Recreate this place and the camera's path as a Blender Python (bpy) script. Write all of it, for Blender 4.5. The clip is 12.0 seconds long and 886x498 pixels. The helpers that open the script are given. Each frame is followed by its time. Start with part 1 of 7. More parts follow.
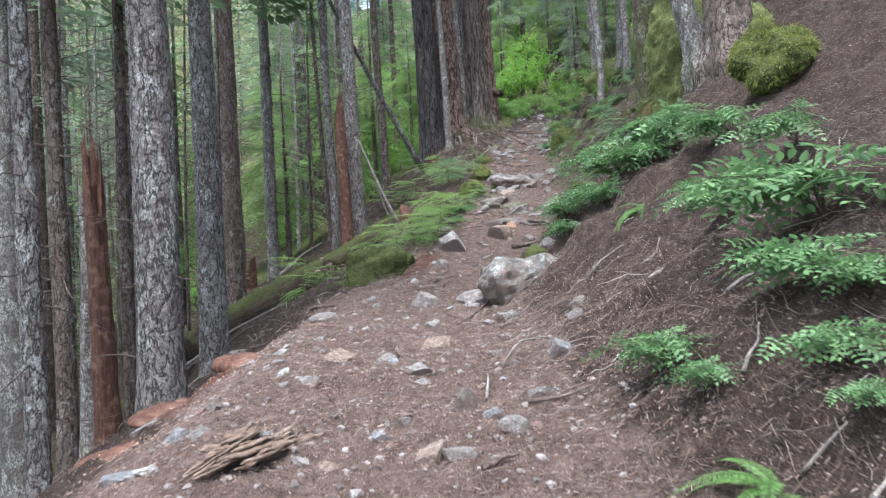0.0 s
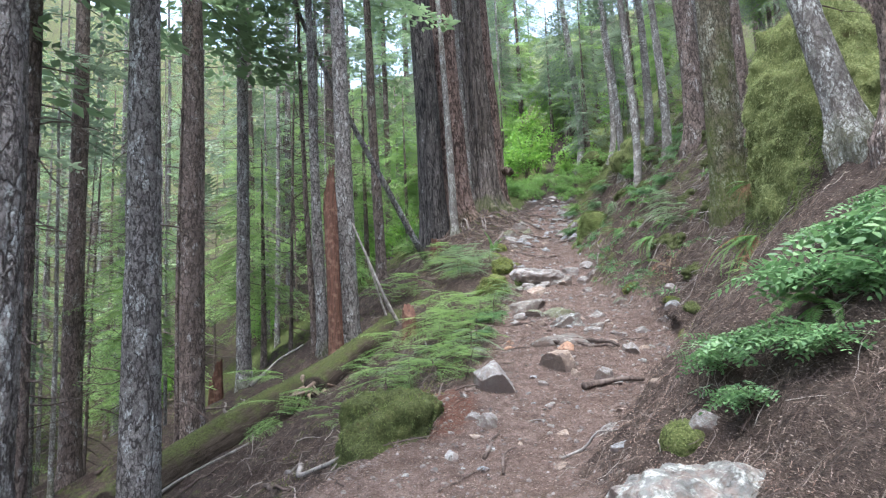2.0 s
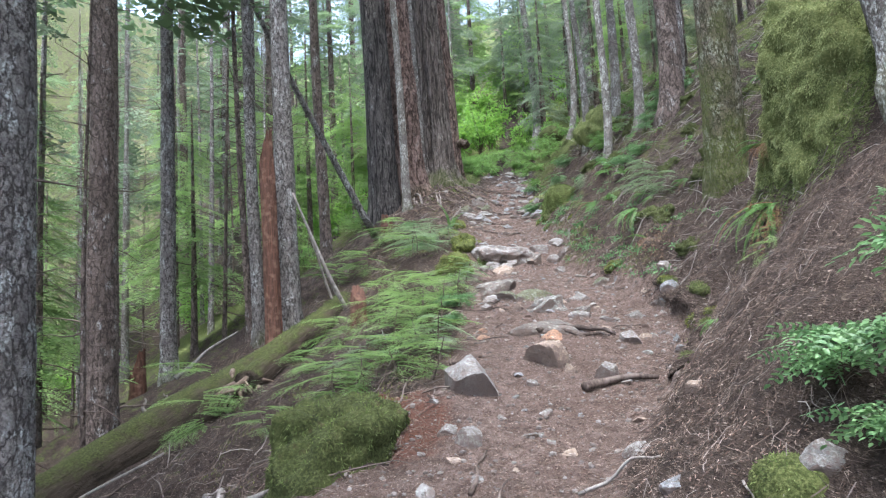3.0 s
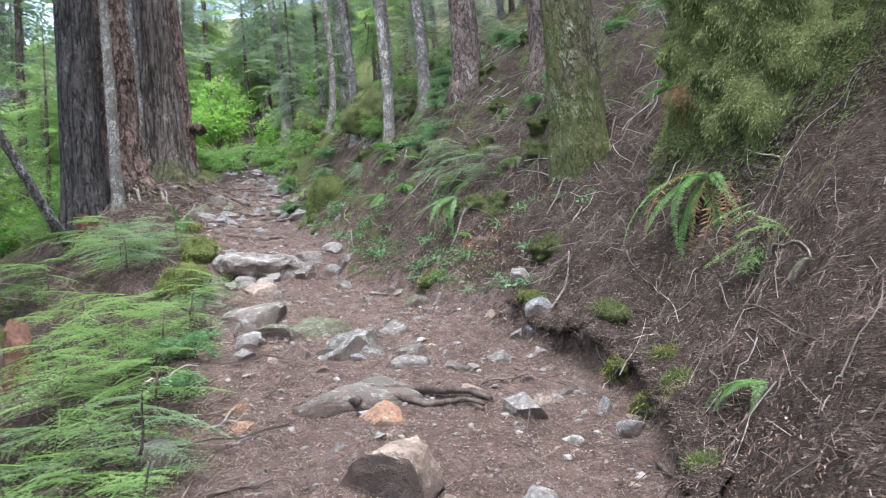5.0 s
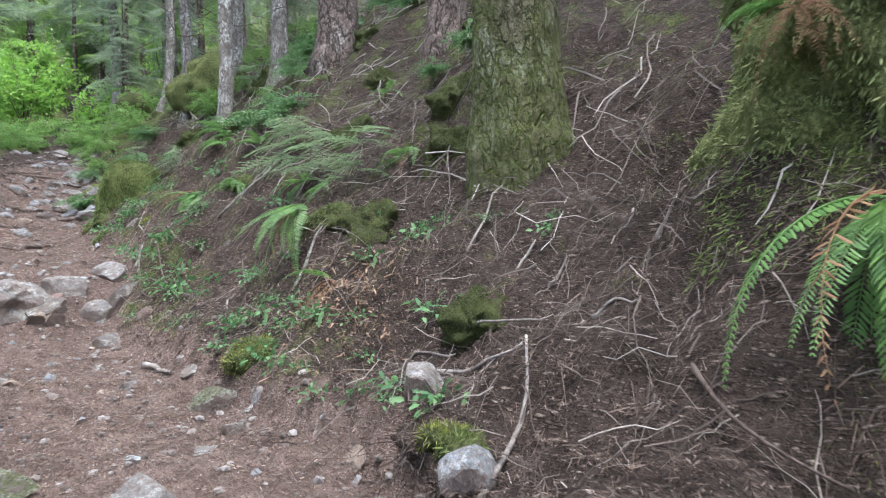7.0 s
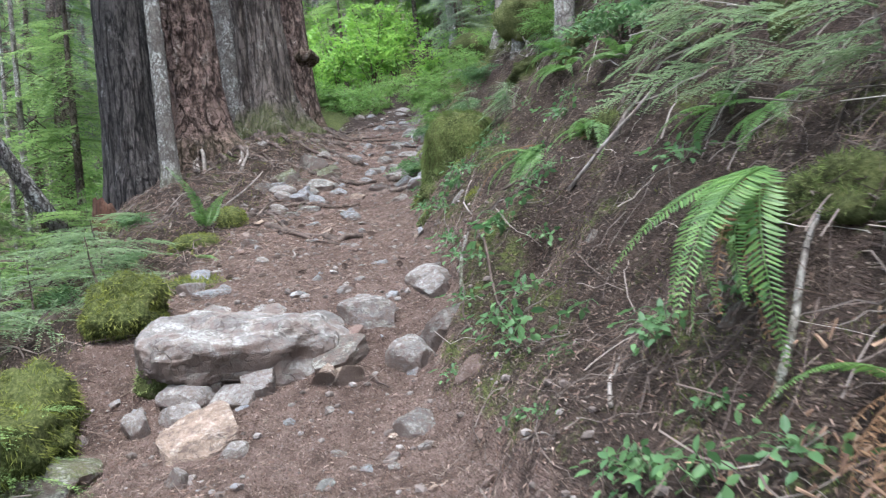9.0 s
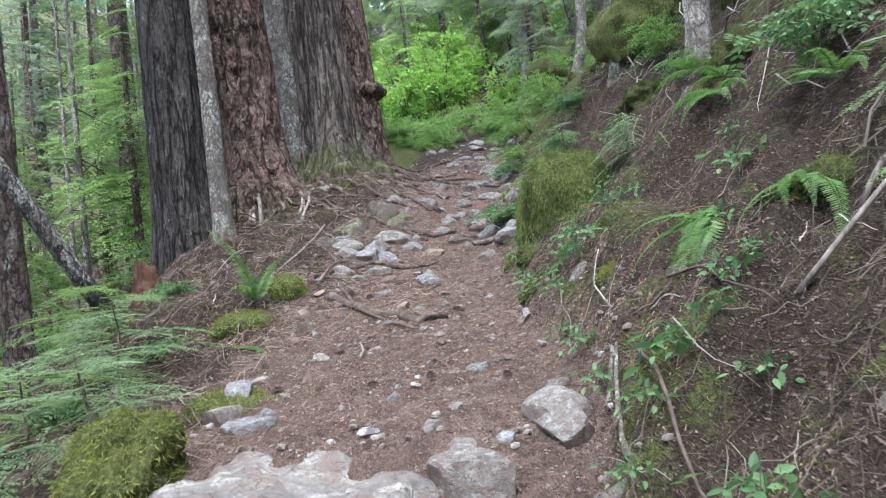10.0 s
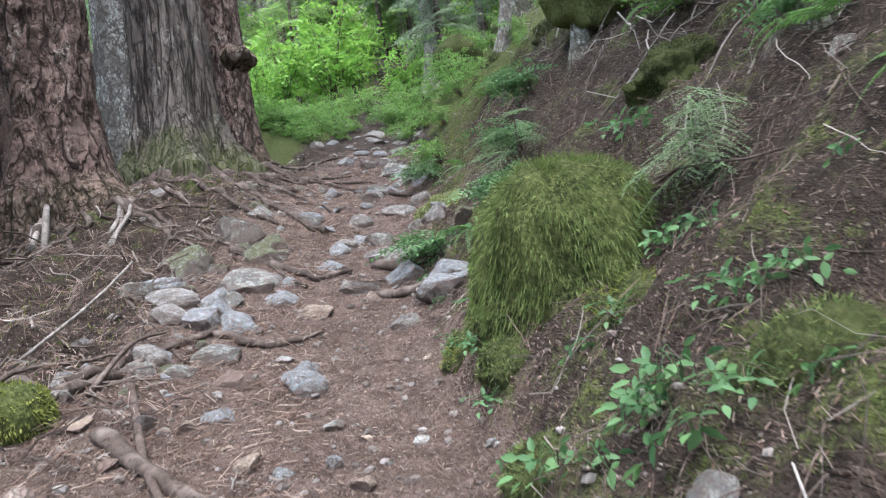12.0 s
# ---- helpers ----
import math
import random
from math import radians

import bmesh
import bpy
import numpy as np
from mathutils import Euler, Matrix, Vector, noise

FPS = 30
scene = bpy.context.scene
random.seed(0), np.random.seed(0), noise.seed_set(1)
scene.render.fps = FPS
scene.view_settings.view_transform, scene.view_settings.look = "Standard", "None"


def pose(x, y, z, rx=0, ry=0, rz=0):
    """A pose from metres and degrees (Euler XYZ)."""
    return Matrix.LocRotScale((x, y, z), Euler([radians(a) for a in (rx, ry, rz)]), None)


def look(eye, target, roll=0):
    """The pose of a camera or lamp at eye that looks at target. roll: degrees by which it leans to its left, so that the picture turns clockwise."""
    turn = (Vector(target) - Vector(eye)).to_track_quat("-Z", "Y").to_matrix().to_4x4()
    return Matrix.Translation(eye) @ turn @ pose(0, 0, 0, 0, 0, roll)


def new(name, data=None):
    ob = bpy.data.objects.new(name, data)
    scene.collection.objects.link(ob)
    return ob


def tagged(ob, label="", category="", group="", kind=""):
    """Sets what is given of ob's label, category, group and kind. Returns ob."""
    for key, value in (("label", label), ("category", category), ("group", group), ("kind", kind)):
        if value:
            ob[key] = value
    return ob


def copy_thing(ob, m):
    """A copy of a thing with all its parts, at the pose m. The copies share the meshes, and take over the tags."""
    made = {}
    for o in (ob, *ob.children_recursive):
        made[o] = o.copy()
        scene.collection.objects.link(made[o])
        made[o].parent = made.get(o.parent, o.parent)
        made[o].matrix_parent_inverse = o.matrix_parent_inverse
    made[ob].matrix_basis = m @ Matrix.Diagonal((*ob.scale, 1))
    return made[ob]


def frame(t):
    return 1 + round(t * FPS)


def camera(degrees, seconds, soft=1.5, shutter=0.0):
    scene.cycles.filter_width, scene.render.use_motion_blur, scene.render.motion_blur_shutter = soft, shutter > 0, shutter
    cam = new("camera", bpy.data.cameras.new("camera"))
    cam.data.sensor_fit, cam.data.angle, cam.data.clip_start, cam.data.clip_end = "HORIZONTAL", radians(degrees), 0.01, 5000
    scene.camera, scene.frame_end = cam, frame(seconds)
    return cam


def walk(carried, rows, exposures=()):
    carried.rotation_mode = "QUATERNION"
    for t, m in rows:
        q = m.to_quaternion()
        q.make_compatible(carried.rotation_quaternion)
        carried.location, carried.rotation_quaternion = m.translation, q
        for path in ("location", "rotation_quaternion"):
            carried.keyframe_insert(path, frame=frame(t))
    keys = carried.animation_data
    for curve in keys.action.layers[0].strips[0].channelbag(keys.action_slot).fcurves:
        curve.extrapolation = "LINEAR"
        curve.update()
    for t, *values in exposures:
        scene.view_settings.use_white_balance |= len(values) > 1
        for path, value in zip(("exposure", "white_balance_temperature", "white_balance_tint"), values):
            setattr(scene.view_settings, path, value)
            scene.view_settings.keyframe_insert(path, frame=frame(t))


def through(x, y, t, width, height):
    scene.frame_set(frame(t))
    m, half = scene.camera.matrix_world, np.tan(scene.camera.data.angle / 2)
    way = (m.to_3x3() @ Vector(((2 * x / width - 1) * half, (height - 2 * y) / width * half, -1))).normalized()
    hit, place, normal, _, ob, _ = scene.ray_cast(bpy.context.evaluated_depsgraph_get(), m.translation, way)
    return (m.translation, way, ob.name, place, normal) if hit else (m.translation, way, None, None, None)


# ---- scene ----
cam = camera(62.4, 12.0, 1.2, 0.15)
PATH = [
    (0, (0.008, 0.044, 1.509), (0.049, 2.041, 1.602), -3.2),
    (0.5, (-0.058, 0.994, 1.831), (-0.03, 2.989, 1.975), -3.2),
    (1, (-0.207, 1.975, 2.113), (-0.145, 3.961, 2.344), -2.9),
    (1.5, (-0.334, 2.968, 2.283), (-0.264, 4.946, 2.569), -2.5),
    (2, (-0.542, 3.877, 2.419), (-0.444, 5.851, 2.723), -2.6),
    (2.5, (-0.578, 4.855, 2.533), (-0.423, 6.829, 2.815), -2.7),
    (2.7, (-0.627, 5.226, 2.53), (-0.442, 7.2, 2.796), -2.7),
    (4.3, (-0.397, 8.526, 2.773), (0.257, 10.405, 2.97), -5.0),
    (4.5, (-0.29, 8.949, 2.835), (0.441, 10.793, 3.086), -5.4),
    (5, (-0.007, 9.937, 2.96), (0.905, 11.701, 3.198), -6.1),
    (5.5, (0.332, 10.85, 3.121), (1.395, 12.532, 3.32), -6.4),
    (6, (0.732, 11.661, 3.298), (1.929, 13.252, 3.489), -6.5),
    (6.5, (1.221, 12.33, 3.453), (2.493, 13.861, 3.639), -6.0),
    (6.7, (1.453, 12.595, 3.536), (2.732, 14.117, 3.751), -4.8),
    (8.3, (2.626, 14.64, 4.177), (3.355, 16.497, 4.318), -6.6),
    (8.5, (2.663, 14.93, 4.264), (3.29, 16.825, 4.397), -6.9),
    (9, (2.817, 15.682, 4.389), (3.185, 17.644, 4.505), -6.7),
    (9.5, (2.865, 16.427, 4.724), (3.052, 18.409, 4.911), -6.6),
    (10, (2.843, 17.216, 4.939), (3.042, 19.195, 5.147), -7.3),
    (10.5, (2.855, 18.011, 5.127), (3.2, 19.976, 5.267), -8.7),
    (11, (2.846, 18.778, 5.292), (3.355, 20.71, 5.389), -8.5),
    (11.5, (3.038, 19.518, 5.471), (3.586, 21.439, 5.573), -8.0),
    (12, (3.194, 20.2, 5.697), (3.687, 22.133, 5.845), -7.3),
]
walk(cam, [(t, look(eye, target, roll)) for t, eye, target, roll in PATH],
     [(0, 2.34, 5800, 10), (2.5, 2.58, 5800, 10), (6, 2.58, 5800, 10), (9, 2.5, 5800, 10), (12, 2.52, 5800, 10)])

# ---- daylight under a high thin overcast ----
world = bpy.data.worlds.new("sky")
scene.world = world
world.use_nodes = True
sky = world.node_tree.nodes.new("ShaderNodeTexSky")
sky.sky_type, sky.sun_disc = "NISHITA", False
sky.sun_elevation, sky.sun_rotation = radians(71), radians(193)
sky.dust_density, sky.air_density, sky.ozone_density = 4.0, 1.0, 0.6
cloud = world.node_tree.nodes.new("ShaderNodeHueSaturation")
cloud.inputs["Saturation"].default_value = 0.7
world.node_tree.links.new(sky.outputs[0], cloud.inputs["Color"])
world.node_tree.links.new(cloud.outputs[0], world.node_tree.nodes["Background"].inputs[0])
world.node_tree.nodes["Background"].inputs[1].default_value = 0.15
sun = new("sun", bpy.data.lights.new("sun", "SUN"))
sun.data.energy, sun.data.angle, sun.data.color = 0.95, radians(28), (1.0, 0.975, 0.94)
sun.matrix_world = look((-4, -17, 52), (0, 0, 0))

# ---- materials ----
class Nodes:
    """A short way to write node trees."""

    def __init__(self, name):
        self.mat = bpy.data.materials.new(name)
        self.mat.use_nodes = True
        self.t = self.mat.node_tree
        self.bsdf = self.t.nodes["Principled BSDF"]
        self.at = self.t.nodes.new("ShaderNodeTexCoord").outputs["Object"]
        info = self.t.nodes.new("ShaderNodeObjectInfo")
        self.random = info.outputs["Random"]
        geo = self.t.nodes.new("ShaderNodeNewGeometry")
        self.island = geo.outputs["Random Per Island"]

    def put(self, socket, value):
        if isinstance(value, bpy.types.NodeSocket):
            self.t.links.new(value, socket)
        else:
            socket.default_value = value

    def stretch(self, scale, shift=None, turn=(0, 0, 0)):
        n = self.t.nodes.new("ShaderNodeMapping")
        self.put(n.inputs["Vector"], self.at)
        n.inputs["Scale"].default_value = scale
        n.inputs["Rotation"].default_value = [radians(a) for a in turn]
        if shift is not None:
            c = self.t.nodes.new("ShaderNodeCombineXYZ")
            m = self.math("MULTIPLY", shift, 37.0)
            for i in range(3):
                self.put(c.inputs[i], m)
            self.put(n.inputs["Location"], c.outputs[0])
        return n.outputs[0]

    def noise(self, scale, detail=4.0, at=None, rough_=0.55, warp=0.0):
        n = self.t.nodes.new("ShaderNodeTexNoise")
        self.put(n.inputs["Vector"], at or self.at)
        n.inputs["Scale"].default_value, n.inputs["Detail"].default_value = scale, detail
        n.inputs["Roughness"].default_value, n.inputs["Distortion"].default_value = rough_, warp
        return n.outputs["Fac"]

    def cells(self, scale, at=None, feature="F1", out="Distance"):
        n = self.t.nodes.new("ShaderNodeTexVoronoi")
        n.feature = feature
        self.put(n.inputs["Vector"], at or self.at)
        n.inputs["Scale"].default_value = scale
        return n.outputs[out]

    def warped(self, at, scale, amount):
        """The vector at, pushed about by noise."""
        n = self.t.nodes.new("ShaderNodeTexNoise")
        self.put(n.inputs["Vector"], at)
        n.inputs["Scale"].default_value, n.inputs["Detail"].default_value = scale, 3
        m = self.t.nodes.new("ShaderNodeMix")
        m.data_type, m.blend_type = "RGBA", "LINEAR_LIGHT"
        m.inputs[0].default_value = amount
        self.put(m.inputs[6], at)
        self.put(m.inputs[7], n.outputs["Color"])
        return m.outputs[2]

    def fissure(self, scale, at, width, detail=3.0):
        """Winding dark lines where a noise passes its middle."""
        d = self.math("ABSOLUTE", self.math("SUBTRACT", self.noise(scale, detail, at, 0.55), 0.5), 0.0)
        return self.ramp(d, (0.0, 0.0), (width, 1.0))

    def flecks(self, scale, turn, thin, share):
        """Small slivers strewn one way: where they lie, and a tone for each."""
        n = self.t.nodes.new("ShaderNodeTexVoronoi")
        self.put(n.inputs["Vector"], self.warped(self.stretch((1, thin, 1), None, turn), scale * 0.3, 0.012))
        n.inputs["Scale"].default_value = scale
        c = self.t.nodes.new("ShaderNodeSeparateColor")
        self.put(c.inputs[0], n.outputs["Color"])
        near = self.ramp(n.outputs["Distance"], (0.26, 1.0), (0.40, 0.0))
        return self.math("MULTIPLY", near, self.ramp(c.outputs[0], (1 - share, 0.0), (1 - share + 0.02, 1.0))), c.outputs[1]

    def ramp(self, fac, *stops):
        n = self.t.nodes.new("ShaderNodeValToRGB")
        self.put(n.inputs[0], fac)
        e = n.color_ramp.elements
        while len(e) < len(stops):
            e.new(0.5)
        for el, (pos, col) in zip(e, stops):
            el.position = pos
            el.color = (col, col, col, 1) if isinstance(col, (int, float)) else (*col, 1)
        return n.outputs[0]

    def mix(self, fac, a, b, how="MIX"):
        n = self.t.nodes.new("ShaderNodeMix")
        n.data_type, n.blend_type = "RGBA", how
        self.put(n.inputs[0], fac)
        for s, v in ((n.inputs[6], a), (n.inputs[7], b)):
            self.put(s, (*v, 1) if isinstance(v, tuple) else v)
        return n.outputs[2]

    def math(self, op, a, b):
        n = self.t.nodes.new("ShaderNodeMath")
        n.operation = op
        self.put(n.inputs[0], a)
        self.put(n.inputs[1], b)
        return n.outputs[0]

    def cover(self, name, channel):
        n = self.t.nodes.new("ShaderNodeAttribute")
        n.attribute_name = name
        s = self.t.nodes.new("ShaderNodeSeparateColor")
        self.put(s.inputs[0], n.outputs["Color"])
        return s.outputs[channel]

    def height(self):
        s = self.t.nodes.new("ShaderNodeSeparateXYZ")
        self.put(s.inputs[0], self.at)
        return s.outputs[2]

    def up(self):
        n = self.t.nodes.new("ShaderNodeNewGeometry")
        s = self.t.nodes.new("ShaderNodeSeparateXYZ")
        self.put(s.inputs[0], n.outputs["Normal"])
        return s.outputs[2]

    def bump(self, height, strength=0.6, distance=0.02):
        n = self.t.nodes.new("ShaderNodeBump")
        self.put(n.inputs["Height"], height)
        n.inputs["Strength"].default_value, n.inputs["Distance"].default_value = strength, distance
        return n.outputs[0]

    def done(self, colour, rough_=0.85, normal=None, through=0.0, spec=0.3):
        b = self.bsdf
        self.put(b.inputs["Base Color"], (*colour, 1) if isinstance(colour, tuple) else colour)
        self.put(b.inputs["Roughness"], rough_)
        b.inputs["Specular IOR Level"].default_value = spec
        if normal:
            self.put(b.inputs["Normal"], normal)
        if through:
            tr = self.t.nodes.new("ShaderNodeBsdfTranslucent")
            self.put(tr.inputs[0], (*colour, 1) if isinstance(colour, tuple) else colour)
            m = self.t.nodes.new("ShaderNodeMixShader")
            m.inputs[0].default_value = through
            self.t.links.new(b.outputs[0], m.inputs[1])
            self.t.links.new(tr.outputs[0], m.inputs[2])
            self.t.links.new(m.outputs[0], self.t.nodes["Material Output"].inputs[0])
        return self.mat


def leaf_mat(name, dark, mid, light, through=0.4, rough_=0.5, spec=0.4):
    n = Nodes(name)
    c = n.mix(n.island, dark, mid)
    c = n.mix(n.math("MULTIPLY", n.noise(1.3, 2), n.island), c, light)
    c = n.mix(n.math("MULTIPLY", n.random, 0.5), c, mid)
    return n.done(c, rough_, None, through, spec)


def bark_mat(name, furrow, plate, pale, lichen, amount, stretch=0.25, scale=26.0, mossy=0.0, moss_top=0.9, relief=0.02):
    """Bark with winding furrows along the trunk, flaking plates, pale lichen and moss low down."""
    n = Nodes(name)
    at = n.warped(n.stretch((1, 1, stretch), n.random), scale * 0.5, 0.35 / scale)
    long_ = n.fissure(scale * 0.30, at, 0.055)
    side = n.fissure(scale * 0.55, n.warped(n.stretch((1, 1, min(1.0, stretch * 2.6)), n.random), scale * 0.6, 0.5 / scale), 0.04)
    fine = n.noise(scale * 2.4, 6, at, 0.7)
    cut = n.math("MULTIPLY", long_, n.ramp(side, (0.0, 0.35), (1.0, 1.0)))
    flake = n.t.nodes.new("ShaderNodeTexVoronoi")
    n.put(flake.inputs["Vector"], n.warped(n.stretch((1, 1, min(1.0, stretch * 1.6)), n.random), scale * 0.9, 1.0 / scale))
    flake.inputs["Scale"].default_value = scale * 0.9
    tone = n.t.nodes.new("ShaderNodeSeparateColor")
    n.put(tone.inputs[0], flake.outputs["Color"])
    c = n.mix(tone.outputs[0], tuple(0.45 * a for a in plate), tuple(1.15 * a for a in plate))
    c = n.mix(n.ramp(fine, (0.46, 0.0), (0.70, 0.65)), c, pale)
    c = n.mix(n.ramp(fine, (0.30, 0.85), (0.46, 0.0)), c, furrow)
    c = n.mix(cut, furrow, c)
    patch = n.ramp(n.noise(2.4, 4, n.stretch((1, 1, 0.35), n.random)), (0.42, 0.0), (0.62, 0.6))
    c = n.mix(patch, c, n.mix(cut, furrow, tuple(0.6 * a for a in plate)))
    round_ = n.stretch((1, 1, 0.6), n.random)
    spots = n.math("MULTIPLY", n.ramp(n.noise(5.0, 5, round_, 0.6), (0.62 - 0.22 * amount, 0.0), (0.70 - 0.16 * amount, 1.0)), n.ramp(n.noise(38.0, 4, round_, 0.7), (0.44, 0.0), (0.58, 1.0)))
    spots = n.math("MULTIPLY", spots, n.ramp(cut, (0.3, 0.1), (0.9, 1.0)))
    c = n.mix(spots, c, lichen)
    if mossy:
        h = n.math("ADD", n.math("MULTIPLY", n.height(), -1.0 / moss_top), n.math("MULTIPLY", n.noise(2.2, 5, round_), 2.2))
        m = n.math("MULTIPLY", n.ramp(h, (0.45, 0.0), (1.0, mossy)), n.ramp(n.noise(30, 4), (0.3, 0.3), (0.6, 1.0)))
        c = n.mix(m, c, n.mix(n.noise(22, 3), (0.045, 0.065, 0.016), (0.14, 0.17, 0.04)))
    hgt = n.math("ADD", n.math("ADD", cut, n.math("MULTIPLY", tone.outputs[0], 0.25)), n.math("MULTIPLY", fine, 0.7))
    return n.done(c, 0.9, n.bump(hgt, 1.0, relief), spec=0.15)


def rock_mat(name, dark, mid, pale, lichen, moss=0.25, spots=0.4):
    n = Nodes(name)
    at = n.stretch((1, 1, 1), n.random)
    n.at = at
    big = n.noise(3.0, 5, at, 0.6, 0.4)
    fine = n.noise(24, 6, at, 0.7)
    c = n.mix(n.ramp(big, (0.32, 0.0), (0.66, 1.0)), dark, mid)
    c = n.mix(n.ramp(fine, (0.45, 0.0), (0.8, 0.8)), c, pale)
    s = n.math("MULTIPLY", n.ramp(n.noise(6, 5, at, 0.65), (0.60 - 0.25 * spots, 0.0), (0.66 - 0.2 * spots, 1.0)), n.ramp(n.noise(50, 3, at), (0.36, 0.0), (0.52, 1.0)))
    c = n.mix(n.math("MULTIPLY", s, min(1.0, 0.35 + spots)), c, lichen)
    dirt = n.ramp(n.math("ADD", n.up(), n.math("MULTIPLY", n.noise(7, 4, at), 0.9)), (0.35, 1.0), (0.95, 0.0))
    c = n.mix(n.math("MULTIPLY", dirt, 0.8), c, (0.115, 0.082, 0.066))
    c = n.mix(n.ramp(n.noise(9, 5, at, 0.65), (0.45, 0.0), (0.62, 0.75)), c, (0.13, 0.095, 0.078))
    m = n.math("MULTIPLY", n.ramp(n.math("ADD", n.up(), n.math("MULTIPLY", n.noise(4, 4, at), 1.3)), (1.45 - 0.5 * moss, 0.0), (1.68 - 0.45 * moss, 1.0)), n.ramp(n.noise(26, 5, at, 0.7), (0.36, 0.1), (0.56, 0.92)))
    c = n.mix(m, c, n.mix(n.ramp(n.noise(70, 4, at, 0.7), (0.38, 0.0), (0.66, 1.0)), (0.030, 0.038, 0.013), (0.120, 0.130, 0.045)))
    vein = n.fissure(5.0, n.warped(at, 6, 0.06), 0.012, 2)
    c = n.mix(vein, n.mix(0.6, c, (0.05, 0.042, 0.036)), c)
    hgt = n.math("ADD", n.math("ADD", n.math("MULTIPLY", big, 0.6), fine), n.math("ADD", n.math("MULTIPLY", m, 0.3), n.math("MULTIPLY", vein, 0.3)))
    return n.done(c, 0.82, n.bump(hgt, 0.7, 0.03), spec=0.3)


def moss_mat(name, dark, mid, light):
    n = Nodes(name)
    c = n.mix(n.ramp(n.noise(3.5, 5, None, 0.6), (0.35, 0.0), (0.65, 1.0)), dark, mid)
    c = n.mix(n.ramp(n.noise(45, 4, None, 0.7), (0.42, 0.0), (0.75, 1.0)), c, light)
    c = n.mix(n.ramp(n.noise(6.5, 5, None, 0.6), (0.60, 0.0), (0.70, 0.55)), c, (0.075, 0.055, 0.03))
    return n.done(c, 0.95, n.bump(n.noise(60, 6, None, 0.7), 1.0, 0.03), spec=0.1)


def wood_mat(name, dark, mid, light, stretch=0.08, scale=40.0):
    n = Nodes(name)
    at = n.stretch((1, 1, stretch), n.random)
    g = n.noise(scale, 5, at, 0.65, 0.4)
    c = n.mix(n.ramp(g, (0.35, 0.0), (0.65, 1.0)), dark, mid)
    c = n.mix(n.ramp(n.noise(7, 4), (0.5, 0.0), (0.7, 0.8)), c, light)
    c = n.mix(n.math("MULTIPLY", n.random, 0.45), c, dark)
    return n.done(c, 0.85, n.bump(g, 0.7, 0.012), spec=0.2)


def litter_mat(name, *stops):
    n = Nodes(name)
    return n.done(n.ramp(n.island, *stops), 0.85, spec=0.25)


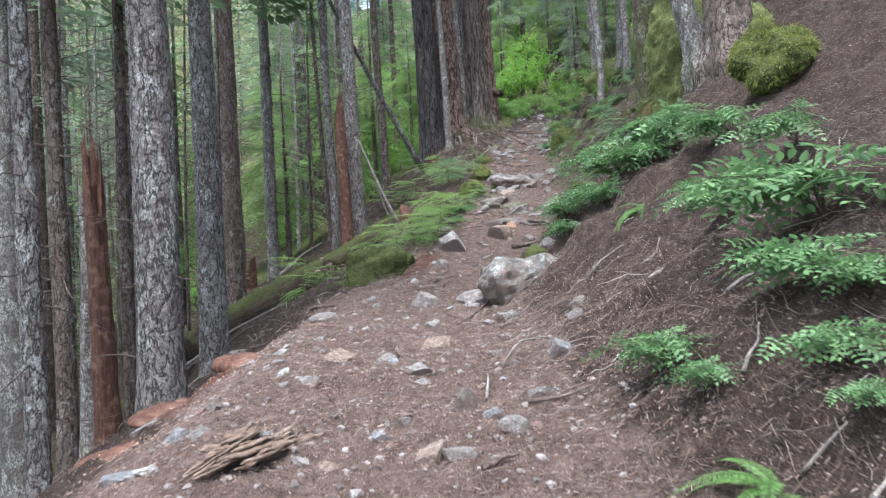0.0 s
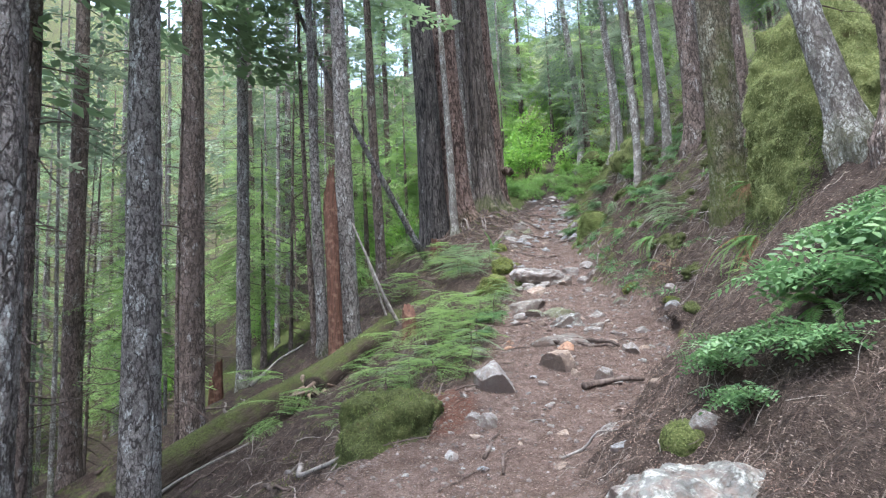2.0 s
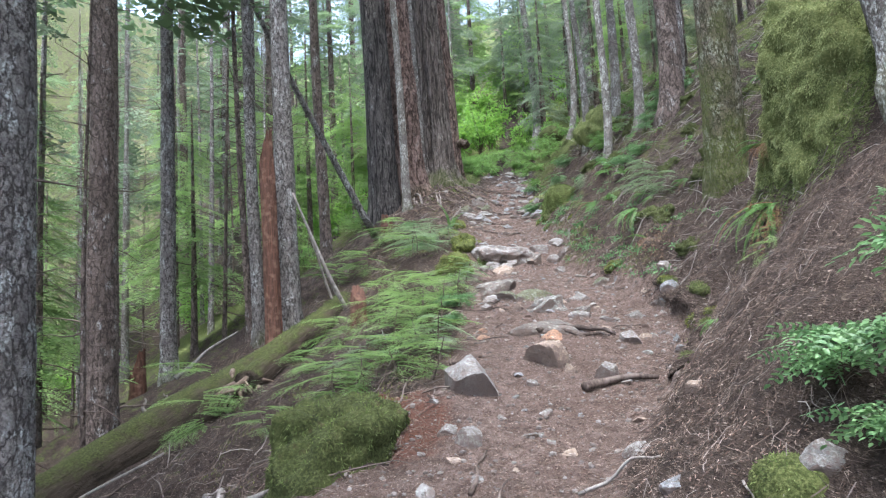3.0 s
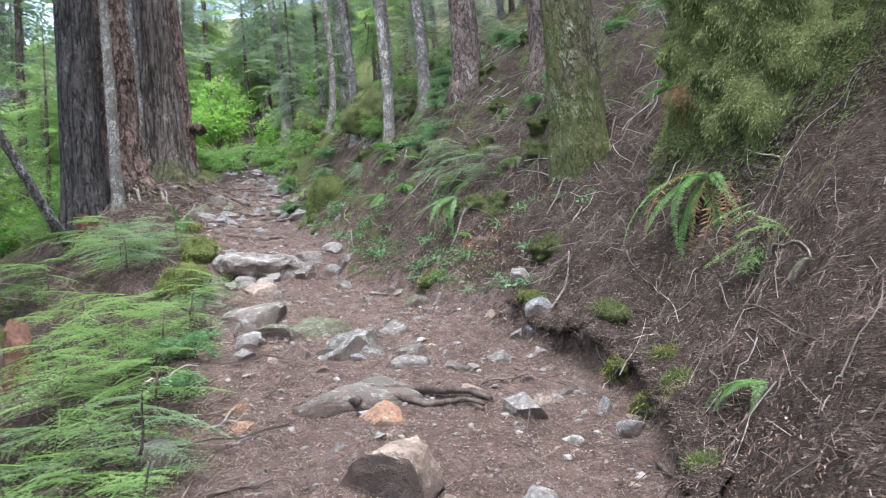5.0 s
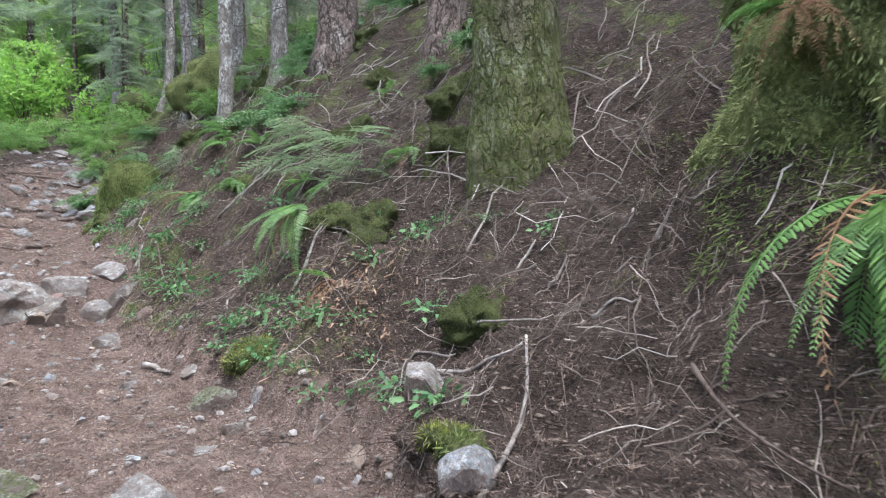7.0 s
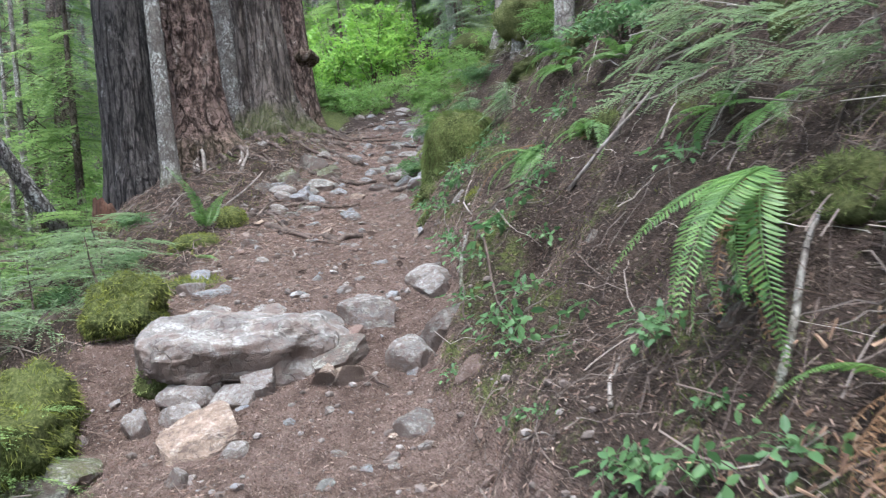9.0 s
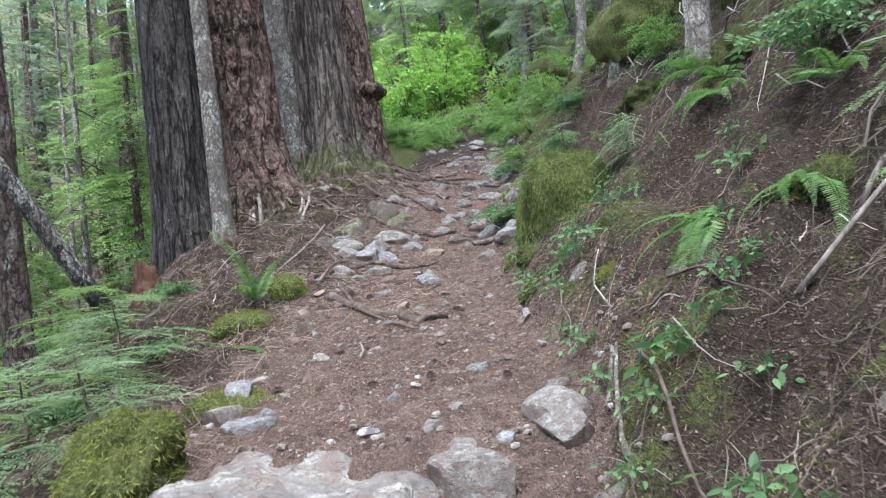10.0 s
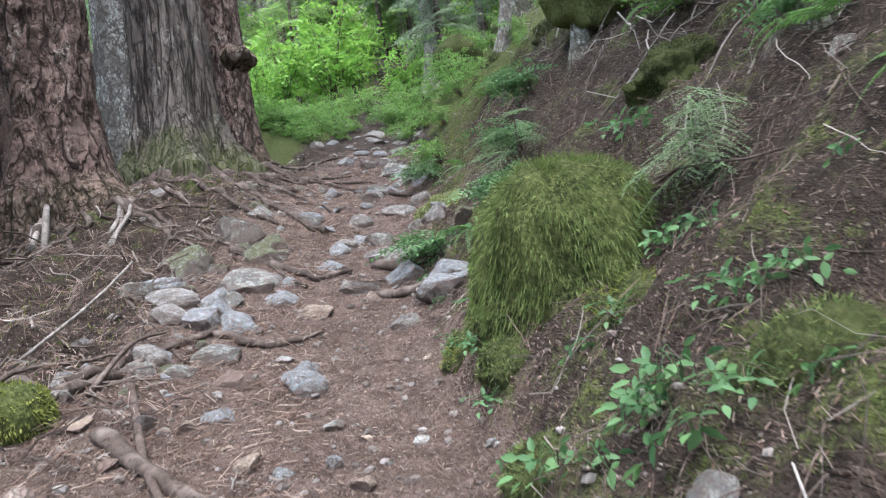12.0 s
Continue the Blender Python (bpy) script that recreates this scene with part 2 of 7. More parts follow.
def ground_mat():
    n = Nodes("forest_floor")
    trail, moss, rot = n.cover("cover", 0), n.cover("cover", 1), n.cover("cover", 2)
    a, b, c_, d = n.noise(1.1, 5), n.noise(7, 6, None, 0.65), n.noise(34, 6, None, 0.7), n.noise(130, 4, None, 0.7)
    litter = n.mix(n.ramp(b, (0.35, 0.0), (0.65, 1.0)), (0.034, 0.025, 0.020), (0.085, 0.062, 0.050))
    dirt = n.mix(n.ramp(a, (0.35, 0.0), (0.65, 1.0)), (0.140, 0.097, 0.079), (0.205, 0.148, 0.124))
    dirt = n.mix(n.ramp(b, (0.40, 0.7), (0.56, 0.0)), dirt, (0.072, 0.049, 0.040))
    dirt = n.mix(n.ramp(c_, (0.56, 0.0), (0.66, 0.8)), dirt, (0.30, 0.24, 0.21))
    lift = None
    for k, (scale, turn, thin, share) in enumerate(((58, 12, 0.22, 0.45), (64, 71, 0.20, 0.45), (70, 128, 0.20, 0.45), (44, 160, 0.30, 0.28), (110, 40, 0.30, 0.40))):
        lies, tone = n.flecks(scale, (0, 0, turn), thin, share)
        litter = n.mix(n.math("MULTIPLY", lies, 0.85), litter, n.ramp(tone, (0.0, (0.024, 0.017, 0.014)), (0.55, (0.080, 0.058, 0.047)), (0.88, (0.175, 0.136, 0.112)), (1.0, (0.34, 0.285, 0.24))))
        if k > 1:
            dirt = n.mix(n.math("MULTIPLY", lies, 0.7), dirt, n.ramp(tone, (0.0, (0.060, 0.040, 0.032)), (0.5, (0.150, 0.105, 0.086)), (1.0, (0.31, 0.25, 0.215))))
        lift = n.math("MULTIPLY", lies, n.math("ADD", tone, 0.4)) if lift is None else n.math("ADD", n.math("MULTIPLY", lift, n.math("SUBTRACT", 1.0, lies)), n.math("MULTIPLY", lies, n.math("ADD", tone, 0.4)))
    # shade in the gaps between litter bits, painted near-black by noise
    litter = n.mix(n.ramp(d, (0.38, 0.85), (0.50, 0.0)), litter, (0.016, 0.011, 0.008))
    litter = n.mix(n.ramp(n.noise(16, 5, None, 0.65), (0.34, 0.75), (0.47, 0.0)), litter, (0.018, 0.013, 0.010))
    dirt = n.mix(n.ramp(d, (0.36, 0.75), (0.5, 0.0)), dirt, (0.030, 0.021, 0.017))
    c = n.mix(n.ramp(n.math("ADD", trail, n.math("MULTIPLY", n.math("SUBTRACT", b, 0.5), 0.9)), (0.35, 0.0), (0.65, 1.0)), litter, dirt)
    green = n.mix(n.ramp(c_, (0.38, 0.0), (0.62, 1.0)), (0.022, 0.034, 0.009), (0.105, 0.132, 0.036))
    green = n.mix(n.ramp(d, (0.5, 0.0), (0.72, 0.8)), green, (0.21, 0.22, 0.075))
    m = n.ramp(n.math("ADD", moss, n.math("ADD", n.math("MULTIPLY", n.math("SUBTRACT", n.noise(2.6, 6, None, 0.65), 0.5), 1.5), n.math("MULTIPLY", n.math("SUBTRACT", c_, 0.5), 0.5))), (0.42, 0.0), (0.62, 0.92))
    c = n.mix(m, c, green)
    red = n.mix(n.ramp(c_, (0.35, 0.0), (0.65, 1.0)), (0.070, 0.030, 0.020), (0.160, 0.075, 0.050))
    c = n.mix(n.ramp(n.math("ADD", rot, n.math("MULTIPLY", n.math("SUBTRACT", b, 0.5), 0.8)), (0.4, 0.0), (0.65, 0.9)), c, red)
    h = n.math("ADD", n.math("ADD", n.math("MULTIPLY", b, 0.8), n.math("MULTIPLY", c_, 0.6)), n.math("ADD", n.math("MULTIPLY", lift, 0.25), n.math("MULTIPLY", d, 0.25)))
    return n.done(c, 0.95, n.bump(h, 1.0, 0.06), spec=0.15)


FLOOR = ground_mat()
BARK_GREY = bark_mat("hemlock_bark", (0.040, 0.034, 0.031), (0.225, 0.203, 0.188), (0.37, 0.355, 0.338), (0.47, 0.485, 0.465), 0.5, 0.42, 36, 0.35, 0.6)
BARK_BROWN = bark_mat("brown_hemlock_bark", (0.042, 0.032, 0.027), (0.190, 0.148, 0.126), (0.27, 0.215, 0.19), (0.38, 0.38, 0.36), 0.3, 0.36, 30)
BARK_PALE = bark_mat("pale_bark", (0.09, 0.078, 0.068), (0.21, 0.19, 0.17), (0.31, 0.29, 0.265), (0.46, 0.47, 0.44), 0.8, 0.5, 34, 0.3, 0.6, 0.01)
BARK_FIR = bark_mat("red_fir_bark", (0.036, 0.023, 0.019), (0.215, 0.148, 0.124), (0.40, 0.305, 0.262), (0.42, 0.36, 0.32), 0.2, 0.35, 15, 0.15, 0.5, 0.05)
BARK_CEDAR = bark_mat("cedar_bark", (0.030, 0.024, 0.021), (0.165, 0.138, 0.120), (0.30, 0.262, 0.232), (0.34, 0.32, 0.29), 0.2, 0.09, 24, 0.6, 1.0, 0.04)
BARK_MOSSY = bark_mat("mossy_bark", (0.040, 0.036, 0.022), (0.150, 0.130, 0.090), (0.24, 0.22, 0.17), (0.36, 0.37, 0.30), 0.6, 0.45, 34, 0.72, 5.0)
CHAR = bark_mat("charred_bark", (0.012, 0.011, 0.011), (0.095, 0.085, 0.080), (0.22, 0.20, 0.188), (0.25, 0.25, 0.24), 0.2, 0.12, 22, 0, 1, 0.03)
ROCK = {
    "w": rock_mat("pale_stone", (0.15, 0.138, 0.13), (0.215, 0.205, 0.195), (0.31, 0.305, 0.29), (0.35, 0.365, 0.34), 0.0, 0.35),
    "g": rock_mat("grey_stone", (0.10, 0.095, 0.090), (0.165, 0.155, 0.146), (0.255, 0.245, 0.235), (0.33, 0.34, 0.315), 0.1, 0.35),
    "b": rock_mat("blue_grey_stone", (0.12, 0.13, 0.14), (0.195, 0.21, 0.222), (0.30, 0.315, 0.325), (0.36, 0.375, 0.37), 0.0, 0.3),
    "t": rock_mat("tan_stone", (0.16, 0.115, 0.085), (0.29, 0.225, 0.175), (0.40, 0.34, 0.28), (0.44, 0.41, 0.36), 0.0, 0.2),
    "o": rock_mat("orange_stone", (0.24, 0.115, 0.06), (0.33, 0.19, 0.12), (0.42, 0.30, 0.21), (0.48, 0.40, 0.32), 0.0, 0.1),
    "m": rock_mat("mossy_stone", (0.06, 0.055, 0.048), (0.14, 0.135, 0.12), (0.26, 0.255, 0.235), (0.36, 0.37, 0.33), 1.0, 0.5),
    "l": rock_mat("lichen_stone", (0.055, 0.054, 0.048), (0.125, 0.127, 0.118), (0.25, 0.255, 0.24), (0.35, 0.365, 0.335), 0.55, 0.40),
    "s": rock_mat("slab_stone", (0.065, 0.058, 0.050), (0.130, 0.120, 0.107), (0.21, 0.198, 0.178), (0.36, 0.37, 0.33), 0.5, 0.3),
    "r": rock_mat("brown_stone", (0.075, 0.05, 0.04), (0.14, 0.095, 0.078), (0.21, 0.155, 0.13), (0.30, 0.26, 0.23), 0.0, 0.2)}
MOSS = moss_mat("moss", (0.024, 0.033, 0.010), (0.070, 0.085, 0.026), (0.170, 0.190, 0.070))
MOSS_PALE = moss_mat("pale_moss", (0.055, 0.070, 0.024), (0.135, 0.155, 0.055), (0.260, 0.280, 0.115))
MOSS_DARK = moss_mat("dark_moss", (0.020, 0.026, 0.010), (0.058, 0.070, 0.024), (0.125, 0.138, 0.052))
STRAND = leaf_mat("moss_strands", (0.050, 0.078, 0.022), (0.130, 0.172, 0.052), (0.265, 0.310, 0.125), 0.3, 0.8, 0.1)
STRAND_GOLD = leaf_mat("golden_moss_strands", (0.090, 0.112, 0.022), (0.185, 0.210, 0.048), (0.310, 0.325, 0.095), 0.3, 0.8, 0.1)
STRAND_PALE = leaf_mat("pale_moss_strands", (0.130, 0.160, 0.062), (0.260, 0.300, 0.125), (0.42, 0.455, 0.225), 0.3, 0.8, 0.1)
DEADWOOD = wood_mat("weathered_wood", (0.10, 0.085, 0.075), (0.27, 0.24, 0.215), (0.40, 0.37, 0.34))
TWIG = wood_mat("brown_twigs", (0.045, 0.032, 0.026), (0.12, 0.09, 0.075), (0.22, 0.18, 0.155))
ROOT = wood_mat("root_bark", (0.035, 0.026, 0.021), (0.100, 0.075, 0.062), (0.20, 0.165, 0.145))
ROT = wood_mat("rotten_red_wood", (0.040, 0.020, 0.014), (0.120, 0.058, 0.038), (0.21, 0.13, 0.095))
SPLINTER = wood_mat("splintered_tan_wood", (0.085, 0.058, 0.042), (0.21, 0.155, 0.118), (0.33, 0.265, 0.21))
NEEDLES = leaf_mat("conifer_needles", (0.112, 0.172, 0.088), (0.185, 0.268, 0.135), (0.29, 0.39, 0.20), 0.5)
# lit and shaded copies of the needles: the light is put into their colours
NEEDLES_LIT = leaf_mat("lit_young_needles", (0.115, 0.195, 0.062), (0.20, 0.315, 0.098), (0.32, 0.45, 0.155), 0.5)
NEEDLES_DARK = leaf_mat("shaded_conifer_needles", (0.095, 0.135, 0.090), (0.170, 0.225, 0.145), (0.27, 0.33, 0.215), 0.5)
MAPLE = leaf_mat("bright_maple_leaves", (0.11, 0.24, 0.045), (0.20, 0.38, 0.065), (0.33, 0.52, 0.10), 0.5)
SHRUB = leaf_mat("shrub_leaves", (0.062, 0.135, 0.055), (0.125, 0.235, 0.092), (0.23, 0.36, 0.15), 0.4, 0.45, 0.45)
HERB = leaf_mat("herb_leaves", (0.055, 0.130, 0.052), (0.108, 0.220, 0.086), (0.19, 0.33, 0.12), 0.45, 0.5, 0.4)
GROWTH = leaf_mat("bright_undergrowth_leaves", (0.095, 0.185, 0.050), (0.170, 0.295, 0.080), (0.28, 0.42, 0.12), 0.5)
FERN = leaf_mat("fern_green", (0.055, 0.125, 0.035), (0.110, 0.220, 0.055), (0.19, 0.33, 0.085), 0.45, 0.45, 0.45)
FERN_DEAD = leaf_mat("dead_fern", (0.10, 0.052, 0.028), (0.20, 0.118, 0.068), (0.32, 0.225, 0.135), 0.3, 0.8, 0.1)

# ---- lie of the land: y, trail's lower edge, upper edge, height, shoulder, fall, rise ----
TRAIL = np.array([
    (-40, -2.0, 0.0, -4.6, 0.0, 0.70, 0.60), (-8, -1.3, 0.8, -0.80, 0.0, 0.70, 0.65),
    (0, -1.35, 0.80, 0.14, 0.0, 0.75, 0.65), (5, -1.60, 0.85, 0.90, 0.0, 0.75, 0.65),
    (7.6, -1.55, 0.75, 1.12, 0.0, 0.75, 0.75), (10.3, -1.35, 0.75, 1.40, 0.1, 0.60, 0.85),
    (12, -0.50, 2.00, 1.85, 0.2, 0.60, 1.05), (13.5, 0.30, 3.15, 2.35, 0.3, 0.60, 1.20),
    (15.5, 0.90, 3.60, 2.88, 0.4, 0.50, 1.00), (17, 1.20, 3.45, 3.25, 0.5, 0.50, 1.00),
    (19.7, 1.50, 3.40, 3.80, 0.5, 0.55, 0.95), (20.5, 1.70, 3.80, 4.42, 0.6, 0.55, 1.08),
    (22.8, 2.15, 3.95, 4.98, 0.9, 0.50, 1.00)])
TRAIL_ON = np.array([
    (24.5, 2.30, 4.10, 5.45, 1.6, 0.60, 1.00), (26.5, 2.90, 4.55, 6.22, 2.3, 0.70, 1.00),
    (29.5, 3.90, 5.40, 7.42, 3.0, 0.70, 0.95), (34, 5.20, 6.60, 9.25, 2.0, 0.60, 0.90),
    (45, 8.0, 9.4, 13.2, 1.0, 0.60, 0.70), (70, 14, 15.4, 27.0, 1.0, 0.40, 0.60),
    (140, 30, 31.4, 66.0, 1.0, 0.25, 0.50), (400, 90, 91.4, 130.0, 1.0, 0.15, 0.40)])
LAND = np.vstack((TRAIL, TRAIL_ON))


def lattice(ix, iy, iz):
    h = (ix * 374761393 + iy * 668265263 + iz * 2147483647 + 144269504) & 0xFFFFFFFF
    h = ((h ^ (h >> 13)) * 1274126177) & 0xFFFFFFFF
    return ((h ^ (h >> 16)) & 0xFFFF) / 32767.5 - 1.0


def rough(p, size=1.0, octaves=1, seed=0):
    """Smooth noise of about -1 to 1 at the places p (n x 3)."""
    p = np.asarray(p, float) / size + seed * 17.31
    total, amp, norm = np.zeros(len(p)), 1.0, 0.0
    for _ in range(octaves):
        i = np.floor(p).astype(np.int64)
        f = p - i
        f = f * f * (3 - 2 * f)
        v = 0.0
        for a in (0, 1):
            for b in (0, 1):
                for c in (0, 1):
                    w = (f[:, 0] if a else 1 - f[:, 0]) * (f[:, 1] if b else 1 - f[:, 1]) * (f[:, 2] if c else 1 - f[:, 2])
                    v = v + w * lattice(i[:, 0] + a, i[:, 1] + b, i[:, 2] + c)
        total, norm, amp, p = total + amp * v, norm + amp, amp * 0.5, p * 2.03 + 5.7
    return total / norm


def along(y, k):
    return sum(np.interp(y + o, LAND[:, 0], LAND[:, k]) for o in (-0.4, -0.2, 0, 0.2, 0.4)) / 5


def sides(x, y):
    """Metres outside the trail's lower edge and its upper edge."""
    wob = 0.16 * rough(np.column_stack((x * 0 + 3, y, y * 0)), 0.9, 2, 5)
    wob2 = 0.14 * rough(np.column_stack((x * 0 + 9, y, y * 0)), 0.8, 2, 8)
    return along(y, 1) + wob - x, x - along(y, 2) - wob2


def land(x, y):
    """The ground's height, without its small lumps."""
    x, y = np.atleast_1d(np.asarray(x, float)), np.atleast_1d(np.asarray(y, float))
    dl, dr = sides(x, y)
    soft = lambda d, k: 0.5 * (d + np.sqrt(d * d + k)) - 0.25 * np.sqrt(k)
    z = along(y, 3)
    shoulder, fall, rise = along(y, 4), along(y, 5), along(y, 6)
    d = soft(dl - shoulder, 0.12)
    z = z - fall * np.minimum(d, 25) - 0.25 * np.clip(d - 25, 0, 20) + 0.45 * np.clip(d - 50, 0, 90)
    z = z + 0.40 * np.exp(-((x - 2.3) / 1.1) ** 2 - ((y - 28.5) / 1.7) ** 2) + 0.12 * np.exp(-((x - 1.6) / 1.2) ** 2 - ((y - 25.2) / 1.6) ** 2)
    crag = np.clip((x - 4.30) / 0.65, 0, 1)
    z = z + 1.25 * crag * crag * (3 - 2 * crag) * np.exp(-((y - 13.3) / 1.1) ** 2)
    d = soft(dr, 0.03)
    z = z + rise * np.minimum(d, 1.6) + 0.85 * rise * np.clip(d - 1.6, 0, 2.5) + 0.62 * rise * np.clip(d - 4.1, 0, 60)
    return z


def lumps(x, y):
    dl, dr = sides(x, y)
    p = np.column_stack((x, y, x * 0))
    off = np.clip(np.maximum(dl, dr) / 0.5, 0, 1)
    z = (0.045 + 0.12 * off) * rough(p, 0.9, 2, 1) + (0.042 + 0.115 * off) * rough(p, 0.28, 2, 2) + (0.020 + 0.026 * off) * rough(p, 0.12, 2, 3)
    z = z - 0.75 * np.exp(-((x - 5.25) / 0.32) ** 2 - ((y - 15.2) / 0.38) ** 2)
    bank = np.clip(dr / 0.4, 0, 1) * np.clip((y - 11.5) / 1.5, 0, 1) * np.clip((6 - dr) / 3, 0, 1)
    z = z - 0.55 * bank * np.clip(rough(p, 0.62, 2, 21) - 0.30, 0, 0.35) + 0.10 * bank * np.clip(rough(p, 0.45, 2, 23), -0.2, 0.6)
    toe = np.clip(dr / (0.10 + 0.12 * np.clip((y - 17) / 2, 0, 1)), 0, 1)
    z = z + (0.17 + 0.20 * np.clip((y - 12.0) / 0.6, 0, 1) * np.clip((16.0 - y) / 0.8, 0, 1) + 0.07 * np.clip((y - 19.5) / 1.0, 0, 1)) * toe * toe * (3 - 2 * toe) * np.exp(-np.clip(dr, 0, 9) / 0.7) * np.clip((y - 12.0) / 0.8, 0, 1) * np.clip((25 - y) / 2, 0, 1) * (0.7 + 0.6 * rough(p, 0.7, 1, 25))
    far = np.clip((np.abs(x - 2) - 7) / 10, 0, 1)
    return z * (1 + far) + far * 0.5 * rough(p, 4.0, 2, 4)


def ground(x, y):
    x, y = np.atleast_1d(np.asarray(x, float)), np.atleast_1d(np.asarray(y, float))
    return land(x, y) + lumps(x, y)


def gz(x, y):
    return float(ground(x, y)[0])

# ---- mesh helpers ----
class Geo:
    """Gathers pieces of geometry into one mesh."""

    def __init__(self):
        self.v, self.q, self.t, self.n = [], [], [], 0

    def add(self, v, quads=None, tris=None):
        v = np.asarray(v, float).reshape(-1, 3)
        self.v.append(v)
        if quads is not None and len(quads):
            self.q.append(np.asarray(quads, int) + self.n)
        if tris is not None and len(tris):
            self.t.append(np.asarray(tris, int) + self.n)
        self.n += len(v)
        return self

    def arrays(self):
        v = np.vstack(self.v)
        q = np.vstack(self.q) if self.q else np.zeros((0, 4), int)
        t = np.vstack(self.t) if self.t else np.zeros((0, 3), int)
        return v, q, t

    def spread(self, other, mats):
        """Adds copies of another Geo at the 4 x 4 matrices."""
        v, q, t = other.arrays()
        mats = np.asarray(mats, float)
        k, n = len(mats), len(v)
        w = np.einsum("kij,nj->kni", mats[:, :3, :3], v) + mats[:, None, :3, 3]
        off = (np.arange(k) * n)[:, None, None]
        self.add(w.reshape(-1, 3), (q[None] + off).reshape(-1, 4) if len(q) else None, (t[None] + off).reshape(-1, 3) if len(t) else None)
        return self

    def mesh(self, name, material, smooth=True):
        v, q, t = self.arrays()
        me = bpy.data.meshes.new(name)
        me.vertices.add(len(v))
        me.vertices.foreach_set("co", v.ravel())
        loops = np.concatenate((q.ravel(), t.ravel()))
        me.loops.add(len(loops))
        me.loops.foreach_set("vertex_index", loops)
        me.polygons.add(len(q) + len(t))
        start = np.concatenate((np.arange(len(q)) * 4, len(q) * 4 + np.arange(len(t)) * 3))
        me.polygons.foreach_set("loop_start", start)
        me.polygons.foreach_set("loop_total", np.concatenate((np.full(len(q), 4), np.full(len(t), 3))))
        me.polygons.foreach_set("use_smooth", np.full(len(q) + len(t), smooth))
        me.materials.append(material)
        me.update(calc_edges=True)
        return me


def part(name, geo, material, parent=None, label="", smooth=True, at=None):
    me = geo if isinstance(geo, bpy.types.Mesh) else geo.mesh(name, material, smooth)
    ob = new(name, me)
    if parent is not None:
        ob.parent = parent
    if at is not None:
        ob.matrix_basis = at
    return tagged(ob, label)


def thing(name, at, label, category, group="", kind=""):
    ob = new(name)
    ob.empty_display_size = 0.1
    ob.matrix_basis = at
    return tagged(ob, label, category, group, kind)


def place(x, y, z, rx=0, ry=0, rz=0, s=1.0):
    k = s if isinstance(s, tuple) else (s, s, s)
    return pose(x, y, z, rx, ry, rz) @ Matrix.Diagonal((*k, 1))


def tube(pts, radii, sides_=6, cap=True):
    """A tapered tube along a line of points."""
    pts = np.asarray(pts, float)
    n = len(pts)
    radii = np.broadcast_to(np.asarray(radii, float), (n,))
    d = np.gradient(pts, axis=0)
    d /= np.linalg.norm(d, axis=1)[:, None] + 1e-9
    ref = np.array([0.0, 0.0, 1.0]) if abs(d[:, 2]).mean() < 0.8 else np.array([1.0, 0.0, 0.0])
    u = np.cross(d, ref)
    u /= np.linalg.norm(u, axis=1)[:, None] + 1e-9
    w = np.cross(d, u)
    a = np.linspace(0, 2 * np.pi, sides_, endpoint=False)
    v = pts[:, None] + radii[:, None, None] * (np.cos(a)[None, :, None] * u[:, None] + np.sin(a)[None, :, None] * w[:, None])
    i, j = np.meshgrid(np.arange(n - 1), np.arange(sides_), indexing="ij")
    k = (j + 1) % sides_
    quads = np.stack((i * sides_ + j, i * sides_ + k, (i + 1) * sides_ + k, (i + 1) * sides_ + j), -1).reshape(-1, 4)
    v = v.reshape(-1, 3)
    tris = []
    if cap:
        v = np.vstack((v, pts[:1], pts[-1:]))
        b = n * sides_
        tris = [(b, (m + 1) % sides_, m) for m in range(sides_)] + [(b + 1, b - sides_ + m, b - sides_ + (m + 1) % sides_) for m in range(sides_)]
    return v, quads, tris


def bent(p0, p1, rng, bend=0.08, n=7):
    """A crooked line from p0 to p1."""
    p0, p1 = np.asarray(p0, float), np.asarray(p1, float)
    s = np.linspace(0, 1, n)[:, None]
    length = np.linalg.norm(p1 - p0)
    k1, k2 = rng.normal(0, bend * length, 3), rng.normal(0, bend * length * 0.5, 3)
    return p0 + (p1 - p0) * s + k1 * np.sin(np.pi * s) + k2 * np.sin(2.3 * np.pi * s) * (1 - s) * s * 3


# ---- the ground: one sheet, fine along the trail ----
def steps(lo, hi, fine_lo, fine_hi, fine, grow=1.16):
    mid = list(np.arange(fine_lo, fine_hi + fine / 2, fine))
    a, s = [], fine
    x = fine_lo
    while x > lo:
        s *= grow
        x -= s
        a.append(x)
    b, s, x = [], fine, mid[-1]
    while x < hi:
        s *= grow
        x += s
        b.append(x)
    return np.array(a[::-1] + mid + b)


